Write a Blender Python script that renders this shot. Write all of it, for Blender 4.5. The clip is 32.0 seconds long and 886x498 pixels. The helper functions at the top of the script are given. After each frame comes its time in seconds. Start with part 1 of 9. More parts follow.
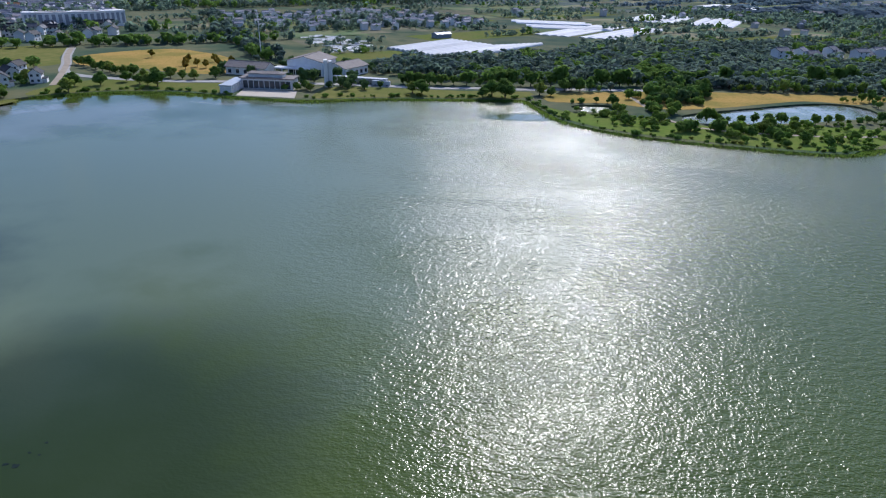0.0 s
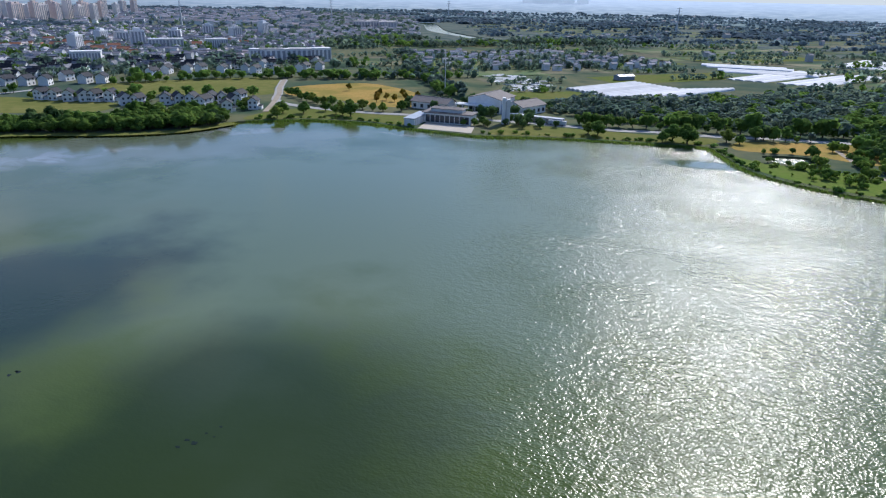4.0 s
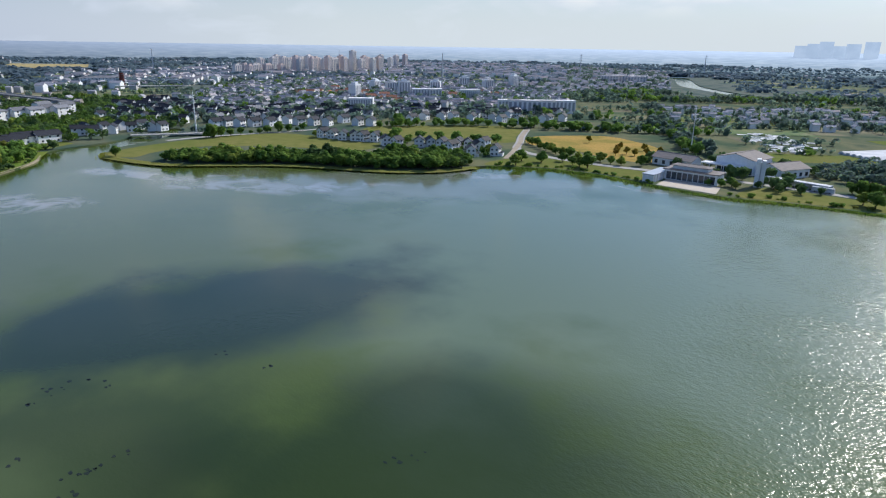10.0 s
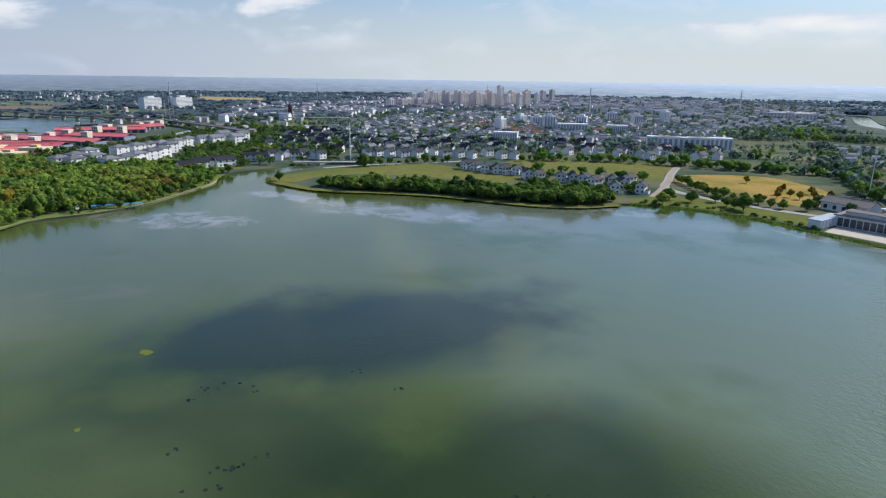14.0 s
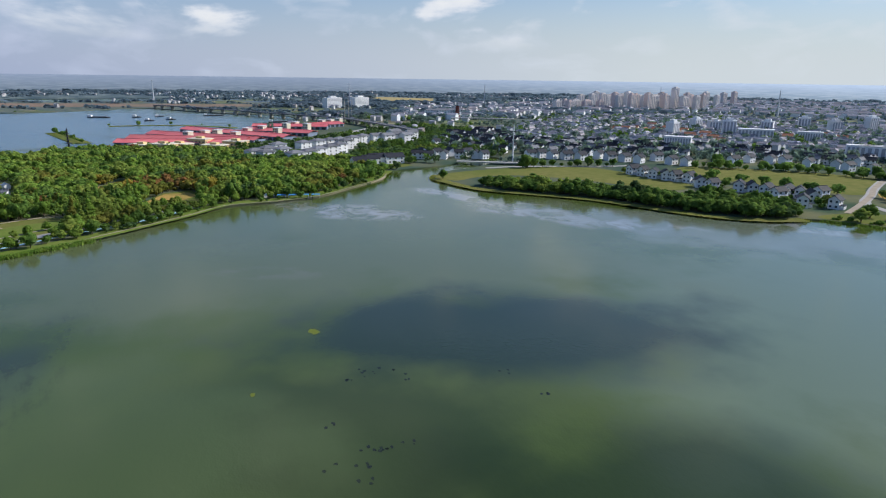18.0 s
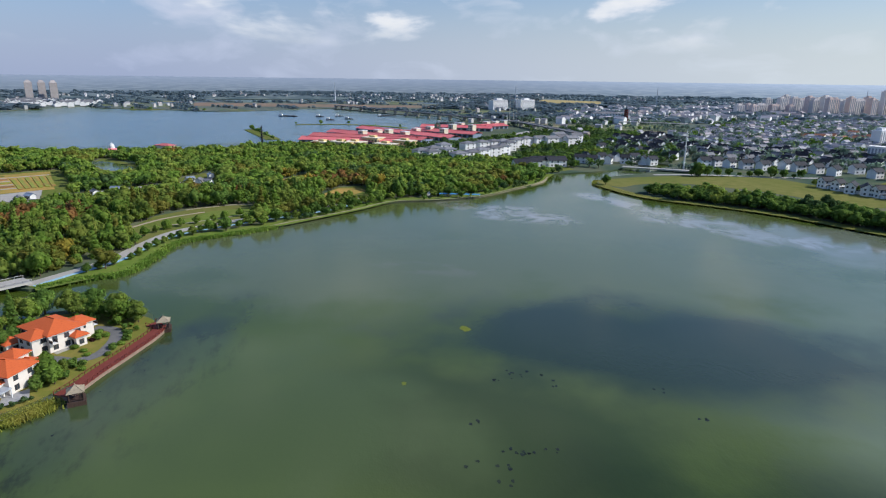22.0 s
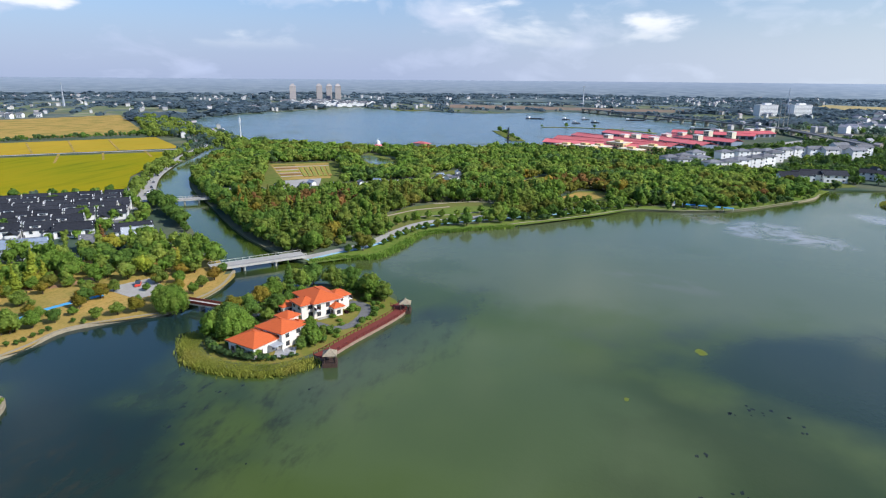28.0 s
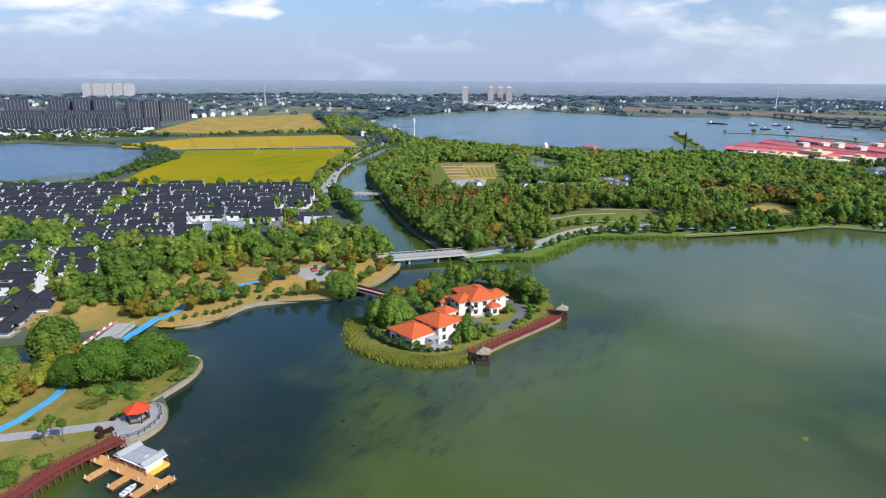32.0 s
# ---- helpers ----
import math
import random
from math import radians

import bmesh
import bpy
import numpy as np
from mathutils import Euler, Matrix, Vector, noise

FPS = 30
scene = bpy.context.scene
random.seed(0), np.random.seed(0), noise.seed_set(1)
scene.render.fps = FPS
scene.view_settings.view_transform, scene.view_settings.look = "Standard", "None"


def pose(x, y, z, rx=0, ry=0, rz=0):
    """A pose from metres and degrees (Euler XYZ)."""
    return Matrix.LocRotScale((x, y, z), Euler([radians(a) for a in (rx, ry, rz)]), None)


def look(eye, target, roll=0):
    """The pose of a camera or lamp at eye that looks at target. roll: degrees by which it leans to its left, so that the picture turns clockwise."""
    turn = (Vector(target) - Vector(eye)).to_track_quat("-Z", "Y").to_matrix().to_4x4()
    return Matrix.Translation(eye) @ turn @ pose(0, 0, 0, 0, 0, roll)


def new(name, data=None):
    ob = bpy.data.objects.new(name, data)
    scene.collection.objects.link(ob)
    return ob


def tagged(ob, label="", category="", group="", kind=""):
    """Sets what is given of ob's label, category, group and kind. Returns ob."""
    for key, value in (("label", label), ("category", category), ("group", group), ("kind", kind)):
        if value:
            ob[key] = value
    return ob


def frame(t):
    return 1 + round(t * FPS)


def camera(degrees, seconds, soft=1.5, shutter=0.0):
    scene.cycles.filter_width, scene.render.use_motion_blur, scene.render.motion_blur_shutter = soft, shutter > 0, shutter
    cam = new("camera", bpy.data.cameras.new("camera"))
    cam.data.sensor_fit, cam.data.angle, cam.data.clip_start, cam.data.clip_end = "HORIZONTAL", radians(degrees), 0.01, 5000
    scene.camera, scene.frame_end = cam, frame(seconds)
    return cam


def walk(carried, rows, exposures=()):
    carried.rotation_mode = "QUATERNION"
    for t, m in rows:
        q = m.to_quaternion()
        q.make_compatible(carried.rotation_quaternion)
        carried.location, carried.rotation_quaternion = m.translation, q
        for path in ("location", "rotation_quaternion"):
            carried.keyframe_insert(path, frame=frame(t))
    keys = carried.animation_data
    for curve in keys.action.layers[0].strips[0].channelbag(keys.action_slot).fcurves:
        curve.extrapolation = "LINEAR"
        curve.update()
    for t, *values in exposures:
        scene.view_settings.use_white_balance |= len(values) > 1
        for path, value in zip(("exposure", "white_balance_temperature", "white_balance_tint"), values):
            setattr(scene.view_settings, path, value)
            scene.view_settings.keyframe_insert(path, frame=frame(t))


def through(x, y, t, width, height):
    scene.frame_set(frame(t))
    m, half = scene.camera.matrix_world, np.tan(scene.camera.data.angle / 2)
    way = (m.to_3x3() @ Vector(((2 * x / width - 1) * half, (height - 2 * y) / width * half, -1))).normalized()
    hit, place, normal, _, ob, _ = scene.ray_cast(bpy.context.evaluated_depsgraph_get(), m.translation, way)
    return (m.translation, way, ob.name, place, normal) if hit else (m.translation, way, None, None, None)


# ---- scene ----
# The camera hovers over the lake and turns: seconds, heading (clockwise from +Y), pitch, roll, in degrees.
HEIGHT = 80.0
ROWS = [
    (0, 0.00, -25.15, 1.62), (0.5, -2.12, -25.22, 1.59), (1, -4.14, -25.27, 1.53), (1.5, -6.13, -25.30, 1.46), (2, -8.13, -25.19, 1.39),
    (2.5, -10.13, -24.45, 1.31), (3, -12.13, -23.70, 1.25), (3.5, -14.12, -22.94, 1.19), (5.5, -21.92, -19.87, 1.12), (6, -23.88, -19.09, 1.04),
    (6.5, -25.80, -18.32, 1.00), (7, -27.71, -17.93, 0.98), (7.5, -29.48, -17.95, 0.96), (8, -31.26, -17.97, 0.93), (8.5, -32.95, -18.01, 0.89),
    (9, -34.53, -18.06, 0.86), (9.5, -36.12, -18.04, 0.88), (10, -37.71, -18.05, 0.87), (10.5, -39.30, -18.06, 0.86), (11, -40.90, -17.98, 0.86),
    (11.5, -42.48, -17.63, 0.86), (12, -44.11, -16.86, 0.83), (12.5, -45.69, -15.62, 0.81), (13, -47.26, -15.25, 0.78), (13.5, -48.92, -15.23, 0.79),
    (14, -50.74, -15.24, 0.79), (14.5, -52.54, -15.25, 0.77), (16.5, -59.94, -15.33, 0.76), (17, -61.87, -15.33, 0.78), (17.5, -63.71, -15.34, 0.78),
    (18, -65.52, -15.32, 0.77), (18.5, -67.36, -15.34, 0.74), (19, -69.20, -15.33, 0.70), (19.5, -71.01, -15.33, 0.69), (20, -72.86, -15.33, 0.69),
    (20.5, -74.67, -15.33, 0.69), (21, -76.48, -15.31, 0.73), (21.5, -78.36, -15.31, 0.73), (22, -80.28, -15.29, 0.72), (22.5, -82.18, -15.28, 0.68),
    (23, -84.05, -15.27, 0.65), (23.5, -85.86, -15.28, 0.62), (24, -87.66, -15.30, 0.60), (24.5, -89.49, -15.30, 0.60), (25, -91.30, -15.22, 0.59),
    (25.5, -93.13, -15.30, 0.53), (27.5, -100.37, -15.25, 0.48), (28, -102.23, -15.24, 0.48), (28.5, -104.09, -15.25, 0.43), (29, -105.97, -15.22, 0.40),
    (29.5, -107.85, -15.22, 0.40), (30, -109.73, -15.21, 0.37), (30.5, -111.64, -15.20, 0.34), (31, -113.57, -15.18, 0.31), (31.5, -115.48, -15.14, 0.31),
    (32, -117.39, -15.17, 0.41),
]


def aim(heading, pitch, roll):
    h, p = radians(heading), radians(pitch)
    way = Vector((math.sin(h) * math.cos(p), math.cos(h) * math.cos(p), math.sin(p)))
    eye = Vector((0, 0, HEIGHT))
    return look(eye, eye + way * 100, roll)


cam = camera(70.78, 32.0, soft=1.15)
walk(cam, [(t, aim(h, p, r)) for t, h, p, r in ROWS],
     [(0, 0.04, 5780, 15), (4, 0.10, 5880, 12), (10, 0.20, 6200, 10), (16, 0.12, 6290, 10), (20.5, 0.10, 6280, 10), (27, 0.40, 6220, 10), (32, 0.42, 6240, 10)])

# ---- sky and sun ----
SUN_HEADING, SUN_HEIGHT = 13.0, 38.5
world = bpy.data.worlds.new("sky")
scene.world = world
world.use_nodes = True
wn, wl = world.node_tree.nodes, world.node_tree.links
wn.clear()


def wnode(kind, **values):
    n = wn.new(kind)
    for k, v in values.items():
        n.inputs[k].default_value = v
    return n


sky = wn.new("ShaderNodeTexSky")
sky.sky_type, sky.sun_disc = "NISHITA", False
sky.sun_elevation, sky.sun_rotation = radians(SUN_HEIGHT), radians(SUN_HEADING)
sky.air_density, sky.dust_density, sky.ozone_density = 1.3, 1.2, 2.5
coord = wn.new("ShaderNodeTexCoord")
sep = wn.new("ShaderNodeSeparateXYZ")
wl.new(coord.outputs["Generated"], sep.inputs[0])
# cloud deck: the direction is laid out on a plane above, so that clouds flatten towards the horizon
up = wn.new("ShaderNodeMath")
up.operation = "MAXIMUM"
up.inputs[1].default_value = 0.0
wl.new(sep.outputs["Z"], up.inputs[0])
lift = wn.new("ShaderNodeMath")
lift.operation = "ADD"
lift.inputs[1].default_value = 0.42
wl.new(up.outputs[0], lift.inputs[0])
flat = wn.new("ShaderNodeVectorMath")
flat.operation = "DIVIDE"
wl.new(coord.outputs["Generated"], flat.inputs[0])
comb = wn.new("ShaderNodeCombineXYZ")
for i in range(3):
    wl.new(lift.outputs[0], comb.inputs[i])
wl.new(comb.outputs[0], flat.inputs[1])
cloud = wnode("ShaderNodeTexNoise", Scale=4.5, Detail=6.0, Roughness=0.52, Distortion=0.35)
wl.new(flat.outputs[0], cloud.inputs["Vector"])
cover = wn.new("ShaderNodeValToRGB")
cover.color_ramp.elements[0].position, cover.color_ramp.elements[0].color = 0.54, (0, 0, 0, 1)
cover.color_ramp.elements[1].position, cover.color_ramp.elements[1].color = 0.76, (1, 1, 1, 1)
wl.new(cloud.outputs["Fac"], cover.inputs[0])
cloud2 = wnode("ShaderNodeTexNoise", Scale=3.0, Detail=5.0, Roughness=0.6)
wl.new(flat.outputs[0], cloud2.inputs["Vector"])
tone = wn.new("ShaderNodeValToRGB")
tone.color_ramp.elements[0].position, tone.color_ramp.elements[0].color = 0.35, (7.4, 8.2, 9.6, 1)
tone.color_ramp.elements[1].position, tone.color_ramp.elements[1].color = 0.68, (8.9, 9.2, 9.8, 1)
wl.new(cloud2.outputs["Fac"], tone.inputs[0])
mix = wn.new("ShaderNodeMixRGB")
wl.new(cover.outputs[0], mix.inputs[0])
blue = wn.new("ShaderNodeMixRGB")
blue.blend_type = "MULTIPLY"
blue.inputs[0].default_value = 1.0
blue.inputs[2].default_value = (0.80, 1.06, 1.5, 1)
wl.new(sky.outputs[0], blue.inputs[1])
wl.new(blue.outputs[0], mix.inputs[1])
wl.new(tone.outputs[0], mix.inputs[2])
# dusty air low over the horizon
low = wn.new("ShaderNodeMapRange")
low.inputs["From Min"].default_value, low.inputs["From Max"].default_value = 0.0, 0.20
low.inputs["To Min"].default_value, low.inputs["To Max"].default_value = 0.95, 0.0
low.interpolation_type = "SMOOTHSTEP"
wl.new(up.outputs[0], low.inputs["Value"])
dust = wn.new("ShaderNodeMixRGB")
# the dust glares towards the sun and thins away from it
side = wn.new("ShaderNodeVectorMath")
side.operation = "DOT_PRODUCT"
side.inputs[1].default_value = (math.sin(radians(SUN_HEADING)), math.cos(radians(SUN_HEADING)), 0)
wl.new(coord.outputs["Generated"], side.inputs[0])
glare = wn.new("ShaderNodeMapRange")
glare.inputs["From Min"].default_value, glare.inputs["From Max"].default_value = -0.7, 0.7
glare.inputs["To Min"].default_value, glare.inputs["To Max"].default_value = 0.84, 1.0
wl.new(side.outputs["Value"], glare.inputs["Value"])
veil = wn.new("ShaderNodeMath")
veil.operation = "MULTIPLY"
wl.new(low.outputs[0], veil.inputs[0])
wl.new(glare.outputs[0], veil.inputs[1])
wl.new(veil.outputs[0], dust.inputs[0])
share = wn.new("ShaderNodeMapRange")
share.inputs["From Min"].default_value, share.inputs["From Max"].default_value = -0.5, 0.5
wl.new(side.outputs["Value"], share.inputs["Value"])
air = wn.new("ShaderNodeMixRGB")
air.inputs[1].default_value, air.inputs[2].default_value = (4.6, 5.3, 7.5, 1), (7.5, 8.1, 8.4, 1)
wl.new(share.outputs[0], air.inputs[0])
wl.new(air.outputs[0], dust.inputs[2])
# heaped clouds that stand above the dust, cream on top and grey-lavender below
heap_map = wn.new("ShaderNodeMapping")
heap_map.inputs["Location"].default_value, heap_map.inputs["Scale"].default_value = (0.35, 1.2, 0.0), (5.2, 5.2, 15.0)
wl.new(coord.outputs["Generated"], heap_map.inputs["Vector"])
heap = wnode("ShaderNodeTexNoise", Scale=1.0, Detail=7.0, Roughness=0.5, Distortion=0.25)
wl.new(heap_map.outputs[0], heap.inputs["Vector"])
heaped = wn.new("ShaderNodeMapRange")
heaped.interpolation_type = "SMOOTHSTEP"
heaped.inputs["From Min"].default_value, heaped.inputs["From Max"].default_value = 0.53, 0.63
wl.new(heap.outputs["Fac"], heaped.inputs["Value"])
above = wn.new("ShaderNodeMapRange")
above.interpolation_type = "SMOOTHSTEP"
above.inputs["From Min"].default_value, above.inputs["From Max"].default_value = 0.035, 0.085
wl.new(up.outputs[0], above.inputs["Value"])
thin = wn.new("ShaderNodeMapRange")
thin.interpolation_type = "SMOOTHSTEP"
thin.inputs["From Min"].default_value, thin.inputs["From Max"].default_value = 0.15, 0.25
thin.inputs["To Min"].default_value, thin.inputs["To Max"].default_value = 1.0, 0.0
wl.new(up.outputs[0], thin.inputs["Value"])
low_heap = wn.new("ShaderNodeMath")
low_heap.operation = "MULTIPLY"
wl.new(heaped.outputs[0], low_heap.inputs[0])
wl.new(thin.outputs[0], low_heap.inputs[1])
stand = wn.new("ShaderNodeMath")
stand.operation = "MULTIPLY"
wl.new(low_heap.outputs[0], stand.inputs[0])
wl.new(above.outputs[0], stand.inputs[1])
heap_tone = wn.new("ShaderNodeValToRGB")
heap_tone.color_ramp.elements[0].position, heap_tone.color_ramp.elements[0].color = 0.50, (6.3, 7.2, 8.8, 1)
heap_tone.color_ramp.elements[1].position, heap_tone.color_ramp.elements[1].color = 0.70, (10.4, 10.3, 10.1, 1)
wl.new(heap.outputs["Fac"], heap_tone.inputs[0])
clouded = wn.new("ShaderNodeMixRGB")
wl.new(stand.outputs[0], clouded.inputs[0])
wl.new(dust.outputs[0], clouded.inputs[1])
wl.new(heap_tone.outputs[0], clouded.inputs[2])
wl.new(mix.outputs[0], dust.inputs[1])
# bright aureole of the hazy sun
aim_sun = wn.new("ShaderNodeVectorMath")
aim_sun.operation = "DOT_PRODUCT"
aim_sun.inputs[1].default_value = (math.sin(radians(SUN_HEADING)) * math.cos(radians(SUN_HEIGHT)), math.cos(radians(SUN_HEADING)) * math.cos(radians(SUN_HEIGHT)), math.sin(radians(SUN_HEIGHT)))
wl.new(coord.outputs["Generated"], aim_sun.inputs[0])
halo = wn.new("ShaderNodeMapRange")
halo.interpolation_type = "SMOOTHSTEP"
halo.inputs["From Min"].default_value, halo.inputs["From Max"].default_value = 0.72, 1.0
halo.inputs["To Max"].default_value = 1.0
wl.new(aim_sun.outputs["Value"], halo.inputs["Value"])
bright = wn.new("ShaderNodeMixRGB")
bright.blend_type = "ADD"
bright.inputs[2].default_value = (2.4, 2.4, 2.4, 1)
wl.new(halo.outputs[0], bright.inputs[0])
wl.new(clouded.outputs[0], bright.inputs[1])
back = wn.new("ShaderNodeBackground")
back.inputs["Strength"].default_value = 0.08
wl.new(bright.outputs[0], back.inputs[0])
wout = wn.new("ShaderNodeOutputWorld")
wl.new(back.outputs[0], wout.inputs[0])

sun = new("sun", bpy.data.lights.new("sun", "SUN"))
sun.data.energy, sun.data.angle, sun.data.color = 4.2, radians(0.55), (1.0, 0.93, 0.82)
sh, se = radians(SUN_HEADING), radians(SUN_HEIGHT)
sun.matrix_world = look((300 * math.sin(sh) * math.cos(se), 300 * math.cos(sh) * math.cos(se), 300 * math.sin(se)), (0, 0, 0))

# ---- materials ----
MATS = {}


def material(name, stops, scale=1.0, stretch=None, rough=0.8, metal=0.0, bump=0.0, bump_scale=None, big=0.0, big_tone=(0.5, 0.5, 0.5),
             vary=0.0, island=0.0, detail=4.0, spec=0.25, sheen=0.0, ior=1.45):
    """A procedural surface: a noise of that scale through colour stops, a second, larger noise towards big_tone,
    brightness that varies from object to object and from piece to piece, and a fine relief."""
    m = bpy.data.materials.new(name)
    m.use_nodes = True
    n, l = m.node_tree.nodes, m.node_tree.links
    b = n["Principled BSDF"]
    b.inputs["Roughness"].default_value, b.inputs["Metallic"].default_value = rough, metal
    b.inputs["Specular IOR Level"].default_value, b.inputs["IOR"].default_value = spec, ior
    # the bluish sheen stands in for haze on distant surfaces
    if sheen > 0:
        b.inputs["Sheen Weight"].default_value, b.inputs["Sheen Roughness"].default_value, b.inputs["Sheen Tint"].default_value = sheen, 0.7, (0.62, 0.80, 1.0, 1)
    geo = n.new("ShaderNodeNewGeometry")
    t = n.new("ShaderNodeTexNoise")
    t.inputs["Scale"].default_value, t.inputs["Detail"].default_value, t.inputs["Roughness"].default_value = scale, detail, 0.6
    if stretch:
        mp = n.new("ShaderNodeMapping")
        mp.inputs["Rotation"].default_value, mp.inputs["Scale"].default_value = (0, 0, radians(stretch[0])), (stretch[1], stretch[2], 1)
        l.new(geo.outputs["Position"], mp.inputs["Vector"])
        l.new(mp.outputs[0], t.inputs["Vector"])
    else:
        l.new(geo.outputs["Position"], t.inputs["Vector"])
    r = n.new("ShaderNodeValToRGB")
    e = r.color_ramp.elements
    while len(e) < len(stops):
        e.new(0.5)
    for i, c in enumerate(stops):
        e[i].position = 0.28 + 0.44 * i / max(1, len(stops) - 1)
        e[i].color = (*c, 1)
    l.new(t.outputs["Fac"], r.inputs[0])
    out = r.outputs[0]
    if big > 0:
        t2 = n.new("ShaderNodeTexNoise")
        t2.inputs["Scale"].default_value, t2.inputs["Detail"].default_value = scale * 0.07, 3.0
        l.new(geo.outputs["Position"], t2.inputs["Vector"])
        k = n.new("ShaderNodeMapRange")
        k.inputs["From Min"].default_value, k.inputs["From Max"].default_value = 0.42, 0.62
        k.inputs["To Max"].default_value = big
        l.new(t2.outputs["Fac"], k.inputs["Value"])
        x = n.new("ShaderNodeMixRGB")
        x.inputs[2].default_value = (*big_tone, 1)
        l.new(k.outputs[0], x.inputs[0])
        l.new(out, x.inputs[1])
        out = x.outputs[0]
    if vary > 0 or island > 0:
        h = n.new("ShaderNodeHueSaturation")
        v = None
        for amount, source in ((vary, "object"), (island, "piece")):
            if amount <= 0:
                continue
            rnd = n.new("ShaderNodeObjectInfo").outputs["Random"] if source == "object" else geo.outputs["Random Per Island"]
            mr = n.new("ShaderNodeMapRange")
            mr.inputs["To Min"].default_value, mr.inputs["To Max"].default_value = 1 - amount, 1 + amount
            l.new(rnd, mr.inputs["Value"])
            if v is None:
                v = mr.outputs[0]
            else:
                mu = n.new("ShaderNodeMath")
                mu.operation = "MULTIPLY"
                l.new(v, mu.inputs[0])
                l.new(mr.outputs[0], mu.inputs[1])
                v = mu.outputs[0]
        l.new(v, h.inputs["Value"])
        l.new(out, h.inputs["Color"])
        out = h.outputs[0]
    l.new(out, b.inputs["Base Color"])
    if bump > 0:
        tb = n.new("ShaderNodeTexNoise")
        tb.inputs["Scale"].default_value, tb.inputs["Detail"].default_value = bump_scale or scale * 4, 3.0
        l.new(geo.outputs["Position"], tb.inputs["Vector"])
        bp = n.new("ShaderNodeBump")
        bp.inputs["Strength"].default_value, bp.inputs["Distance"].default_value = bump, 0.05
        l.new(tb.outputs["Fac"], bp.inputs["Height"])
        l.new(bp.outputs[0], b.inputs["Normal"])
    MATS[name] = m
    return m


def water_material(name, tones, patches, ripple, slicks=()):
    """Murky lake water: a body colour that drifts in broad streaks, patches of weed tone and of painted cloud shadow,
    haze and sky reflection, wind ripples on top.
    A patch of negative strength is a weed bed."""
    m = bpy.data.materials.new(name)
    m.use_nodes = True
    n, l = m.node_tree.nodes, m.node_tree.links
    b = n["Principled BSDF"]
    b.inputs["IOR"].default_value, b.inputs["Specular IOR Level"].default_value = 1.31, 0.5
    geo = n.new("ShaderNodeNewGeometry")
    t = n.new("ShaderNodeTexNoise")
    t.inputs["Scale"].default_value, t.inputs["Detail"].default_value, t.inputs["Distortion"].default_value = 0.006, 3.0, 0.6
    l.new(geo.outputs["Position"], t.inputs["Vector"])
    r = n.new("ShaderNodeValToRGB")
    e = r.color_ramp.elements
    while len(e) < len(tones):
        e.new(0.5)
    for i, c in enumerate(tones):
        e[i].position, e[i].color = 0.34 + 0.32 * i / (len(tones) - 1), (*c, 1)
    l.new(t.outputs["Fac"], r.inputs[0])
    out = r.outputs[0]
    wob = n.new("ShaderNodeTexNoise")
    wob.inputs["Scale"].default_value, wob.inputs["Detail"].default_value = 0.022, 7.0
    l.new(geo.outputs["Position"], wob.inputs["Vector"])
    def oval(x, y, rx, ry, turn, inner, outer):
        """1 inside an uneven oval, 0 outside it."""
        mp = n.new("ShaderNodeMapping")
        mp.vector_type = "TEXTURE"
        mp.inputs["Location"].default_value = (x, y, 0)
        mp.inputs["Rotation"].default_value = (0, 0, radians(turn))
        mp.inputs["Scale"].default_value = (rx, ry, 1000)
        l.new(geo.outputs["Position"], mp.inputs["Vector"])
        ln = n.new("ShaderNodeVectorMath")
        ln.operation = "LENGTH"
        l.new(mp.outputs[0], ln.inputs[0])
        ad = n.new("ShaderNodeMath")
        ad.operation = "MULTIPLY_ADD"
        ad.inputs[1].default_value = 1.6
        l.new(wob.outputs["Fac"], ad.inputs[0])
        l.new(ln.outputs["Value"], ad.inputs[2])
        mr = n.new("ShaderNodeMapRange")
        mr.interpolation_type = "SMOOTHSTEP"
        mr.inputs["From Min"].default_value, mr.inputs["From Max"].default_value = inner, outer
        mr.inputs["To Min"].default_value, mr.inputs["To Max"].default_value = 1.0, 0.0
        l.new(ad.outputs[0], mr.inputs["Value"])
        return mr.outputs[0]

    # weed beds that show through the water, blotch by blotch
    blot = n.new("ShaderNodeTexNoise")
    blot.inputs["Scale"].default_value, blot.inputs["Detail"].default_value, blot.inputs["Roughness"].default_value = 0.17, 6.0, 0.68
    drift = n.new("ShaderNodeMapping")
    drift.inputs["Rotation"].default_value, drift.inputs["Scale"].default_value = (0, 0, radians(-25)), (0.55, 1.3, 1)
    l.new(geo.outputs["Position"], drift.inputs["Vector"])
    l.new(drift.outputs[0], blot.inputs["Vector"])
    beds = n.new("ShaderNodeMapRange")
    beds.interpolation_type = "SMOOTHSTEP"
    beds.inputs["From Min"].default_value, beds.inputs["From Max"].default_value = 0.46, 0.74
    l.new(blot.outputs["Fac"], beds.inputs["Value"])
    # pale wisps paint bright sky reflections on calm water into the colour
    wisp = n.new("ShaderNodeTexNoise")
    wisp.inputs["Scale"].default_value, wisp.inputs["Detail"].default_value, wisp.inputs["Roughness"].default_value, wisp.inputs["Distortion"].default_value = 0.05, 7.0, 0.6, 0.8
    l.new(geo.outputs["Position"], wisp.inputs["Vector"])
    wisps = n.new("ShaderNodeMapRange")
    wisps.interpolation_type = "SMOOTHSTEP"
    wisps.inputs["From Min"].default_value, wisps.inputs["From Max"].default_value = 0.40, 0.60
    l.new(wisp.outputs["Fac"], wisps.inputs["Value"])
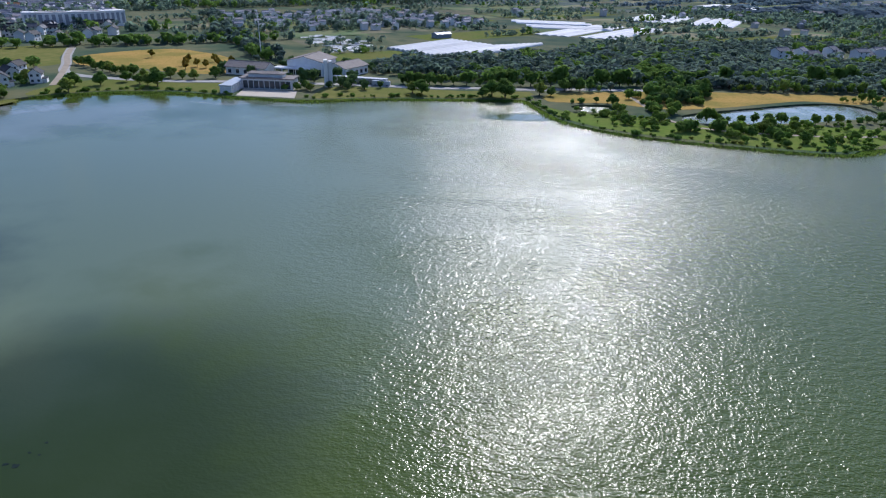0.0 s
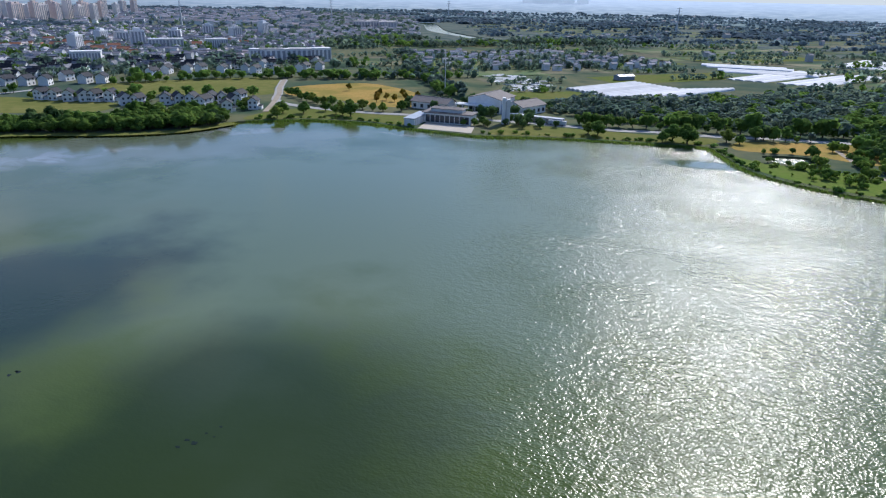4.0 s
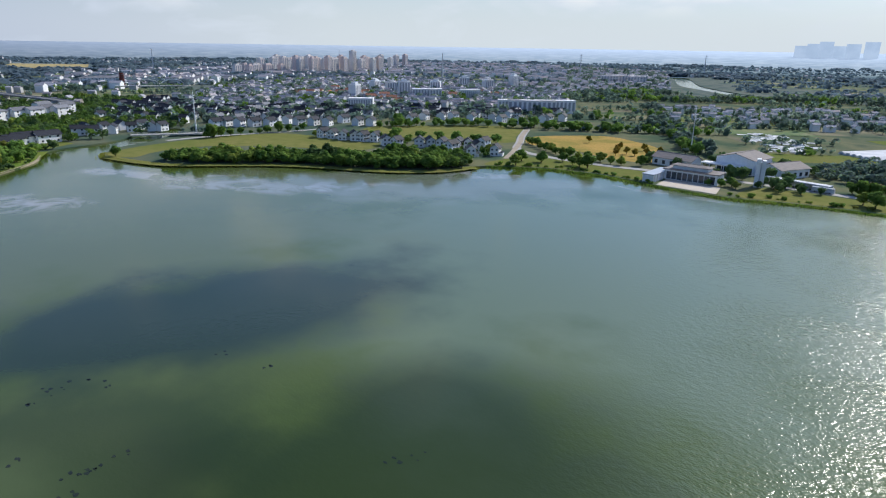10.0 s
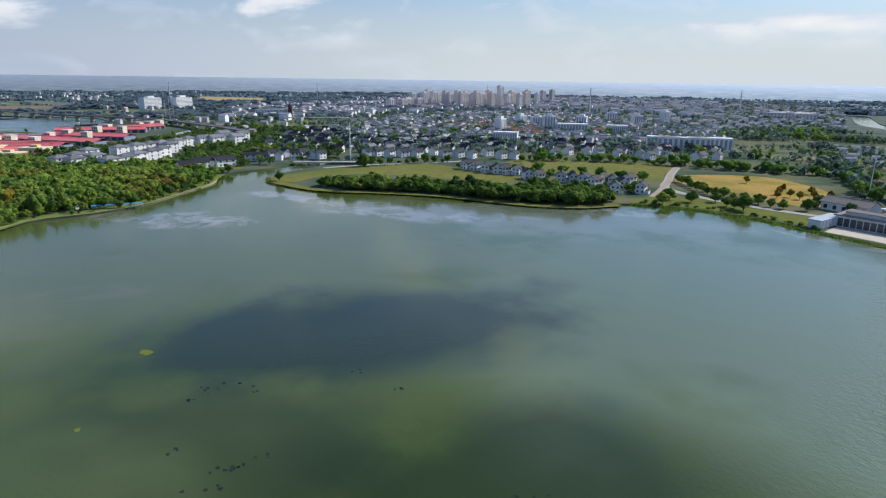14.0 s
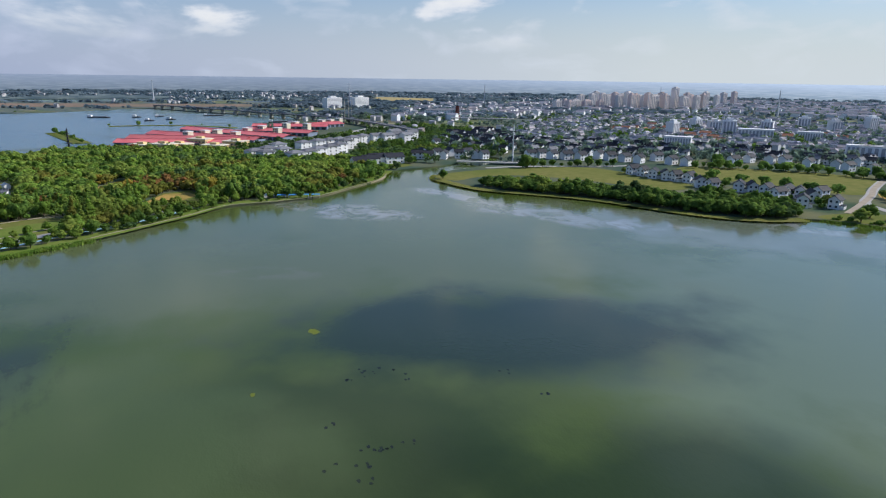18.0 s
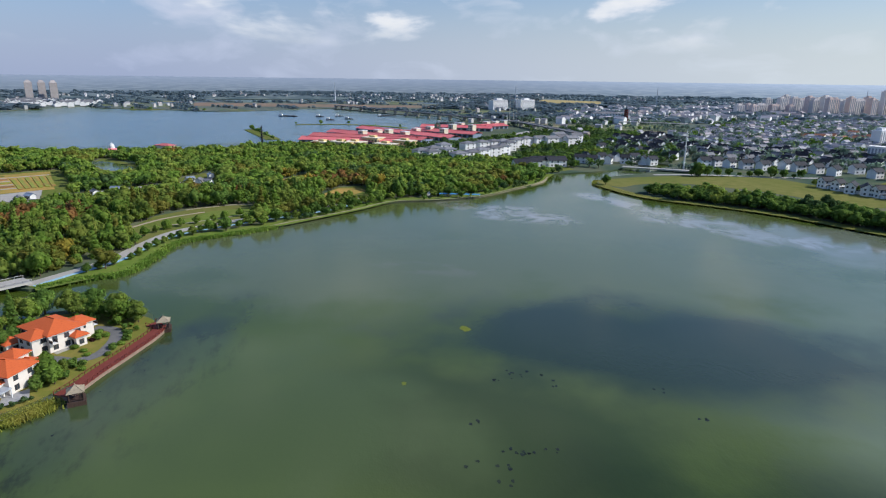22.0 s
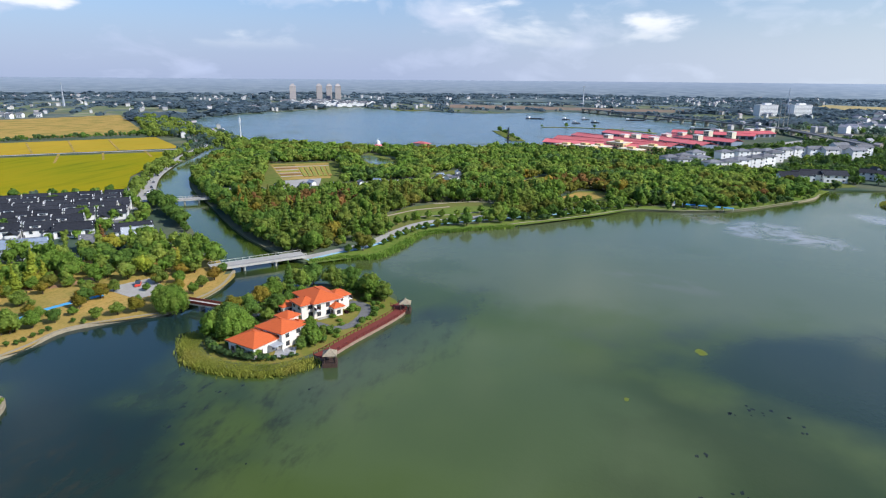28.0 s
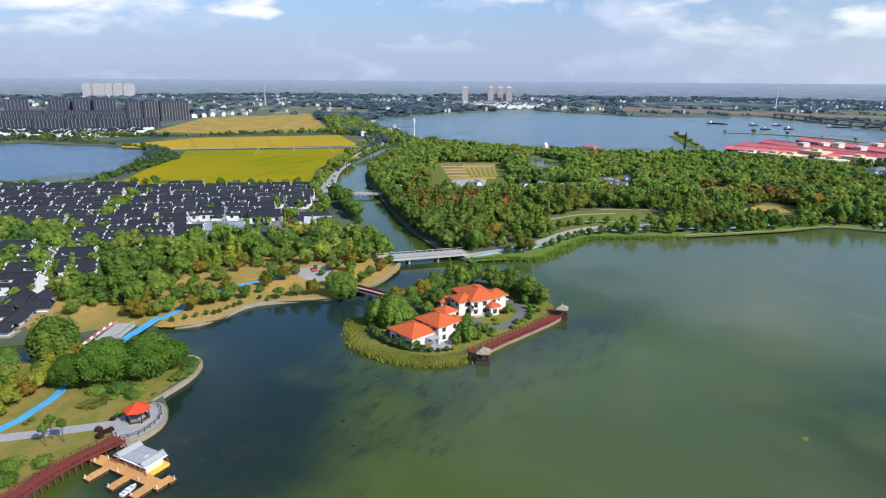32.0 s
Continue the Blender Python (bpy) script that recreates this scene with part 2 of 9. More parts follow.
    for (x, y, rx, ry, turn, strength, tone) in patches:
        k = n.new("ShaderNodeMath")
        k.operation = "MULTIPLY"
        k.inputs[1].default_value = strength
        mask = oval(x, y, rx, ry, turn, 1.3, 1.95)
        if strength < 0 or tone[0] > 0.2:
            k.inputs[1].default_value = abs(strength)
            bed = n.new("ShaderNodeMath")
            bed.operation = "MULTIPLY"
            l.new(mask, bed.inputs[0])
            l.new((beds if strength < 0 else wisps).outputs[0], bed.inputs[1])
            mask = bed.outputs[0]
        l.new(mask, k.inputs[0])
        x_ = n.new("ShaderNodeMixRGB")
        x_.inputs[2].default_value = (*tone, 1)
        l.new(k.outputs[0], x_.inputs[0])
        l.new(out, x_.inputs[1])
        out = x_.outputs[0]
    l.new(out, b.inputs["Base Color"])
    # calm slicks are smoother than the wind-blown water
    calm = n.new("ShaderNodeTexNoise")
    calm.inputs["Scale"].default_value, calm.inputs["Detail"].default_value, calm.inputs["Distortion"].default_value = 0.011, 4.0, 1.0
    l.new(geo.outputs["Position"], calm.inputs["Vector"])
    ck = n.new("ShaderNodeMapRange")
    ck.inputs["From Min"].default_value, ck.inputs["From Max"].default_value = 0.36, 0.6
    ck.inputs["To Min"].default_value, ck.inputs["To Max"].default_value = 0.45, 1.0
    l.new(calm.outputs["Fac"], ck.inputs["Value"])
    wave = n.new("ShaderNodeTexNoise")
    wave.inputs["Scale"].default_value, wave.inputs["Detail"].default_value, wave.inputs["Roughness"].default_value = 1.75, 1.3, 0.4
    wmap = n.new("ShaderNodeMapping")
    wmap.inputs["Rotation"].default_value = (0, 0, radians(13))
    wmap.inputs["Scale"].default_value = (0.85, 1.15, 1.0)
    l.new(geo.outputs["Position"], wmap.inputs["Vector"])
    l.new(wmap.outputs[0], wave.inputs["Vector"])
    st = n.new("ShaderNodeMath")
    st.operation = "MULTIPLY"
    st.inputs[1].default_value = ripple
    # the wind blows over the eastern part; the west lies in calm
    lee = n.new("ShaderNodeVectorMath")
    lee.operation = "DOT_PRODUCT"
    lee.inputs[1].default_value = (1.0, 0.2, 0.0)
    l.new(geo.outputs["Position"], lee.inputs[0])
    wind = n.new("ShaderNodeMapRange")
    wind.interpolation_type = "SMOOTHSTEP"
    wind.inputs["From Min"].default_value, wind.inputs["From Max"].default_value = -45.0, 55.0
    wind.inputs["To Min"].default_value, wind.inputs["To Max"].default_value = 0.06, 1.0
    l.new(lee.outputs["Value"], wind.inputs["Value"])
    both = n.new("ShaderNodeMath")
    both.operation = "MULTIPLY"
    l.new(ck.outputs[0], both.inputs[0])
    # open water far to the west is wind-blown too
    sx = n.new("ShaderNodeSeparateXYZ")
    l.new(geo.outputs["Position"], sx.inputs[0])
    far = n.new("ShaderNodeMapRange")
    far.inputs["From Min"].default_value, far.inputs["From Max"].default_value = -690.0, -600.0
    far.inputs["To Min"].default_value, far.inputs["To Max"].default_value = 0.9, 0.0
    l.new(sx.outputs["X"], far.inputs["Value"])
    gust = n.new("ShaderNodeMath")
    gust.operation = "MAXIMUM"
    l.new(wind.outputs[0], gust.inputs[0])
    west = n.new("ShaderNodeMapRange")
    west.inputs["From Min"].default_value, west.inputs["From Max"].default_value = -480.0, -440.0
    west.inputs["To Min"].default_value, west.inputs["To Max"].default_value = 0.9, 0.0
    l.new(sx.outputs["Y"], west.inputs["Value"])
    either = n.new("ShaderNodeMath")
    either.operation = "MAXIMUM"
    l.new(far.outputs[0], either.inputs[0])
    l.new(west.outputs[0], either.inputs[1])
    l.new(either.outputs[0], gust.inputs[1])
    l.new(gust.outputs[0], both.inputs[1])
    amount, smooth = both.outputs[0], None
    for (x, y, rx, ry, turn) in slicks:
        q = n.new("ShaderNodeMath")
        q.operation = "SUBTRACT"
        q.inputs[0].default_value = 1.0
        l.new(oval(x, y, rx, ry, turn, 1.1, 2.1), q.inputs[1])
        p = n.new("ShaderNodeMath")
        p.operation = "MULTIPLY"
        l.new(amount, p.inputs[0])
        l.new(q.outputs[0], p.inputs[1])
        amount = p.outputs[0]
        if smooth is None:
            smooth = q.outputs[0]
        else:
            s2 = n.new("ShaderNodeMath")
            s2.operation = "MULTIPLY"
            l.new(smooth, s2.inputs[0])
            l.new(q.outputs[0], s2.inputs[1])
            smooth = s2.outputs[0]
    l.new(amount, st.inputs[0])
    bp = n.new("ShaderNodeBump")
    bp.inputs["Distance"].default_value = 0.30
    l.new(st.outputs[0], bp.inputs["Strength"])
    # a longer swell under the ripples
    swell = n.new("ShaderNodeTexNoise")
    swell.inputs["Scale"].default_value, swell.inputs["Detail"].default_value, swell.inputs["Roughness"].default_value = 0.52, 1.0, 0.4
    l.new(wmap.outputs[0], swell.inputs["Vector"])
    sea = n.new("ShaderNodeMath")
    sea.operation = "MULTIPLY_ADD"
    sea.inputs[1].default_value = 1.5
    l.new(swell.outputs["Fac"], sea.inputs[0])
    l.new(wave.outputs["Fac"], sea.inputs[2])
    l.new(sea.outputs[0], bp.inputs["Height"])
    l.new(bp.outputs[0], b.inputs["Normal"])
    gl = n.new("ShaderNodeMapRange")
    gl.inputs["From Max"].default_value = 1.0
    gl.inputs["To Min"].default_value, gl.inputs["To Max"].default_value = 0.11, 0.24
    calmed = n.new("ShaderNodeMath")
    calmed.operation = "MULTIPLY"
    l.new(smooth, calmed.inputs[0])
    l.new(gust.outputs[0], calmed.inputs[1])
    l.new(calmed.outputs[0], gl.inputs["Value"])
    l.new(gl.outputs[0], b.inputs["Roughness"])
    MATS[name] = m
    return m


def leaf_material(name, stops, autumn=0.0, autumn_tone=(0.16, 0.06, 0.02), scale=0.09, through=0.5, sheen=0.0):
    """Foliage: hue drifts from crown to crown, every leaf clump differs, and light comes through."""
    m = material(name, [(1.54 * r, 1.40 * g, 1.3 * b + 0.07 * g) for r, g, b in stops], scale=scale, rough=0.95, island=0.24, vary=0.16, detail=2.0, spec=0.04, sheen=sheen)
    n, l = m.node_tree.nodes, m.node_tree.links
    b = n["Principled BSDF"]
    col = b.inputs["Base Color"].links[0].from_socket
    if autumn > 0:
        geo = n.new("ShaderNodeNewGeometry")
        t = n.new("ShaderNodeTexNoise")
        t.inputs["Scale"].default_value, t.inputs["Detail"].default_value = 0.06, 4.0
        l.new(geo.outputs["Position"], t.inputs["Vector"])
        k = n.new("ShaderNodeMapRange")
        k.inputs["From Min"].default_value, k.inputs["From Max"].default_value = 0.56, 0.70
        k.inputs["To Max"].default_value = autumn
        l.new(t.outputs["Fac"], k.inputs["Value"])
        x = n.new("ShaderNodeMixRGB")
        x.inputs[2].default_value = (*autumn_tone, 1)
        l.new(k.outputs[0], x.inputs[0])
        l.new(col, x.inputs[1])
        l.new(x.outputs[0], b.inputs["Base Color"])
        col = x.outputs[0]
    tr = n.new("ShaderNodeBsdfTranslucent")
    l.new(col, tr.inputs[0])
    mx = n.new("ShaderNodeMixShader")
    mx.inputs[0].default_value = through
    l.new(b.outputs[0], mx.inputs[1])
    l.new(tr.outputs[0], mx.inputs[2])
    l.new(mx.outputs[0], n["Material Output"].inputs[0])
    return m


# ovals paint cloud shadow, haze and sky reflections into the colour; weed is real
LAKE = water_material("lake water", [(0.044, 0.068, 0.009), (0.058, 0.086, 0.014), (0.074, 0.098, 0.028)],
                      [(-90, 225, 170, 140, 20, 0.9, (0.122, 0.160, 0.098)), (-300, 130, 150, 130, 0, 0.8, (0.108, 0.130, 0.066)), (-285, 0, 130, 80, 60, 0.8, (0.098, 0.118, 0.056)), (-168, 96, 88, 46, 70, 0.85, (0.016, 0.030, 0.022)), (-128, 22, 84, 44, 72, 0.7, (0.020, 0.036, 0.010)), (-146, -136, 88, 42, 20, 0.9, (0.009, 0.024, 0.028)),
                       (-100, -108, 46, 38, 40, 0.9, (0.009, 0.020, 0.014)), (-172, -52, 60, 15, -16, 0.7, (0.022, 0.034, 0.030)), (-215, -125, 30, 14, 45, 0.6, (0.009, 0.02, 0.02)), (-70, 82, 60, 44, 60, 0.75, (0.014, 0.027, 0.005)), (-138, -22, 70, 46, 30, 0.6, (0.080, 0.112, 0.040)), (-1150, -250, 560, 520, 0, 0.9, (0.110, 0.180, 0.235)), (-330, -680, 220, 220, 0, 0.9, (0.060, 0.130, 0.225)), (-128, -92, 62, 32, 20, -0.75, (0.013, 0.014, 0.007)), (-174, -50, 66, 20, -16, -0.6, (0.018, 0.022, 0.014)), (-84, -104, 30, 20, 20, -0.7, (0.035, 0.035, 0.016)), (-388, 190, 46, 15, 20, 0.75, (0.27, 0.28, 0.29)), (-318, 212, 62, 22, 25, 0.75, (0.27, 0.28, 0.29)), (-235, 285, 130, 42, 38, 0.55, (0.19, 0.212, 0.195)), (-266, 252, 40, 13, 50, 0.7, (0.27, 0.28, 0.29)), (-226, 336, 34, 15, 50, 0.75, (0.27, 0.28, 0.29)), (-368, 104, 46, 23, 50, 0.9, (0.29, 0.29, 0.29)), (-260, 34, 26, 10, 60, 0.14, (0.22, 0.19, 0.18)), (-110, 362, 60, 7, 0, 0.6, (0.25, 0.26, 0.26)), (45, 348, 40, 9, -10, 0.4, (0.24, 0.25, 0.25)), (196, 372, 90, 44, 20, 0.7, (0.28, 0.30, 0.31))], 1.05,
                      [(-388, 190, 52, 17, 20), (-318, 212, 68, 25, 25), (-266, 252, 46, 15, 50), (-226, 336, 38, 17, 50), (-368, 106, 46, 17, 50), (196, 370, 80, 40, 20), (40, 345, 30, 9, 0), (-110, 366, 60, 5, 0)])
GRASS = material("grass", [(0.085, 0.125, 0.022), (0.120, 0.150, 0.034), (0.17, 0.165, 0.055)], scale=0.35, big=0.6, big_tone=(0.16, 0.15, 0.05), bump=0.6, bump_scale=3, spec=0.02, rough=1.0)
DRYGRASS = material("dry grass", [(0.28, 0.18, 0.05), (0.42, 0.275, 0.085), (0.24, 0.185, 0.045)], scale=0.5, big=0.5, big_tone=(0.12, 0.15, 0.035), bump=0.5, bump_scale=3, spec=0.02, rough=1.0)
LAWN = material("half dry lawn", [(0.21, 0.165, 0.045), (0.17, 0.165, 0.036), (0.26, 0.19, 0.06), (0.125, 0.150, 0.028)], scale=0.16, big=0.6, big_tone=(0.115, 0.155, 0.026), detail=7, bump=0.5, bump_scale=3, spec=0.02, rough=1.0)
FRESHGRASS = material("fresh grass", [(0.090, 0.155, 0.024), (0.125, 0.185, 0.032), (0.16, 0.19, 0.045)], scale=0.35, big=0.4, big_tone=(0.15, 0.16, 0.05), bump=0.6, bump_scale=3, spec=0.02, rough=1.0)
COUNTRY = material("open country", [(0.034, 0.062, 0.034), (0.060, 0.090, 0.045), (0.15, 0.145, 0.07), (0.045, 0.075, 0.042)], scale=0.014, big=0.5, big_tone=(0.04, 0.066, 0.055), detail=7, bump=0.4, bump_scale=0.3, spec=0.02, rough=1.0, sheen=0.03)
# haze over distant ground is put into these two colours
MIDLAND = material("haze-tinted plain", [(0.035, 0.060, 0.052), (0.055, 0.085, 0.065), (0.13, 0.14, 0.10), (0.045, 0.072, 0.062), (0.20, 0.20, 0.18)], scale=0.02, detail=8, spec=0.02, rough=1.0, sheen=0.05)
FARLAND = material("far haze-blue plain", [(0.055, 0.092, 0.120), (0.074, 0.115, 0.145), (0.105, 0.135, 0.155), (0.053, 0.085, 0.108), (0.16, 0.18, 0.195)], scale=0.015, detail=8, spec=0.02, rough=1.0, sheen=0.08)
ASPHALT = material("asphalt", [(0.10, 0.10, 0.10), (0.16, 0.16, 0.155)], scale=0.8, rough=0.9, big=0.3, big_tone=(0.2, 0.19, 0.18))
PAVING = material("pale paving", [(0.30, 0.29, 0.27), (0.40, 0.38, 0.35)], scale=1.5, rough=0.85, big=0.4, big_tone=(0.28, 0.26, 0.23))
STONE = material("bank stone", [(0.19, 0.16, 0.115), (0.30, 0.255, 0.18), (0.24, 0.21, 0.155)], scale=1.2, rough=0.9, bump=0.6, island=0.15)
RICE = material("ripe rice", [(0.34, 0.22, 0.02), (0.42, 0.28, 0.03), (0.32, 0.26, 0.03)], scale=0.05, stretch=(-36, 0.25, 1.6), big=0.5, big_tone=(0.26, 0.22, 0.02), bump=0.6, bump_scale=2, detail=6, spec=0.02, rough=1.0)
RICEGREEN = material("ripening rice", [(0.15, 0.160, 0.006), (0.24, 0.215, 0.008), (0.19, 0.195, 0.007), (0.12, 0.138, 0.008)], scale=0.05, stretch=(-36, 0.25, 1.6), big=0.6, big_tone=(0.34, 0.25, 0.01), bump=0.6, bump_scale=2, detail=6, spec=0.02, rough=1.0)
BLUEPATH = material("blue cycle path", [(0.06, 0.28, 0.50), (0.10, 0.36, 0.60)], scale=0.6, rough=0.7)
LEAF = leaf_material("broad leaves", [(0.090, 0.145, 0.024), (0.138, 0.205, 0.032), (0.20, 0.255, 0.044)])
LEAF_DARK = leaf_material("dark leaves", [(0.060, 0.120, 0.022), (0.088, 0.165, 0.028), (0.128, 0.205, 0.036)])
# LEAF_FAR and LEAF_HAZE carry the haze over distant trees in their colour
LEAF_FAR = leaf_material("haze-tinted far leaves", [(0.062, 0.108, 0.080), (0.084, 0.136, 0.095), (0.108, 0.154, 0.104)], scale=0.03, through=0.72, sheen=0.4)
LEAF_PINE = leaf_material("deep green leaves", [(0.042, 0.084, 0.030), (0.060, 0.112, 0.036), (0.088, 0.140, 0.044)])
LEAF_HAZE = leaf_material("haze-blue farther leaves", [(0.058, 0.100, 0.122), (0.076, 0.120, 0.142), (0.098, 0.142, 0.156)], scale=0.01, through=0.6, sheen=0.35)
LEAF_BRIGHT = leaf_material("fresh leaves", [(0.080, 0.152, 0.018), (0.115, 0.200, 0.026), (0.165, 0.232, 0.036)])
LEAF_GOLD = leaf_material("golden leaves", [(0.13, 0.13, 0.016), (0.19, 0.165, 0.022), (0.24, 0.16, 0.03)])
LEAF_OLIVE = leaf_material("olive leaves", [(0.085, 0.105, 0.016), (0.12, 0.14, 0.022), (0.17, 0.17, 0.032)])
LEAF_RUST = leaf_material("rusty leaves", [(0.12, 0.075, 0.028), (0.17, 0.10, 0.035), (0.14, 0.12, 0.03)])
BARK = material("bark", [(0.07, 0.05, 0.035), (0.12, 0.09, 0.06)], scale=4, rough=0.95)
WHITEWALL = material("white render", [(0.66, 0.66, 0.66), (0.76, 0.76, 0.75)], scale=0.5, rough=0.85, vary=0.12, big=0.2, big_tone=(0.55, 0.54, 0.5))
DARKTILE = material("dark roof tile", [(0.013, 0.015, 0.020), (0.024, 0.026, 0.033), (0.038, 0.040, 0.048)], scale=1.2, rough=0.7, vary=0.2, bump=0.5, bump_scale=4)
GREYTILE = material("grey roof tile", [(0.10, 0.105, 0.12), (0.16, 0.165, 0.18), (0.22, 0.21, 0.21)], scale=0.8, rough=0.75, vary=0.25, bump=0.5, bump_scale=4)
REDROOF = material("bright red roof tile", [(0.46, 0.045, 0.016), (0.58, 0.07, 0.022)], scale=2.0, rough=0.7, bump=0.4, bump_scale=5, island=0.08)
REDTILE = material("orange roof tile", [(0.40, 0.075, 0.020), (0.52, 0.11, 0.032), (0.46, 0.09, 0.026)], scale=2.0, rough=0.7, bump=0.4, bump_scale=5, island=0.08)

# ---- geometry helpers ----
class Geo:
    """Gathers the faces of one mesh."""

    def __init__(self):
        self.v, self.f = [], []

    def add(self, verts, faces):
        k = len(self.v)
        self.v.extend(verts)
        self.f.extend([tuple(i + k for i in q) for q in faces])
        return self

    def box(self, x0, y0, z0, x1, y1, z1):
        return self.add([(x0, y0, z0), (x1, y0, z0), (x1, y1, z0), (x0, y1, z0), (x0, y0, z1), (x1, y0, z1), (x1, y1, z1), (x0, y1, z1)],
                        [(3, 2, 1, 0), (4, 5, 6, 7), (0, 1, 5, 4), (1, 2, 6, 5), (2, 3, 7, 6), (3, 0, 4, 7)])

    def prism(self, ring, z0, z1, top=None):
        """A closed upright body over a ring of (x, y); top: another ring for the upper rim."""
        n, top = len(ring), top or ring
        return self.add([(x, y, z0) for x, y in ring] + [(x, y, z1) for x, y in top],
                        [tuple(range(n - 1, -1, -1)), tuple(range(n, 2 * n))] + [(i, (i + 1) % n, n + (i + 1) % n, n + i) for i in range(n)])

    def tube(self, x, y, z0, z1, r0, r1=None, n=8):
        r1 = r0 if r1 is None else r1
        a = [2 * math.pi * i / n for i in range(n)]
        return self.prism([(x + r0 * math.cos(t), y + r0 * math.sin(t)) for t in a], z0, z1, [(x + r1 * math.cos(t), y + r1 * math.sin(t)) for t in a])

    def beam(self, a, b, w, h):
        """A bar from a to b, w wide and h high, its top along the line."""
        a, b = Vector(a), Vector(b)
        s = (b - a).cross(Vector((0, 0, 1)))
        s = (s.normalized() if s.length > 1e-6 else Vector((1, 0, 0))) * (w / 2)
        d = Vector((0, 0, -h)) if abs((b - a).normalized().z) < 0.9 else Vector((0, h, 0))
        p = [a - s, a + s, b + s, b - s]
        return self.add([tuple(q + d) for q in p] + [tuple(q) for q in p],
                        [(3, 2, 1, 0), (4, 5, 6, 7), (0, 1, 5, 4), (1, 2, 6, 5), (2, 3, 7, 6), (3, 0, 4, 7)])

    def mesh(self, name, mat):
        me = bpy.data.meshes.new(name)
        me.from_pydata([tuple(p) for p in self.v], [], self.f)
        me.materials.append(mat)
        me.update()
        return me


def part(name, geo, mat, parent=None, label="", at=None):
    """Links a body, or a mesh that is shared, as one object under its thing."""
    ob = new(name, geo.mesh(name, mat) if isinstance(geo, Geo) else geo)
    if parent is not None:
        ob.parent = parent
    if at is not None:
        ob.matrix_basis = at
    if label:
        ob["label"] = label
    return ob


def thing(name, at, label, category, group="", kind=""):
    ob = new(name)
    ob.empty_display_size = 0.5
    ob.matrix_basis = at
    return tagged(ob, label, category, group, kind)


def turned(x, y, z=0.0, deg=0.0):
    return pose(x, y, z, 0, 0, deg)


def curve_through(pts, step=6.0, closed=False):
    """A smooth line through the points, in even steps (Catmull-Rom)."""
    out, n = [], len(pts)
    for i in range(n if closed else n - 1):
        if closed:
            p = [Vector((*pts[(i + k) % n], 0)) for k in (-1, 0, 1, 2)]
        else:
            p = [Vector((*pts[min(max(i + k, 0), n - 1)], 0)) for k in (-1, 0, 1, 2)]
        m = max(1, int((p[2] - p[1]).length / step))
        for j in range(m):
            t = j / m
            q = 0.5 * ((2 * p[1]) + (p[2] - p[0]) * t + (2 * p[0] - 5 * p[1] + 4 * p[2] - p[3]) * t * t + (3 * p[1] - p[0] - 3 * p[2] + p[3]) * t ** 3)
            out.append((q.x, q.y))
    if not closed:
        out.append(tuple(pts[-1]))
    return out


def inside(px, py, poly):
    """Which of the points lie inside the polygon."""
    px, py = np.asarray(px, float), np.asarray(py, float)
    hit = np.zeros(px.shape, bool)
    n = len(poly)
    for i in range(n):
        (x0, y0), (x1, y1) = poly[i], poly[(i + 1) % n]
        if y0 == y1:
            continue
        hit ^= ((y0 > py) != (y1 > py)) & (px < (x1 - x0) * (py - y0) / (y1 - y0) + x0)
    return hit


def strip(line, width, z, thick=0.0, side=0.0):
    """A ribbon along a line, at height z; side: metres to which its middle lies off the line."""
    g, pts, n = Geo(), [], len(line)
    for i, (x, y) in enumerate(line):
        ax, ay = line[max(i - 1, 0)]
        bx, by = line[min(i + 1, n - 1)]
        d = math.hypot(bx - ax, by - ay) or 1
        nx, ny = -(by - ay) / d, (bx - ax) / d
        pts.append(((x + nx * (side - width / 2), y + ny * (side - width / 2)), (x + nx * (side + width / 2), y + ny * (side + width / 2))))
    if thick <= 0:
        g.add([(*p, z) for ab in pts for p in ab], [(2 * i, 2 * i + 2, 2 * i + 3, 2 * i + 1) for i in range(n - 1)])
        g.f = [tuple(reversed(q)) for q in g.f]
        return g
    v = [(*p, zz) for ab in pts for zz in (z, z - thick) for p in ab]
    f = []
    for i in range(n - 1):
        a, b = 4 * i, 4 * i + 4
        f += [(a, a + 1, b + 1, b), (a + 2, b + 2, b + 3, a + 3), (a, b, b + 2, a + 2), (a + 1, a + 3, b + 3, b + 1)]
    f += [(0, 2, 3, 1), (4 * n - 4, 4 * n - 3, 4 * n - 1, 4 * n - 2)]
    return g.add(v, f)


def sheet(poly, z, thick=0.0):
    """A flat piece over an outline, with sides where it is thick."""
    from mathutils.geometry import tessellate_polygon
    n = len(poly)
    tri = tessellate_polygon([[Vector((*p, 0)) for p in poly]])
    g = Geo()
    area = sum(poly[i][0] * poly[(i + 1) % n][1] - poly[(i + 1) % n][0] * poly[i][1] for i in range(n))
    fs = []
    for a, b, c in tri:
        s = (poly[b][0] - poly[a][0]) * (poly[c][1] - poly[a][1]) - (poly[c][0] - poly[a][0]) * (poly[b][1] - poly[a][1])
        fs.append((a, b, c) if s > 0 else (a, c, b))
    g.add([(*p, z) for p in poly], fs)
    if thick > 0:
        k = len(g.v)
        g.v += [(*p, z - thick) for p in poly]
        for i in range(n):
            j = (i + 1) % n
            g.f.append((i, k + i, k + j, j) if area > 0 else (j, k + j, k + i, i))
    return g


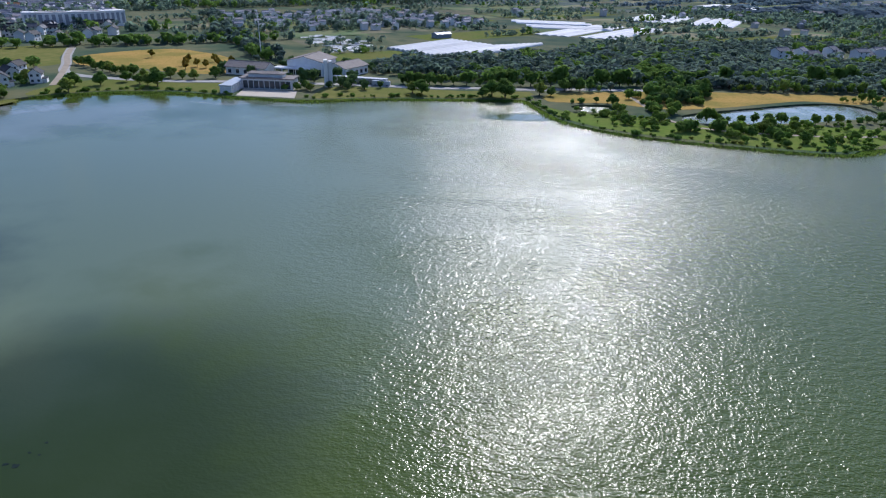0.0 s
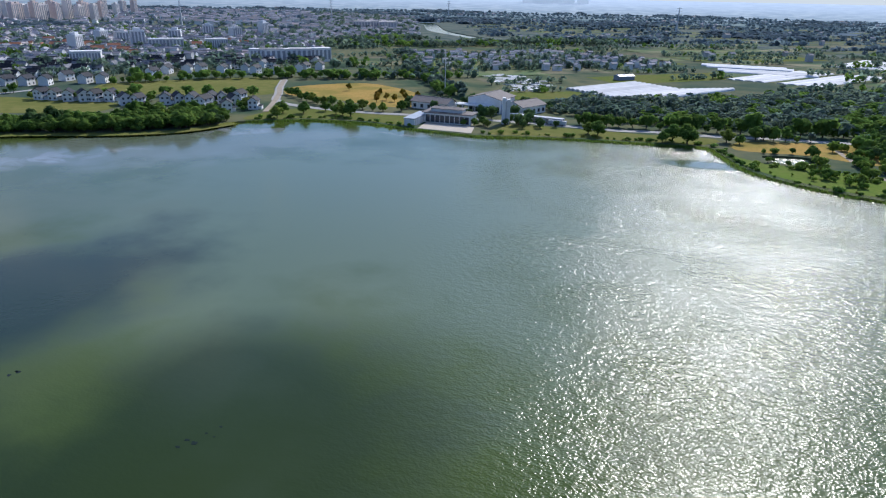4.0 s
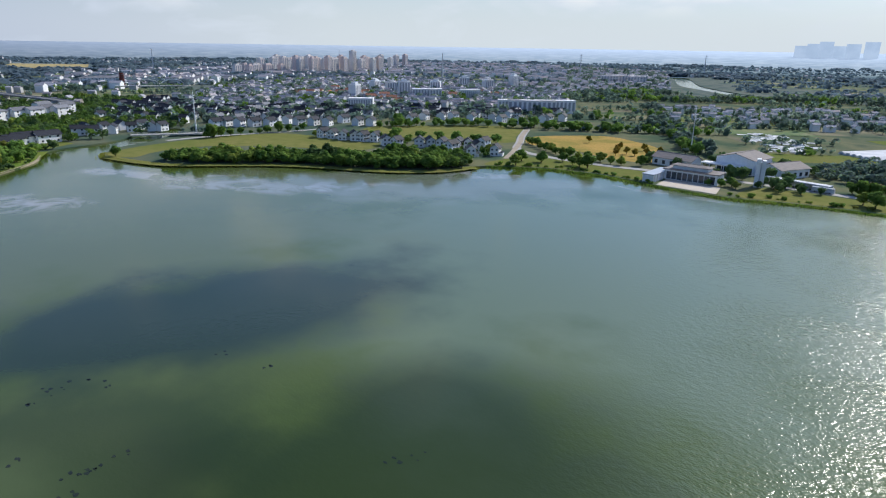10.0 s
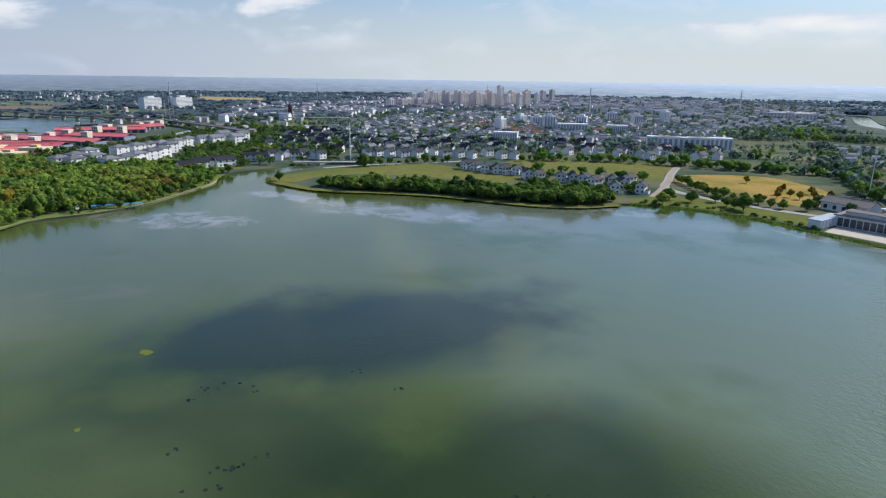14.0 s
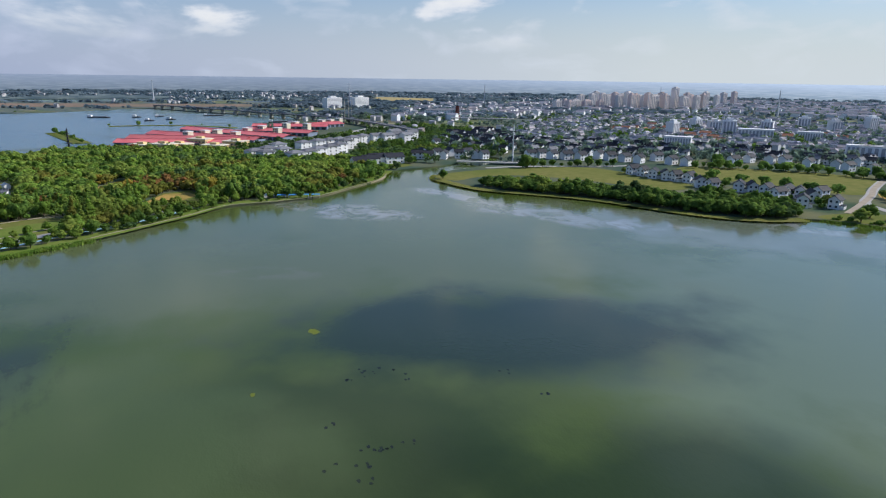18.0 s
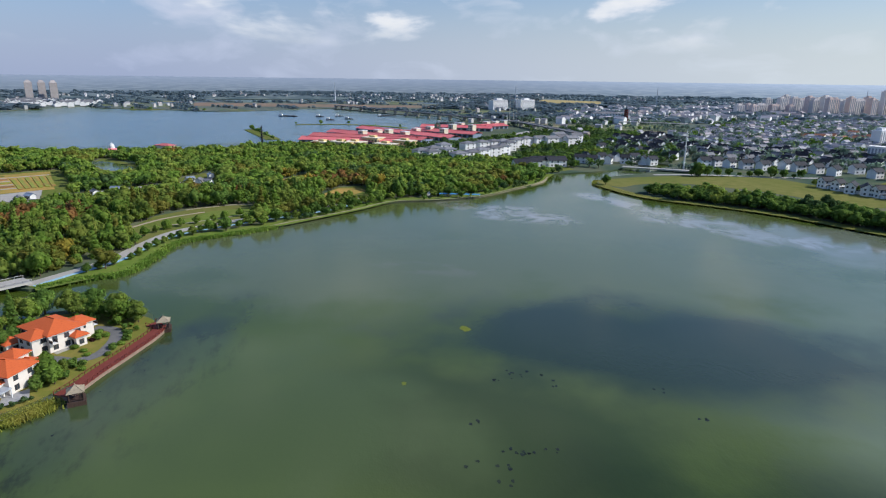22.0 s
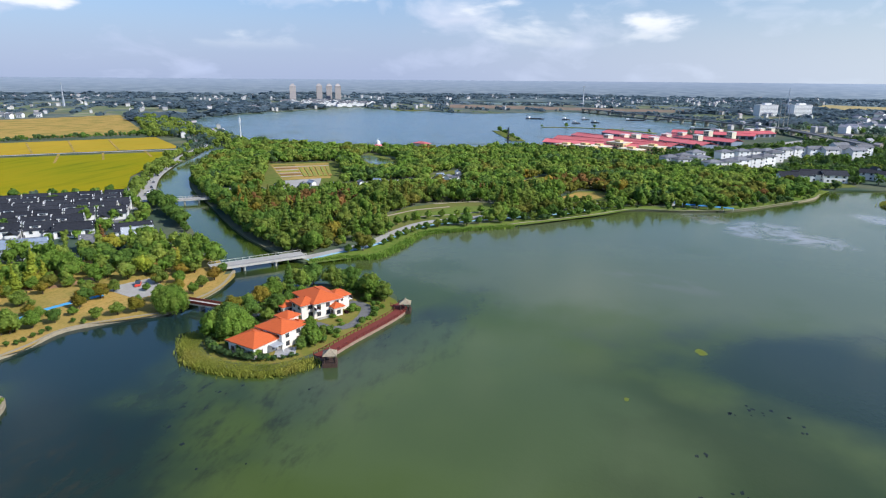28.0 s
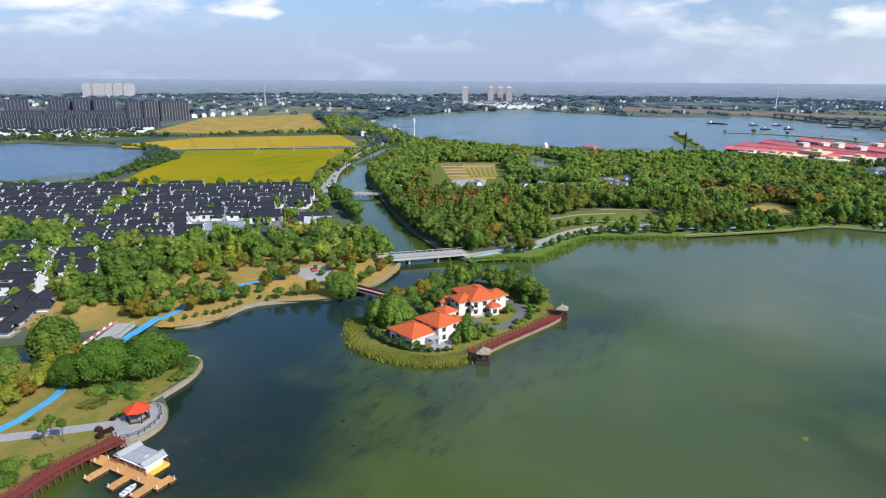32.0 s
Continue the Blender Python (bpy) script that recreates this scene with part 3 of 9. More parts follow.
# ---- the plan: shorelines ----
LAND = 1.0
MAIN_LAKE = [(213, 296), (188, 285), (163, 287), (126, 297), (89, 312), (64, 335), (52, 372), (46, 387), (17, 386), (-17, 383), (-51, 379), (-85, 370),
             (-122, 374), (-166, 383), (-206, 378), (-240, 358), (-246, 345), (-256, 318), (-284, 296), (-335, 274), (-367, 249), (-398, 220),
             (-424, 209), (-463, 203), (-496, 226), (-515, 268), (-560, 320), (-575, 305), (-533, 240), (-517, 184), (-475, 159), (-446, 128),
             (-420, 97), (-411, 68), (-408, 36), (-385, 13), (-366, -9), (-341, -36), (-325, -63), (-312, -79)]
CANAL = [(-273, -86), (-262, -92), (-257, -105), (-247, -117), (-262, -141), (-296, -179), (-366, -242), (-421, -290), (-478, -324),
         (-569, -360), (-660, -395), (-690, -420), (-680, -436), (-599, -398), (-503, -363), (-438, -333), (-397, -300), (-351, -255), (-273, -186),
         (-240, -156), (-228, -140), (-212, -135), (-199, -134), (-190, -136), (-179, -137), (-172, -145), (-158, -159), (-145, -160), (-135, -162)]
NEAR_SHORE = [(-127, -171), (-114, -180), (-98, -198), (-78, -212), (-72, -202), (-90, -184), (-106, -163), (-115, -146), (-115, -138), (-107, -133), (-96, -131),
              (-92, -124), (-85, -119.5), (-80, -120), (-76, -122), (-69, -122), (-58, -121), (-40, -117), (10, -150), (150, -250), (420, -150), (440, 180), (300, 290)]
FAR_LAKE = [(-1039, -721), (-900, -560), (-740, -426), (-700, -330), (-680, -220), (-720, -120), (-760, -68), (-790, -30), (-850, 30), (-960, 120), (-1100, 215),
            (-1280, 250), (-1360, 226), (-1480, 100), (-1690, -18), (-1600, -150), (-1526, -261), (-1620, -420), (-1663, -552), (-1760, -640), (-1476, -717), (-1250, -760)]
WEST_LAKE = [(-180, -600), (-266, -524), (-300, -487), (-365, -517), (-434, -567), (-475, -620), (-490, -680), (-470, -760), (-441, -850), (-300, -860), (-150, -760)]
POND = [(134, 356), (169, 375), (234, 402), (259, 396), (258, 372), (242, 362), (191, 345), (139, 339)]
SMALL_POND = [(74, 375), (98, 379), (97, 363), (81, 359)]
ISLAND = [(-153, -111), (-146, -103), (-144, -92), (-146, -80), (-156, -73.5), (-168, -69), (-196, -60.5), (-206, -62), (-216, -66), (-222, -82), (-219, -100),
          (-206, -110), (-190, -114), (-178, -117), (-163, -116)]

lake_line = curve_through(MAIN_LAKE + CANAL + NEAR_SHORE, 5.0, True)
island_line = curve_through(ISLAND, 3.0, True)
waters = [lake_line] + [curve_through(p, s, True) for p, s in ((FAR_LAKE, 30.0), (WEST_LAKE, 15.0), (POND, 6.0), (SMALL_POND, 5.0))]
FAR_POOL = [(-2350, -420), (-2100, -300), (-2150, -120), (-2400, 60), (-2700, -100), (-2600, -350)]
waters.append(curve_through(FAR_POOL, 60.0, True))
RIVER = [(-640, 1900), (-585, 1780), (-480, 1500), (-391, 1368), (-300, 1250), (-270, 1262), (-350, 1375), (-440, 1520), (-545, 1790), (-600, 1910)]
waters.append(curve_through(RIVER, 40.0, True))


def is_land(x, y):
    x, y = np.asarray(x, float), np.asarray(y, float)
    ok = np.ones(x.shape, bool)
    for w in waters:
        ok &= ~inside(x, y, w)
    return ok | inside(x, y, island_line)


def ground_height(r):
    return LAND


def build_ground():
    from mathutils.geometry import delaunay_2d_cdt
    rng = np.random.default_rng(3)
    pts, edges = [], []
    for line in waters + [island_line]:
        k = len(pts)
        pts += [Vector(p) for p in line]
        edges += [(k + i, k + (i + 1) % len(line)) for i in range(len(line))]
    for r in (600, 800, 1000, 1200, 1400, 1650, 1950, 2300, 2700, 3200, 3800, 4400, 4850):
        n = 96
        for i in range(n):
            a = 2 * math.pi * (i + rng.uniform(-0.2, 0.2)) / n
            q = r * (1 if r == 4850 else rng.uniform(0.97, 1.03))
            pts.append(Vector((q * math.sin(a), q * math.cos(a))))
    v, e, f, *_ = delaunay_2d_cdt(pts, edges, [], 0, 1e-4)
    cx = np.array([sum(v[i].x for i in q) / len(q) for q in f])
    cy = np.array([sum(v[i].y for i in q) / len(q) for q in f])
    keep = is_land(cx, cy)
    g = Geo()
    g.v = [(p.x, p.y, ground_height(p.length)) for p in v]
    g.f = [tuple(q) for q, k in zip(f, keep) if k]
    seen = {}
    for q in g.f:
        for i in range(len(q)):
            seen[(q[i], q[(i + 1) % len(q)])] = True
    low = {}
    for (a, b) in list(seen):
        if (b, a) in seen or math.hypot(*g.v[a][:2]) > 4500:
            continue
        for i in (a, b):
            if i not in low:
                low[i] = len(g.v)
                g.v.append((g.v[i][0], g.v[i][1], -1.5))
        g.f.append((a, low[a], low[b], b))
    return g


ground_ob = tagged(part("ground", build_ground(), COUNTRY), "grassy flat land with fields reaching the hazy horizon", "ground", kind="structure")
# faces take bluer, hazier colours in rings of distance from the camera
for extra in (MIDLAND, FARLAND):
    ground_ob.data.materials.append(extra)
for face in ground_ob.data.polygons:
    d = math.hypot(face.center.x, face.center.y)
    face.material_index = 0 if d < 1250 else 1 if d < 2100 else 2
w = Geo()
ring = [(4200 * math.sin(2 * math.pi * i / 64), 4200 * math.cos(2 * math.pi * i / 64)) for i in range(64)]
w.add([(x, -y, 0) for x, y in ring], [tuple(range(64))])
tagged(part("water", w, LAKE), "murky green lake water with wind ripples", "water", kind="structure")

# ---- trees ----
def crown_points(rng, kind):
    """Leaf lobes of a crown of radius about 1, from 0 to about 2 in height: centres and radii."""
    if kind == "cone":
        zs = np.linspace(0.15, 2.6, 7)
        return [((rng.uniform(-.1, .1), rng.uniform(-.1, .1), z), (0.82 * (1 - z / 3.0), 0.82 * (1 - z / 3.0), 0.28)) for z in zs]
    if kind == "willow":
        out = [((0, 0, 1.3), (0.75, 0.75, 0.6))]
        for i in range(7):
            a = 2 * math.pi * i / 7 + rng.uniform(-.3, .3)
            out.append(((0.62 * math.cos(a), 0.62 * math.sin(a), rng.uniform(0.6, 0.95)), (0.42, 0.42, 0.75)))
        return out
    if kind == "canopy":
        out = [((0, 0, 0.8), (0.74, 0.74, 0.72))]
        for i in range(4):
            a, q = 2 * math.pi * i / 4 + rng.uniform(-.5, .5), rng.uniform(0.4, 0.6)
            w = rng.uniform(0.42, 0.56)
            out.append(((q * math.cos(a), q * math.sin(a), rng.uniform(0.6, 1.25)), (w, w, w * 0.85)))
        return out
    if kind == "clump":
        return [((rng.uniform(-.5, .5), rng.uniform(-.5, .5), rng.uniform(.4, .7)), (rng.uniform(.6, .9), rng.uniform(.6, .9), rng.uniform(.5, .7))) for _ in range(3)]
    if kind == "dome":
        out = [((0, 0, 0.72), (0.80, 0.80, 0.70))]
        for i in range(22):
            a, e = 2.4 * i, 0.05 + 1.4 * (i / 22) ** 0.8
            q = 0.68 * math.cos(e)
            out.append(((q * math.cos(a), q * math.sin(a), 0.55 + 0.72 * math.sin(e)), (rng.uniform(.24, .34), rng.uniform(.24, .34), rng.uniform(.22, .30))))
        return out
    if kind == "bush":
        return [((rng.uniform(-.35, .35), rng.uniform(-.35, .35), rng.uniform(0.3, 0.5)), (rng.uniform(.5, .7), rng.uniform(.5, .7), rng.uniform(.4, .55))) for _ in range(4)]
    out = [((0, 0, 0.95), (0.68, 0.68, 0.75))]
    for i in range(8):
        a, q = 2 * math.pi * i / 8 + rng.uniform(-.4, .4), rng.uniform(0.42, 0.68)
        s = rng.uniform(0.34, 0.5)
        out.append(((q * math.cos(a), q * math.sin(a), rng.uniform(0.55, 1.35)), (s, s, s * 0.85)))
    out.append(((rng.uniform(-.2, .2), rng.uniform(-.2, .2), 1.55), (0.42, 0.42, 0.38)))
    return out


def leaf_cloud(rng, kind, count, size, core=True):
    """A crown as many small leaf clumps on its lobes, over a rough dark core. Returns vertices and quads."""
    lobes = crown_points(rng, kind)
    area = np.array([r[0] * r[2] for _, r in lobes])
    pick = rng.choice(len(lobes), count, p=area / area.sum())
    c = np.array([lobes[i][0] for i in pick])
    r = np.array([lobes[i][1] for i in pick])
    d = rng.normal(size=(count, 3))
    d /= np.linalg.norm(d, axis=1)[:, None]
    p = c + d * r * rng.uniform(0.82, 1.08, (count, 1))
    nrm = d + rng.normal(scale=0.36, size=(count, 3)) + np.array([0, 0, 0.42])
    nrm /= np.linalg.norm(nrm, axis=1)[:, None]
    t = np.cross(nrm, rng.normal(size=(count, 3)))
    t /= np.linalg.norm(t, axis=1)[:, None]
    b = np.cross(nrm, t)
    s = size * rng.uniform(0.6, 1.35, (count, 1))
    bend = nrm * s * 0.25
    v = np.stack([p - t * s - bend, p - b * s * 0.8, p + t * s - bend, p + b * s * 0.8], 1).reshape(-1, 3)
    q = np.arange(count * 4).reshape(-1, 4)
    if core:
        cv, cq = [], []
        for (x, y, z), (rx, ry, rz) in lobes:
            k = len(cv)
            for zz, w in ((-0.62, 0.55), (0.1, 0.86), (0.66, 0.5)):
                for j in range(4):
                    a = math.pi / 2 * j + x * 9
                    cv.append((x + rx * w * math.cos(a), y + ry * w * math.sin(a), z + rz * zz))
            for j in range(4):
                for h in (0, 4):
                    cq.append((k + h + j, k + h + (j + 1) % 4, k + h + 4 + (j + 1) % 4, k + h + 4 + j))
            cq.append((k + 8, k + 9, k + 10, k + 11))
        q = np.concatenate([q, np.array(cq) + len(v)])
        v = np.concatenate([v, np.array(cv)])
    return v, q


def mesh_from(name, v, q, mat):
    me = bpy.data.meshes.new(name)
    me.vertices.add(len(v))
    me.vertices.foreach_set("co", np.asarray(v, np.float32).ravel())
    me.loops.add(len(q) * 4)
    me.loops.foreach_set("vertex_index", np.asarray(q, np.int32).ravel())
    me.polygons.add(len(q))
    me.polygons.foreach_set("loop_start", np.arange(0, len(q) * 4, 4, dtype=np.int32))
    me.materials.append(mat)
    me.update(calc_edges=True)
    return me


def trunk_cloud(h, r):
    """A slim tapered stem for a tree of a wood."""
    v, q = [], []
    for z, w in ((0, r), (h, r * 0.5)):
        v += [(w * math.cos(a * math.pi / 2), w * math.sin(a * math.pi / 2), z) for a in range(4)]
    return np.array(v), np.array([(j, (j + 1) % 4, 4 + (j + 1) % 4, 4 + j) for j in range(4)])


WOOD_RNG = np.random.default_rng(11)


def scatter(poly, spacing, keep_out=(), rng=WOOD_RNG, chance=1.0):
    """Places on a loose grid inside an outline, on land and clear of other outlines."""
    xs, ys = [p[0] for p in poly], [p[1] for p in poly]
    gx, gy = np.meshgrid(np.arange(min(xs), max(xs), spacing), np.arange(min(ys), max(ys), spacing))
    x = gx.ravel() + rng.uniform(-.45, .45, gx.size) * spacing
    y = gy.ravel() + rng.uniform(-.45, .45, gx.size) * spacing
    ok = inside(x, y, poly) & is_land(x, y) & (rng.uniform(size=x.size) < chance)
    for k in keep_out:
        ok &= ~inside(x, y, k)
    return np.stack([x[ok], y[ok]], 1)


def near_line(pts, line, dist):
    """Which points lie within dist of a line."""
    p, hit = np.asarray(pts), np.zeros(len(pts), bool)
    for (ax, ay), (bx, by) in zip(line[:-1], line[1:]):
        d = np.array([bx - ax, by - ay])
        t = np.clip(((p - (ax, ay)) @ d) / max(1e-9, d @ d), 0, 1)
        hit |= np.hypot(*(p - np.array([ax, ay]) - t[:, None] * d).T) < dist
    return hit


def wood(name, places, radius, mats, label, leaves=90, leaf=0.30, kinds=("canopy",), seed=1, category="trees", tall=1.0, core=True):
    """A wood as one body: crowns of leaf clumps and their stems, each turned and sized by chance.
    mats: one foliage, or several with their shares, which gather in loose groups."""
    rng = np.random.default_rng(seed)
    mats = mats if isinstance(mats, (list, tuple)) else ((mats, 1.0),)
    base = [leaf_cloud(rng, k, leaves, leaf, core) for k in kinds for _ in range(4)]
    stem = trunk_cloud(1.0, 0.07)
    vs, qs, k = [[] for _ in mats], [[] for _ in mats], [0] * len(mats)
    tv, tq, kt = [], [], 0
    share = np.cumsum([w for _, w in mats])
    for x, y in places:
        v, q = base[rng.integers(len(base))]
        s = radius * rng.choice((0.6, 0.8, 0.95, 1.1, 1.3, 1.5)) * rng.uniform(0.9, 1.1)
        a = rng.uniform(0, 2 * math.pi)
        c, sn = math.cos(a), math.sin(a)
        lift = s * rng.uniform(0.12, 0.36) * min(1.0, tall * tall)
        zz = s * tall * rng.uniform(0.8, 1.22)
        u = 0.4 * rng.uniform() + 0.6 * (0.5 + 1.1 * noise.noise(Vector((x / 45, y / 45, seed))))
        j = int(np.searchsorted(share, min(max(u, 0.0), 0.999) * share[-1]))
        vs[j].append(np.stack([x + s * (c * v[:, 0] - sn * v[:, 1]), y + s * (sn * v[:, 0] + c * v[:, 1]), LAND + lift + zz * v[:, 2]], 1))
        qs[j].append(q + k[j])
        k[j] += len(v)
        tv.append(np.stack([x + s * stem[0][:, 0], y + s * stem[0][:, 1], LAND - 0.2 + (lift + zz * 0.7) * stem[0][:, 2]], 1))
        tq.append(stem[1] + kt)
        kt += 8
    ob = thing(name, Matrix(), label, category, kind="stuff")
    for j, (mat, _) in enumerate(mats):
        if vs[j]:
            part("foliage", mesh_from(name, np.concatenate(vs[j]), np.concatenate(qs[j]), mat), None, ob)
    part("stems", mesh_from(name + " stems", np.concatenate(tv), np.concatenate(tq), BARK), None, ob)
    return ob


def limbed_trunk(rng, h, r, spread):
    """A tapered trunk with limbs that reach into the crown."""
    g = Geo()
    g.tube(0, 0, -0.3, h * 0.45, r, r * 0.75, 7)
    g.tube(0, 0, h * 0.45, h * 0.95, r * 0.75, r * 0.3, 6)
    for i in range(5):
        a = 2 * math.pi * i / 5 + rng.uniform(-.3, .3)
        z = h * rng.uniform(0.35, 0.55)
        e = (spread * 0.6 * math.cos(a), spread * 0.6 * math.sin(a), z + h * rng.uniform(0.2, 0.4))
        g.beam((0, 0, z), e, r * 0.5, r * 0.5)
    return g


TREE_KINDS = {}
TREE_RNG = np.random.default_rng(5)


def tree_kind(name, kind, mat, leaves, leaf, aspect, stem):
    v, q = leaf_cloud(TREE_RNG, kind, leaves, leaf)
    v = v * np.array([1, 1, aspect]) + np.array([0, 0, stem])
    TREE_KINDS[name] = (mesh_from(name + " crown", v, q, mat), limbed_trunk(TREE_RNG, stem + aspect * 1.2, 0.075, 0.9).mesh(name + " trunk", BARK))


for i in range(3):
    tree_kind("round%d" % i, "round", LEAF, 1150, 0.08, 0.9, 0.16)
    tree_kind("dark%d" % i, "round", LEAF_DARK, 1150, 0.08, 0.95, 0.12)
    tree_kind("fresh%d" % i, "round", LEAF_BRIGHT, 1100, 0.09, 0.95, 0.2)
LEAF_CAMPHOR = leaf_material("camphor leaves", [(0.046, 0.108, 0.012), (0.070, 0.148, 0.016), (0.105, 0.185, 0.024)])
for i in range(2):
    tree_kind("dome%d" % i, "dome", LEAF_CAMPHOR, 9000, 0.036, 1.0, 0.08)
tree_kind("willow0", "willow", LEAF_BRIGHT, 2200, 0.06, 1.0, 0.1)
tree_kind("cone0", "cone", LEAF_DARK, 800, 0.09, 1.0, 0.2)
tree_kind("bush0", "bush", LEAF_DARK, 800, 0.075, 0.9, 0.0)
tree_kind("bush1", "bush", LEAF_BRIGHT, 800, 0.075, 0.8, 0.0)
TREE_COUNT = [0]


def tree(x, y, radius, kind, label, category="tree", group="", name="tree", z=LAND, tall=1.0):
    TREE_COUNT[0] += 1
    a = (TREE_COUNT[0] * 137.5) % 360
    ob = thing(name, pose(x, y, z, 0, 0, a) @ Matrix.Diagonal((radius, radius, radius * tall, 1)), label, category, group)
    crown, trunk = TREE_KINDS[kind]
    part("crown", crown, None, ob)
    if not kind.startswith("bush"):
        part("trunk", trunk, None, ob)
    return ob

# ---- woods ----
SHORE_WALK = curve_through([(-500, 176), (-470, 152), (-446, 124), (-424, 96), (-417, 66), (-414, 36), (-392, 10), (-374, -12), (-350, -40), (-333, -66), (-318, -84), (-290, -98), (-262, -112), (-241, -118)], 5)
PARK = [(-560, 215), (-520, 190), (-478, 158), (-448, 124), (-424, 92), (-414, 40), (-390, 8), (-346, -40), (-320, -82), (-275, -92), (-258, -112), (-270, -146), (-300, -180), (-372, -244),
        (-425, -290), (-480, -322), (-575, -356), (-660, -390), (-720, -420), (-735, -400), (-690, -300), (-672, -220), (-705, -120), (-742, -60), (-740, 0), (-690, 60), (-640, 90), (-600, 150)]
clearings = [[(-580, 178), (-562, 150), (-538, 152), (-524, 182), (-542, 214), (-580, 214)], [(-546, -292), (-580, -234), (-474, -182), (-420, -176), (-398, -202), (-414, -228), (-452, -246)], [(-425, -15.9), (-465, -0.9), (-471, 18.3), (-443, 23.4), (-415, 19.7), (-395, -9.7)],
             [(-334, -112.7), (-376, -105.2), (-401, -82.8), (-404, -56.9), (-380, -42.1), (-362, -45.7), (-329, -75.9), (-310, -95.0)], [(-496, -50.0), (-539, -26.8), (-493, -21.1), (-457, -39.3)], [(-607, -223.0), (-657, -225.4), (-610, -182.2), (-557, -160.7), (-519, -156.9), (-513, -180.3)],
             [(-516, -124.5), (-557, -105.1), (-484, -86.2), (-456, -86.7), (-446, -103.9)], [(-407, -262.6), (-417, -228.2), (-434, -193.1), (-469, -159.7), (-502, -118.7), (-470, -110.6), (-434, -147.7), (-403, -179.0), (-391, -213.9), (-383, -247.3)]]
FOREST_MIX = ((LEAF_PINE, 0.12), (LEAF_DARK, 0.20), (LEAF_BRIGHT, 0.21), (LEAF, 0.22), (LEAF_OLIVE, 0.17), (LEAF_GOLD, 0.06), (LEAF_RUST, 0.02))
RUSTY = [[(-330, -155), (-372, -190), (-398, -180), (-386, -140), (-352, -120)], [(-395, -130), (-440, -120), (-470, -70), (-430, -60)], [(-470, -20), (-520, -10), (-510, 30), (-478, 30)]]
places = scatter(PARK, 5.4, clearings)
reddish = np.zeros(len(places), bool)
for q in RUSTY:
    reddish |= inside(places[:, 0], places[:, 1], q)
reddish &= WOOD_RNG.uniform(size=len(places)) < 0.4
rust_places, places = places[reddish], places[~reddish]
places = places[~near_line(places, SHORE_WALK, 6)]
close = np.hypot(places[:, 0], places[:, 1]) < 440
wood("park_wood", places[close], 3.5, FOREST_MIX, "mixed green park wood beside the lake", leaves=210, leaf=0.125, kinds=("canopy", "round", "canopy", "round", "cone"), seed=2, tall=1.0)
wood("autumn_trees", rust_places, 3.1, ((LEAF_RUST, .6), (LEAF_OLIVE, .4)), "reddish autumn crowns in the park wood", leaves=150, leaf=0.16, seed=6, tall=1.0)
wood("park_wood", places[~close], 3.6, FOREST_MIX, "deeper part of the mixed green park wood", leaves=64, leaf=0.22, seed=5, tall=0.95)
PENINSULA_WOOD = [(-246, 348), (-254, 325), (-284, 300), (-335, 278), (-367, 254), (-398, 226), (-420, 222), (-432, 234), (-404, 256), (-366, 284), (-332, 310), (-304, 340), (-266, 374)]
wood("peninsula_wood", scatter(PENINSULA_WOOD, 4.8), 4.2, ((LEAF_PINE, 0.25), (LEAF_DARK, 0.5), (LEAF, 0.25)), "dense dark green wood along the peninsula shore", leaves=170, leaf=0.17, kinds=("canopy", "round"), seed=3, tall=0.8)
EAST_WOOD = [(-60, 470), (0, 445), (100, 450), (200, 440), (330, 430), (480, 420), (700, 560), (600, 800), (350, 720), (150, 640), (50, 560), (-40, 530)]
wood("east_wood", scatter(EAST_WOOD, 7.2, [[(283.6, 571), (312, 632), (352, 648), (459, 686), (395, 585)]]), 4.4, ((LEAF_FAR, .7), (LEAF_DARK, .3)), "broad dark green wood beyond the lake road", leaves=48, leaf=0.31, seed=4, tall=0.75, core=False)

# ---- more materials ----
WOODRED = material("red stained timber", [(0.13, 0.030, 0.022), (0.19, 0.045, 0.032)], scale=2.5, rough=0.75, island=0.12, bump=0.3)
WOODTAN = material("oiled dock timber", [(0.48, 0.24, 0.08), (0.60, 0.32, 0.12)], scale=2.0, rough=0.75, vary=0.1, bump=0.3)
DARKWOOD = material("dark timber", [(0.045, 0.028, 0.022), (0.08, 0.05, 0.038)], scale=3, rough=0.7)
CONCRETE = material("concrete", [(0.34, 0.33, 0.30), (0.44, 0.43, 0.40)], scale=0.7, rough=0.9, big=0.3, big_tone=(0.33, 0.31, 0.28), bump=0.2)
GREYPAVE = material("grey paving", [(0.26, 0.26, 0.27), (0.36, 0.36, 0.36)], scale=1.0, rough=0.85, big=0.3, big_tone=(0.3, 0.28, 0.25))
SHEETROOF = material("pale metal roof", [(0.36, 0.39, 0.43), (0.47, 0.50, 0.53)], scale=0.8, rough=0.45, metal=0.2)
BLUEROOF = material("blue grey roof", [(0.16, 0.20, 0.27), (0.24, 0.29, 0.36)], scale=0.8, rough=0.5, bump=0.3)
CREAM = material("cream render", [(0.62, 0.55, 0.42), (0.74, 0.67, 0.52)], scale=0.5, rough=0.85, vary=0.06, big=0.2, big_tone=(0.55, 0.48, 0.36))
YELLOWWALL = material("ochre render", [(0.60, 0.42, 0.20), (0.70, 0.52, 0.28)], scale=0.3, rough=0.85, vary=0.06)
GLASS = material("window glass", [(0.03, 0.04, 0.05), (0.05, 0.065, 0.08)], scale=0.4, rough=0.12, spec=0.7)
# distant windows: haze is put into the pale glass colour
FARGLASS = material("haze-paled far glass", [(0.26, 0.28, 0.31), (0.34, 0.35, 0.38)], scale=0.3, rough=0.25, spec=0.5)
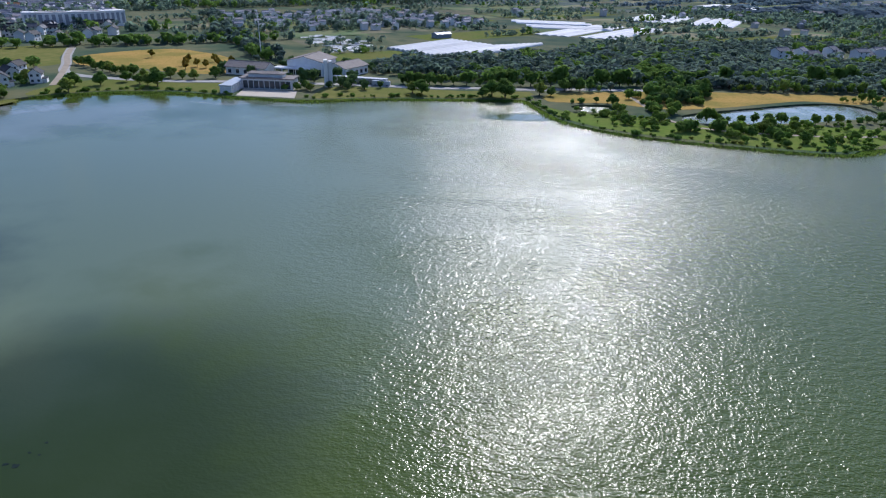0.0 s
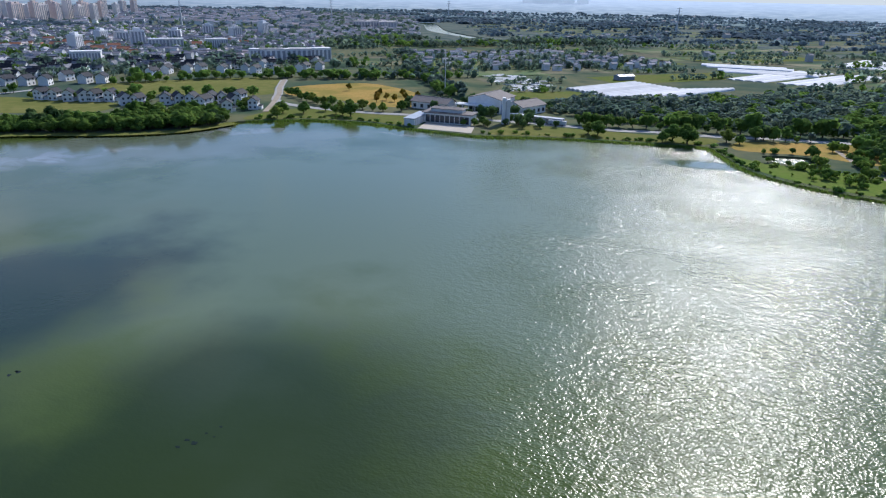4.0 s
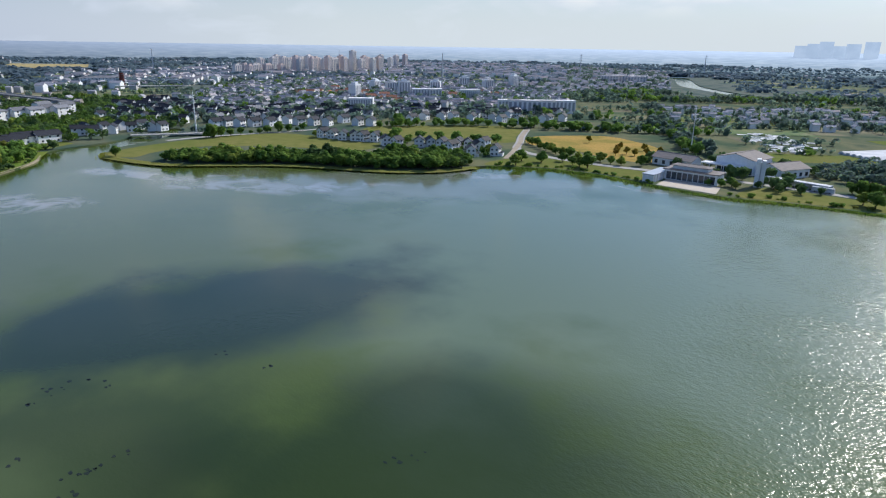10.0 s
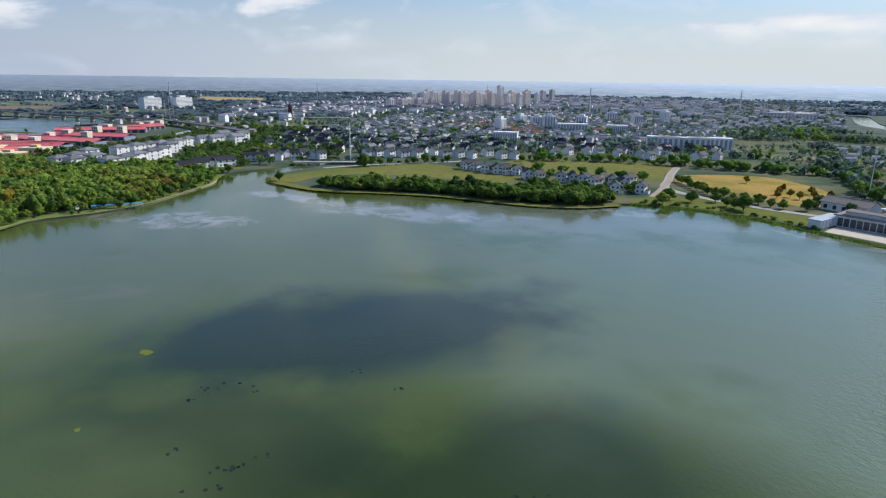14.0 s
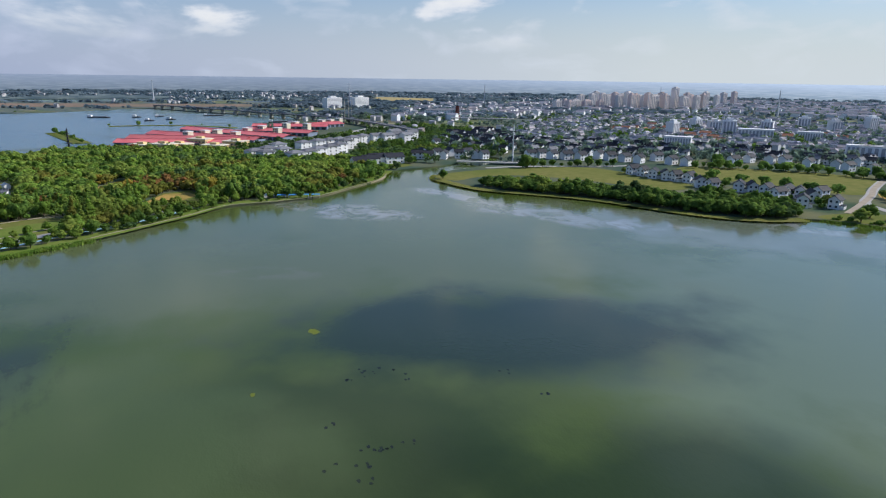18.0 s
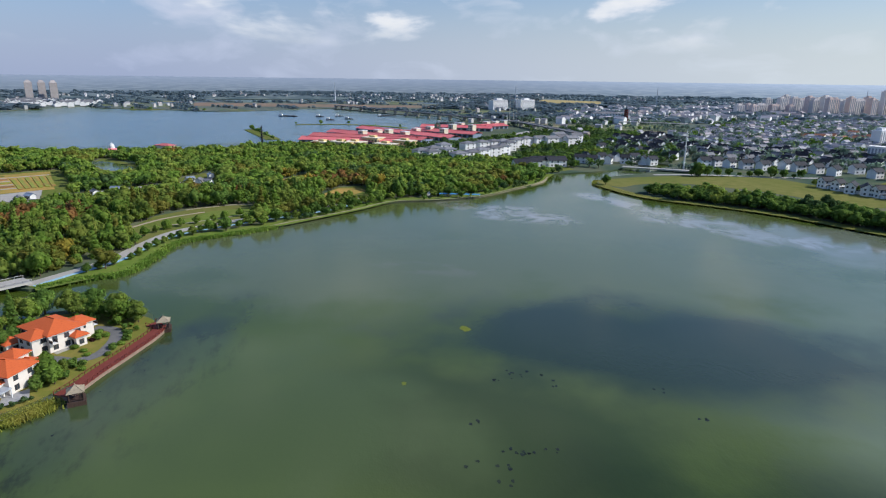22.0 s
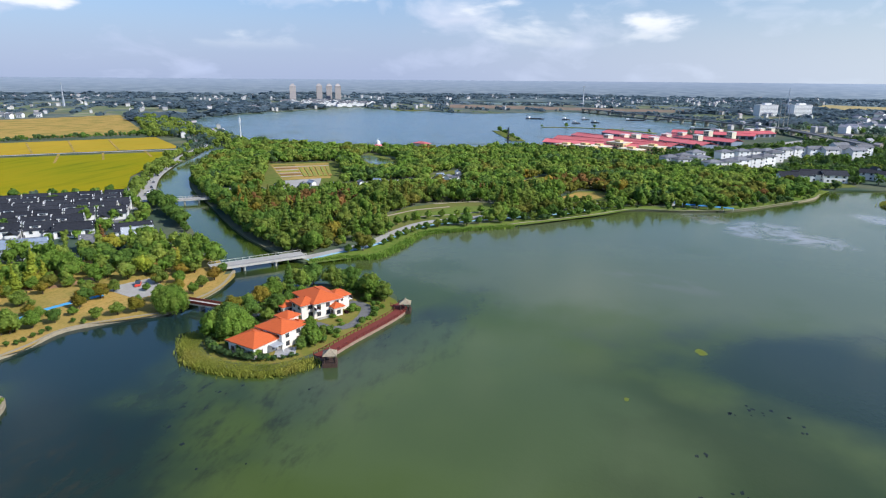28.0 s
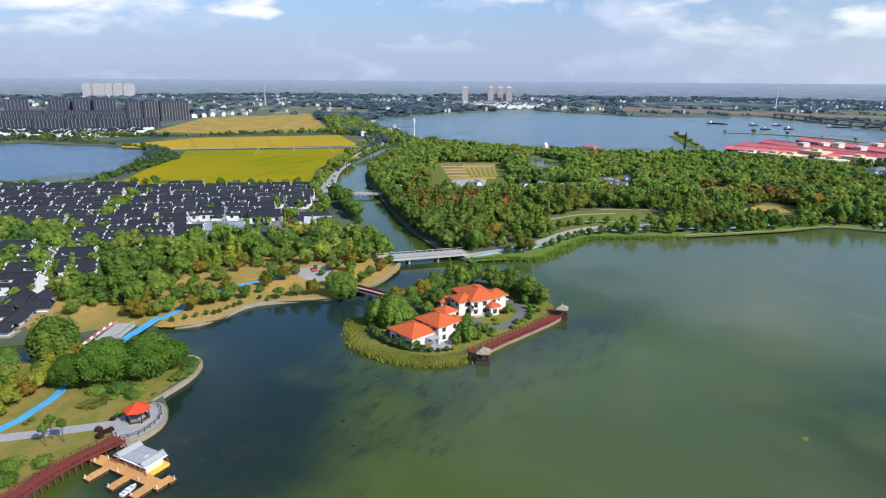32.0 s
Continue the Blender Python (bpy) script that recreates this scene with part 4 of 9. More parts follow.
FRAMES = material("window frame", [(0.10, 0.06, 0.045), (0.14, 0.09, 0.07)], scale=2, rough=0.6)
WHITEPAINT = material("white paint", [(0.62, 0.62, 0.62), (0.70, 0.70, 0.69)], scale=1.0, rough=0.6)
REDPAINT = material("red paint", [(0.55, 0.05, 0.03), (0.66, 0.08, 0.05)], scale=1.0, rough=0.55)
YELLOWPAINT = material("yellow paint", [(0.65, 0.38, 0.05), (0.75, 0.48, 0.08)], scale=1.0, rough=0.55)
PALEBLUE = material("pale blue paving", [(0.22, 0.40, 0.50), (0.30, 0.48, 0.56)], scale=0.5, rough=0.8)
HEDGE = leaf_material("reed leaves", [(0.14, 0.18, 0.022), (0.20, 0.23, 0.035), (0.24, 0.24, 0.05)])
PLUM = leaf_material("purple leaves", [(0.030, 0.014, 0.016), (0.05, 0.022, 0.022), (0.06, 0.03, 0.026)])
GOLDLEAF = leaf_material("yellowing leaves", [(0.11, 0.13, 0.014), (0.17, 0.165, 0.02), (0.22, 0.15, 0.025)], autumn=0.4)
for i in range(2):
    tree_kind("gold%d" % i, "round", GOLDLEAF, 1000, 0.09, 0.85, 0.3)
LIME = leaf_material("yellow-green leaves", [(0.14, 0.20, 0.018), (0.19, 0.24, 0.022), (0.25, 0.24, 0.028)])
for i in range(2):
    tree_kind("lime%d" % i, "round", LIME, 1000, 0.09, 0.85, 0.3)
tree_kind("sapling0", "round", LEAF_BRIGHT, 500, 0.15, 0.9, 2.9)
tree_kind("plum0", "bush", PLUM, 360, 0.12, 0.9, 0.0)
tree_kind("palm0", "willow", LEAF_BRIGHT, 300, 0.16, 0.7, 0.5)


# ---- shared building pieces ----
SHARED = {}


def shared(key, make, mat):
    k = (key, mat.name)
    if k not in SHARED:
        SHARED[k] = make().mesh(str(key if isinstance(key, str) else key[0]), mat)
    return SHARED[k]


def gable_walls(L, W, h, rise):
    g = Geo()
    a, b = L / 2, W / 2
    g.add([(-a, -b, 0), (a, -b, 0), (a, b, 0), (-a, b, 0), (-a, -b, h), (a, -b, h), (a, b, h), (-a, b, h), (-a, 0, h + rise), (a, 0, h + rise)],
          [(3, 2, 1, 0), (0, 1, 5, 4), (2, 3, 7, 6), (1, 2, 6, 9, 5), (3, 0, 4, 8, 7), (4, 5, 9, 8), (6, 7, 8, 9)])
    return g


def gable_roof(L, W, h, rise, over=0.6, thick=0.25):
    """Two sloping slabs with eaves and a raised ridge."""
    g = Geo()
    a, b = L / 2 + over, W / 2 + over
    drop = rise / (W / 2) * over
    for s in (-1, 1):
        lo, hi = h - drop, h + rise
        v = [(-a, s * b, lo), (a, s * b, lo), (a, 0, hi), (-a, 0, hi)]
        g.add(v + [(x, y, z + thick) for x, y, z in v], [(4, 5, 6, 7), (3, 2, 1, 0), (0, 1, 5, 4), (1, 2, 6, 5), (3, 0, 4, 7)] if s < 0 else
              [(7, 6, 5, 4), (0, 1, 2, 3), (4, 5, 1, 0), (5, 6, 2, 1), (7, 4, 0, 3)])
    g.box(-a, -0.2, h + rise + thick - 0.1, a, 0.2, h + rise + thick + 0.2)
    return g


def hip_roof(L, W, h, rise, over=0.6, thick=0.25):
    """A hipped roof with a fascia; L is the longer side."""
    a, b = L / 2 + over, W / 2 + over
    r = max(0.05, a - b)
    g = Geo()
    g.add([(-a, -b, h), (a, -b, h), (a, b, h), (-a, b, h), (-a, -b, h + thick), (a, -b, h + thick), (a, b, h + thick), (-a, b, h + thick), (-r, 0, h + rise), (r, 0, h + rise)],
          [(3, 2, 1, 0), (0, 1, 5, 4), (1, 2, 6, 5), (2, 3, 7, 6), (3, 0, 4, 7), (4, 5, 9, 8), (5, 6, 9), (6, 7, 8, 9), (7, 4, 8)])
    g.box(-r - 0.1, -0.18, h + rise - 0.12, r + 0.1, 0.18, h + rise + 0.14)
    return g


def box_geo(x0, y0, z0, x1, y1, z1):
    return Geo().box(x0, y0, z0, x1, y1, z1)


def window_at(parent, x, y, z, w, h, facing, frame_mat=None, detail=True):
    """A framed window on a wall that faces that many degrees (0 is -Y)."""
    fm = frame_mat or FRAMES

    def fr():
        g = Geo()
        for x0, x1, z0, z1 in ((-w / 2 - .08, w / 2 + .08, -.08, 0), (-w / 2 - .08, w / 2 + .08, h, h + .08), (-w / 2 - .08, -w / 2, 0, h), (w / 2, w / 2 + .08, 0, h), (-.04, .04, 0, h)):
            g.box(x0, -0.08, z0, x1, 0.05, z1)
        return g
    m = pose(x, y, z, 0, 0, facing)
    if not detail:
        return part("window", shared(("pane", w, h), lambda: box_geo(-w / 2, -0.05, 0, w / 2, 0.05, h), GLASS), None, parent, at=m)
    win = part("window", shared(("frame", w, h), fr, fm), None, parent, at=m)
    part("pane", shared(("pane in frame", w, h), lambda: box_geo(-w / 2, -0.03, 0, w / 2, 0.04, h), GLASS), None, win)
    return win


# ---- park pavilion, terrace, boardwalk and dock ----
def pavilion(x, y, deg, roof_mat, r, sides, label, z=LAND, eave=2.9, peak=1.7, post_mat=None, plinth=0.35):
    ob = thing("pavilion", turned(x, y, z, deg), label, "pavilion")
    pm = post_mat or DARKWOOD

    def ring(q, k=0.0):
        return [(q * math.cos(2 * math.pi * (i + k) / sides), q * math.sin(2 * math.pi * (i + k) / sides)) for i in range(sides)]
    part("plinth", Geo().prism(ring(r * 1.02), -1.2, plinth), DARKWOOD if sides == 4 else PAVING, ob)
    roof = Geo()
    lo, mid = ring(r), ring(r * 0.5)
    roof.prism(lo, plinth + eave - 0.12, plinth + eave, ring(r * 0.99))
    roof.prism(ring(r * 0.99), plinth + eave, plinth + eave + peak * 0.42, mid)
    roof.prism(mid, plinth + eave + peak * 0.42, plinth + eave + peak, ring(0.12))
    rf = part("roof", roof, roof_mat, ob)
    for i in range(sides):
        a, b, c = lo[i], mid[i], (0, 0)
        part("ridge", Geo().beam((*a, plinth + eave + 0.06), (*b, plinth + eave + peak * 0.42 + 0.08), 0.2, 0.14).beam((*b, plinth + eave + peak * 0.42 + 0.08), (0, 0, plinth + eave + peak + 0.05), 0.2, 0.14), roof_mat, rf)
    part("finial", Geo().tube(0, 0, plinth + eave + peak - 0.05, plinth + eave + peak + 0.5, 0.16, 0.05, 6), roof_mat, rf)
    for (px, py), (qx, qy) in zip(ring(r * 0.78), ring(r * 0.78)[1:] + ring(r * 0.78)[:1]):
        part("post", Geo().tube(px, py, plinth, plinth + eave, 0.14, 0.14, 6), pm, ob)
        part("bench_rail", Geo().beam((px, py, plinth + 0.5), (qx, qy, plinth + 0.5), 0.4, 0.08).beam((px, py, plinth + 0.95), (qx, qy, plinth + 0.95), 0.08, 0.08), pm, ob)
    return ob


pavilion(-84.6, -125.4, 12, REDROOF, 3.2, 6, "six-sided open pavilion with bright red roof on the terrace")

TERRACE = [(-76.4, -120.8), (-80, -118.6), (-85.4, -119.2), (-89.7, -122), (-92.1, -126.4), (-91.8, -129.4), (-86, -130.5), (-81, -129.5), (-77.4, -124.5)]
terrace_line = curve_through(TERRACE, 1.0, True)
tagged(part("terrace", sheet(terrace_line, LAND + 0.22, 1.8), GREYPAVE), "grey paved lakeside terrace with rounded rim", "terrace", kind="structure")
rim = curve_through(TERRACE[:6], 1.2)
wall = tagged(part("terrace_kerb", strip(rim, 0.7, LAND + 0.34, 1.9), STONE), "pale stone kerb round the terrace", "kerb", kind="structure")
rail = thing("terrace_railing", Matrix(), "dark iron railing along the terrace rim", "railing")
inner = curve_through([(-77.0, -121.6), (-80.3, -119.6), (-85.1, -120.2), (-89.0, -122.7), (-91.2, -126.6), (-91, -129)], 1.6)
for i, (x, y) in enumerate(inner):
    part("post", shared("rail post", lambda: box_geo(-.06, -.06, 0, .06, .06, 1.0), DARKWOOD), None, rail, at=turned(x, y, LAND + 0.22))
part("handrail", strip(inner, 0.09, LAND + 1.25, 0.08), DARKWOOD, rail)
part("lower_rail", strip(inner, 0.06, LAND + 0.75, 0.06), DARKWOOD, rail)

tagged(part("garden_path", strip(curve_through([(-58, -155), (-65, -146), (-70, -140.5), (-77, -133), (-82, -128)], 2), 3.4, LAND + 0.1, 0.1), GREYPAVE), "grey paved garden path to the pavilion", "path", kind="structure")
BLUE = curve_through([(-52, -146), (-66.7, -150), (-71, -150.3), (-76, -152), (-82, -154), (-90.5, -159.5), (-104, -165.5)], 2)
tagged(part("cycle_path", strip(BLUE, 2.4, LAND + 0.12, 0.1), BLUEPATH), "bright blue cycle path through the park", "path", kind="structure")

bw = curve_through([(-76.6, -120.6), (-72.3, -121.2), (-67.1, -121.8), (-61, -121.6), (-54.5, -120.6), (-46, -118.6)], 1.5)
walkway = thing("boardwalk", Matrix(), "red-brown timber boardwalk curving along the shore", "boardwalk")
part("deck", strip(bw, 3.9, LAND + 1.0, 0.25), WOODRED, walkway)
for s in (-1.85, 1.85):
    part("handrail", strip(bw, 0.12, LAND + 2.0, 0.1, s), WOODRED, walkway)
    part("mid_rail", strip(bw, 0.08, LAND + 1.5, 0.08, s), WOODRED, walkway)
for i, (x, y) in enumerate(bw):
    ax, ay = bw[max(i - 1, 0)]
    bx, by = bw[min(i + 1, len(bw) - 1)]
    d = math.hypot(bx - ax, by - ay)
    for s in (-1.85, 1.85):
        part("post", shared("deck post", lambda: box_geo(-.09, -.09, -2.6, .09, .09, 1.05), WOODRED), None, walkway, at=turned(x - (by - ay) / d * s, y + (bx - ax) / d * s, LAND + 0.98))

dock = thing("floating_dock", Matrix(), "orange-brown timber floating dock with three boat berths", "dock")
DOCK_Z = 0.75
for name, (x0, y0, x1, y1) in (("main_deck", (-71.9, -121.5, -69.2, -99.6)), ("finger", (-69.2, -116.3, -64.6, -114.3)), ("finger", (-69.2, -109.6, -65.0, -107.6)), ("finger", (-69.2, -103.2, -65.4, -101.0)),
                               ("end_deck", (-73.6, -101.6, -71.9, -99.2))):
    n = max(2, int(((y1 - y0) if name != "finger" else (x1 - x0)) / 1.1))
    deck = part(name, box_geo(x0 + .1, y0 + .1, -0.3, x1 - .1, y1 - .1, DOCK_Z - .13), DARKWOOD, dock, "dark float under the planks")
    for i in range(n):
        if name == "finger":
            part("plank", box_geo(x0 + (x1 - x0) * i / n, y0, DOCK_Z - .12, x0 + (x1 - x0) * (i + 1) / n - .05, y1, DOCK_Z), WOODTAN, deck)
        else:
            part("plank", box_geo(x0, y0 + (y1 - y0) * i / n, DOCK_Z - .12, x1, y0 + (y1 - y0) * (i + 1) / n - .05, DOCK_Z), WOODTAN, deck)
    part("fender", box_geo(x0 - .06, y0 - .06, DOCK_Z - .4, x0 + .02, y1 + .06, DOCK_Z - .02), DARKWOOD, deck)
    part("fender", box_geo(x1 - .02, y0 - .06, DOCK_Z - .4, x1 + .06, y1 + .06, DOCK_Z - .02), DARKWOOD, deck)
for x, y in ((-71.6, -118), (-71.6, -112), (-71.6, -106), (-69.5, -119.5), (-69.5, -112), (-69.5, -105.5), (-65, -116), (-65.3, -109), (-65.7, -102.8), (-73.3, -99.6), (-69.5, -100)):
    part("bollard", shared("bollard", lambda: Geo().tube(0, 0, 0, 0.75, 0.13, 0.1, 6), WHITEPAINT), None, dock, "pale mooring bollard", at=turned(x, y, DOCK_Z))

boat = thing("rowing_boat", turned(-66.9, -105.2, 0.1, 8), "small white open boat tied at the dock", "boat")
hull = Geo()
sec = [(-1.9, 0.10), (-1.2, 0.55), (0.2, 0.68), (1.6, 0.6), (1.9, 0.5)]
hull.prism([(x, -w * .7) for x, w in sec] + [(x, w * .7) for x, w in reversed(sec)], -0.2, 0.45, [(x, -w) for x, w in sec] + [(x, w) for x, w in reversed(sec)])
part("hull", hull, WHITEPAINT, boat)
for x in (-0.7, 0.5, 1.4):
    part("thwart", box_geo(x - .14, -.5, .45, x + .14, .5, .52), BLUEROOF, boat)

boathouse = thing("boathouse", turned(-73.9, -110.4, DOCK_Z - 0.15, 90), "floating boathouse with pale ridged roof and yellow deck", "boathouse")
part("pontoon", box_geo(-6.2, -2.9, -0.8, 5.2, 2.9, 0.1), YELLOWPAINT, boathouse, "yellow painted pontoon deck")
part("wall", box_geo(-4.3, -2.0, 0.1, 4.3, 2.0, 2.0), CREAM, boathouse)
for i in range(5):
    window_at(boathouse, -3.4 + 1.7 * i, -2.04, 0.5, 1.2, 1.2, 0, REDPAINT)
    window_at(boathouse, -3.4 + 1.7 * i, 2.04, 0.5, 1.2, 1.2, 180, REDPAINT)
window_at(boathouse, -4.34, 0, 0.2, 1.6, 1.6, 270, REDPAINT)
BOATROOF = material("pale grey weathered roof", [(0.25, 0.26, 0.28), (0.34, 0.35, 0.36), (0.30, 0.30, 0.30)], scale=1.2, rough=0.7, bump=0.3)
part("flat_roof", box_geo(-4.9, -2.5, 2.0, 4.9, 2.5, 2.2), BOATROOF, boathouse)
part("eaves", Geo().prism([(-5.2, -2.8), (5.2, -2.8), (5.2, 2.8), (-5.2, 2.8)], 1.9, 2.03, [(-4.95, -2.55), (4.95, -2.55), (4.95, 2.55), (-4.95, 2.55)]), WHITEPAINT, boathouse)
for x in (-3.7, 3.7):
    part("cross_roof", gable_roof(5.2, 1.7, 2.2, 0.42, 0.2, 0.1), BOATROOF, boathouse, at=pose(x, 0, 0, 0, 0, 90))
    part("cross_gable", gable_walls(5.0, 1.6, 0.55, 0.4), GREYTILE, boathouse, at=pose(x, 0, 1.65, 0, 0, 90))
part("roof_light", Geo().prism([(-2.2, -0.9), (2.2, -0.9), (2.2, 0.9), (-2.2, 0.9)], 2.2, 2.55, [(-1.9, -.3), (1.9, -.3), (1.9, .3), (-1.9, .3)]), BOATROOF, boathouse)
part("counter", box_geo(-5.9, -1.2, .1, -4.9, 0.9, 1.0), REDPAINT, boathouse, "red painted counter on the deck")
for x, y in ((-6, -2.7), (-6, 2.7), (-4.2, -2.7), (-4.2, 2.7), (0, 2.7), (5, 2.7), (5, -2.7)):
    part("post", box_geo(x - .06, y - .06, .1, x + .06, y + .06, 1.1), REDPAINT, boathouse)
part("rail", Geo().beam((-6, -2.7, 1.1), (-6, 2.7, 1.1), .08, .08).beam((-6, 2.7, 1.1), (5, 2.7, 1.1), .08, .08).beam((-6, -2.7, 1.1), (-4.2, -2.7, 1.1), .08, .08), REDPAINT, boathouse)

for x, y in ((-77.5, -129.7), (-76.7, -127.6), (-78.4, -127), (-75.6, -126.8), (-90, -146.5), (-82, -131)):
    tree(x, y, 1.15 if x > -80 else 0.9, "plum0", "clipped round dark purple shrub on the lawn", "shrub", "clipped purple shrubs", "shrub")
for x, y, r, k in ((-93.5, -149, 8.4, "dome0"), (-101.5, -142.5, 8.2, "dome1"), (-108, -142, 5.6, "dome0"), (-88, -155.5, 6.0, "dome1")):
    tree(x, y, r, k, "large broad dark green camphor tree on the headland", "tree", "headland trees", tall=0.95)
tree(-96, -176, 7.0, "willow0", "drooping fresh green willow beside the inlet", name="willow", tall=1.0)
for x, y, r, k in ((-88.5, -146.2, 3.2, "bush1"), (-91.8, -141.9, 3.6, "bush0"), (-93.5, -137.5, 3.2, "bush1"), (-91.6, -136.6, 2.6, "bush0"), (-88.6, -140.3, 1.5, "bush1"), (-63.4, -127.6, 2.7, "bush1"), (-59.5, -132, 3.2, "bush1"), (-56, -127.5, 3.0, "bush1"),
                   (-55, -133, 3.0, "bush1"), (-110.5, -137.5, 2.6, "bush0"), (-108.5, -135.2, 2.0, "bush0"), (-112.6, -139.5, 2.2, "bush0")):
    tree(x, y, r, k, "dense rounded green shrub in the park", "shrub", "park shrubs", "shrub")
for i, (x, y) in enumerate([(-67.7, -133.8), (-70.2, -135.4), (-70.8, -132.2)]):
    tree(x, y, 1.25 + 0.1 * (i % 2), "sapling0", "slender young park tree with bare stem and small crown", "tree", "young park trees")
for i, (x, y) in enumerate(curve_through([(-65.5, -154.2), (-69.7, -155.3), (-74.9, -158.8), (-79.2, -160.4), (-83.9, -162.0), (-90.2, -166.7), (-95.0, -168.4), (-101.0, -173.0)], 3.2)):
    tree(x + (i % 3) * .5, y, 2.2 + 0.4 * (i % 3), "lime%d" % (i % 2) if i % 5 != 3 else "gold0", "yellow-green small tree in a row beside the blue cycle path", "tree", "cycle path trees")
for i, (x, y) in enumerate(curve_through([(-68.0, -161.7), (-74.2, -163.6), (-78.7, -166.4), (-82.7, -166.9), (-87.3, -169.3), (-92.4, -173.1)], 4.4)):
    tree(x, y + (i % 2), 2.0 + 0.3 * (i % 3), ("lime1", "fresh0", "lime0")[i % 3], "yellow-green small tree in a row behind the cycle path", "tree", "cycle path trees")
for x, y, r in ((-72.7, -147.5, 1.0), (-70.9, -147.1, 0.8), (-83.6, -131.6, 0.9), (-94.8, -132.6, 1.0)):
    tree(x, y, r, "bush0", "small dark round shrub on the dry lawn", "shrub", "small lawn shrubs", "shrub")
wood("shrub_bed", scatter(curve_through([(-81.1, -143.6), (-84.2, -145.0), (-88.3, -142.1), (-87.2, -139.2), (-82.7, -138.8), (-80.6, -140.6)], 2, True), 1.1), 0.75, ((LEAF_OLIVE, .7), (LEAF_DARK, .3)), "low clipped olive shrub bed on the lawn", leaves=90, leaf=0.2, seed=41, category="shrubs", tall=0.6)
wood("bank_hedge", scatter(curve_through([(-102.7, -136.5), (-110.2, -138.6), (-114.1, -139.0), (-112.0, -135.3), (-107.6, -133.0), (-102.6, -132.5)], 2, True), 1.3), 0.9, ((LEAF, .6), (LEAF_DARK, .4)), "low clipped green hedge along the headland bank", leaves=90, leaf=0.2, seed=42, category="hedge", tall=0.6)
for i, (x, y) in enumerate(curve_through([(-62, -160), (-74, -166), (-84, -178), (-80, -192)], 6)):
    tree(x, y, 3.4 + 0.5 * (i % 3), ("round0", "dark0", "fresh0")[i % 3], "mid-sized green park tree on the lawn", "tree", "park trees")

kiosk = thing("park_kiosk", turned(-63.5, -165.5, LAND, -35), "low park kiosk with pale roof and red front", "kiosk")
part("wall", box_geo(-5, -3, 0, 5, 3, 3), REDPAINT, kiosk, "red painted wall")
part("roof", hip_roof(10, 6, 3, 1.1, 1.2), SHEETROOF, kiosk)
for i in range(4):
    window_at(kiosk, -3.6 + 2.4 * i, -3.04, 0.7, 1.6, 1.7, 0, WHITEPAINT)

# lawns of the shore park
tagged(part("headland_lawn", sheet(curve_through([(-50, -128), (-60, -125.5), (-70, -125), (-77, -125), (-82, -130.5), (-92, -130.5), (-97, -132.6), (-107, -134.6), (-113.5, -139), (-113, -146), (-104, -162), (-90, -181), (-70, -198), (-50, -190)], 3, True), LAND + 0.05), LAWN),
       "sunburnt lawn of the headland park", "lawn", kind="structure")
SHORE_LAWN = [(-126.5, -169.8), (-140.5, -158.7), (-158.0, -158.9), (-178.6, -136.4), (-209.1, -133.0), (-224.3, -139.1), (-195.9, -149.2), (-190.7, -151.0), (-173.9, -174.2), (-147.5, -181.8), (-131.8, -185.8)]
tagged(part("shore_lawn", sheet(curve_through(SHORE_LAWN, 4, True), LAND + 0.05), DRYGRASS), "dry straw-coloured lawn along the stone bank", "lawn", kind="structure")
tagged(part("inlet_lawn", sheet(curve_through([(-103.7, -200.1), (-112.5, -187.7), (-129.0, -186.5), (-133.0, -190.4), (-131.1, -199.9), (-120.1, -211.8)], 4, True), LAND + 0.05), DRYGRASS), "dry straw-coloured lawn beside the inlet", "lawn", kind="structure")
tagged(part("park_ground", sheet([(-240, -154), (-228, -143), (-212, -138), (-199, -137), (-190, -139), (-179, -140), (-172, -148), (-158, -162), (-145, -163), (-135, -165), (-127, -174), (-116, -185), (-104, -201), (-112, -232), (-170, -236), (-225, -214), (-258, -190)], LAND + 0.03), DRYGRASS), "dry grass under the shore park trees", "lawn", kind="structure")
tagged(part("plaza", sheet([(-194.4, -176.2), (-209.9, -167.3), (-199.8, -149.9), (-187.4, -155.5)], LAND + 0.1, 0.1), PAVING), "pale paved plaza behind the trees", "plaza", kind="structure")
tagged(part("shore_cycle_path", strip(curve_through([(-131.2, -175.7), (-138.4, -176.9), (-149.0, -179.1), (-165.1, -180.3), (-176.6, -176.8), (-188.3, -170.9)], 2.5), 2.4, LAND + 0.12, 0.1), BLUEPATH), "bright blue cycle path along the shore", "path", kind="structure")
tagged(part("earth_track", strip(curve_through([(-160.4, -206.3), (-176.0, -209.7), (-187.2, -203.2), (-194.3, -193.7), (-205.7, -187.8)], 3), 4.5, LAND + 0.09), material("bare earth", [(0.28, 0.15, 0.08), (0.36, 0.21, 0.12)], scale=0.6, rough=0.95, big=0.5, big_tone=(0.24, 0.17, 0.08))), "bare reddish earth track among the trees", "track", kind="structure")
EDGE = [(-130, -167), (-135, -162), (-145, -160), (-158, -159), (-172, -145), (-179, -137), (-190, -136), (-199, -134), (-212, -135), (-228, -140)]
tagged(part("stone_bank", strip(curve_through(EDGE, 3), 1.1, LAND + 0.16, 1.6), STONE), "pale stone bank edging along the shore", "bank", kind="structure")
tagged(part("headland_bank", strip(curve_through([(-91.8, -130.4), (-96, -131), (-107, -133), (-115, -138.3), (-115.2, -146), (-108, -160)], 2), 0.9, LAND + 0.16, 1.6), STONE), "pale stone bank edging round the headland", "bank", kind="structure")
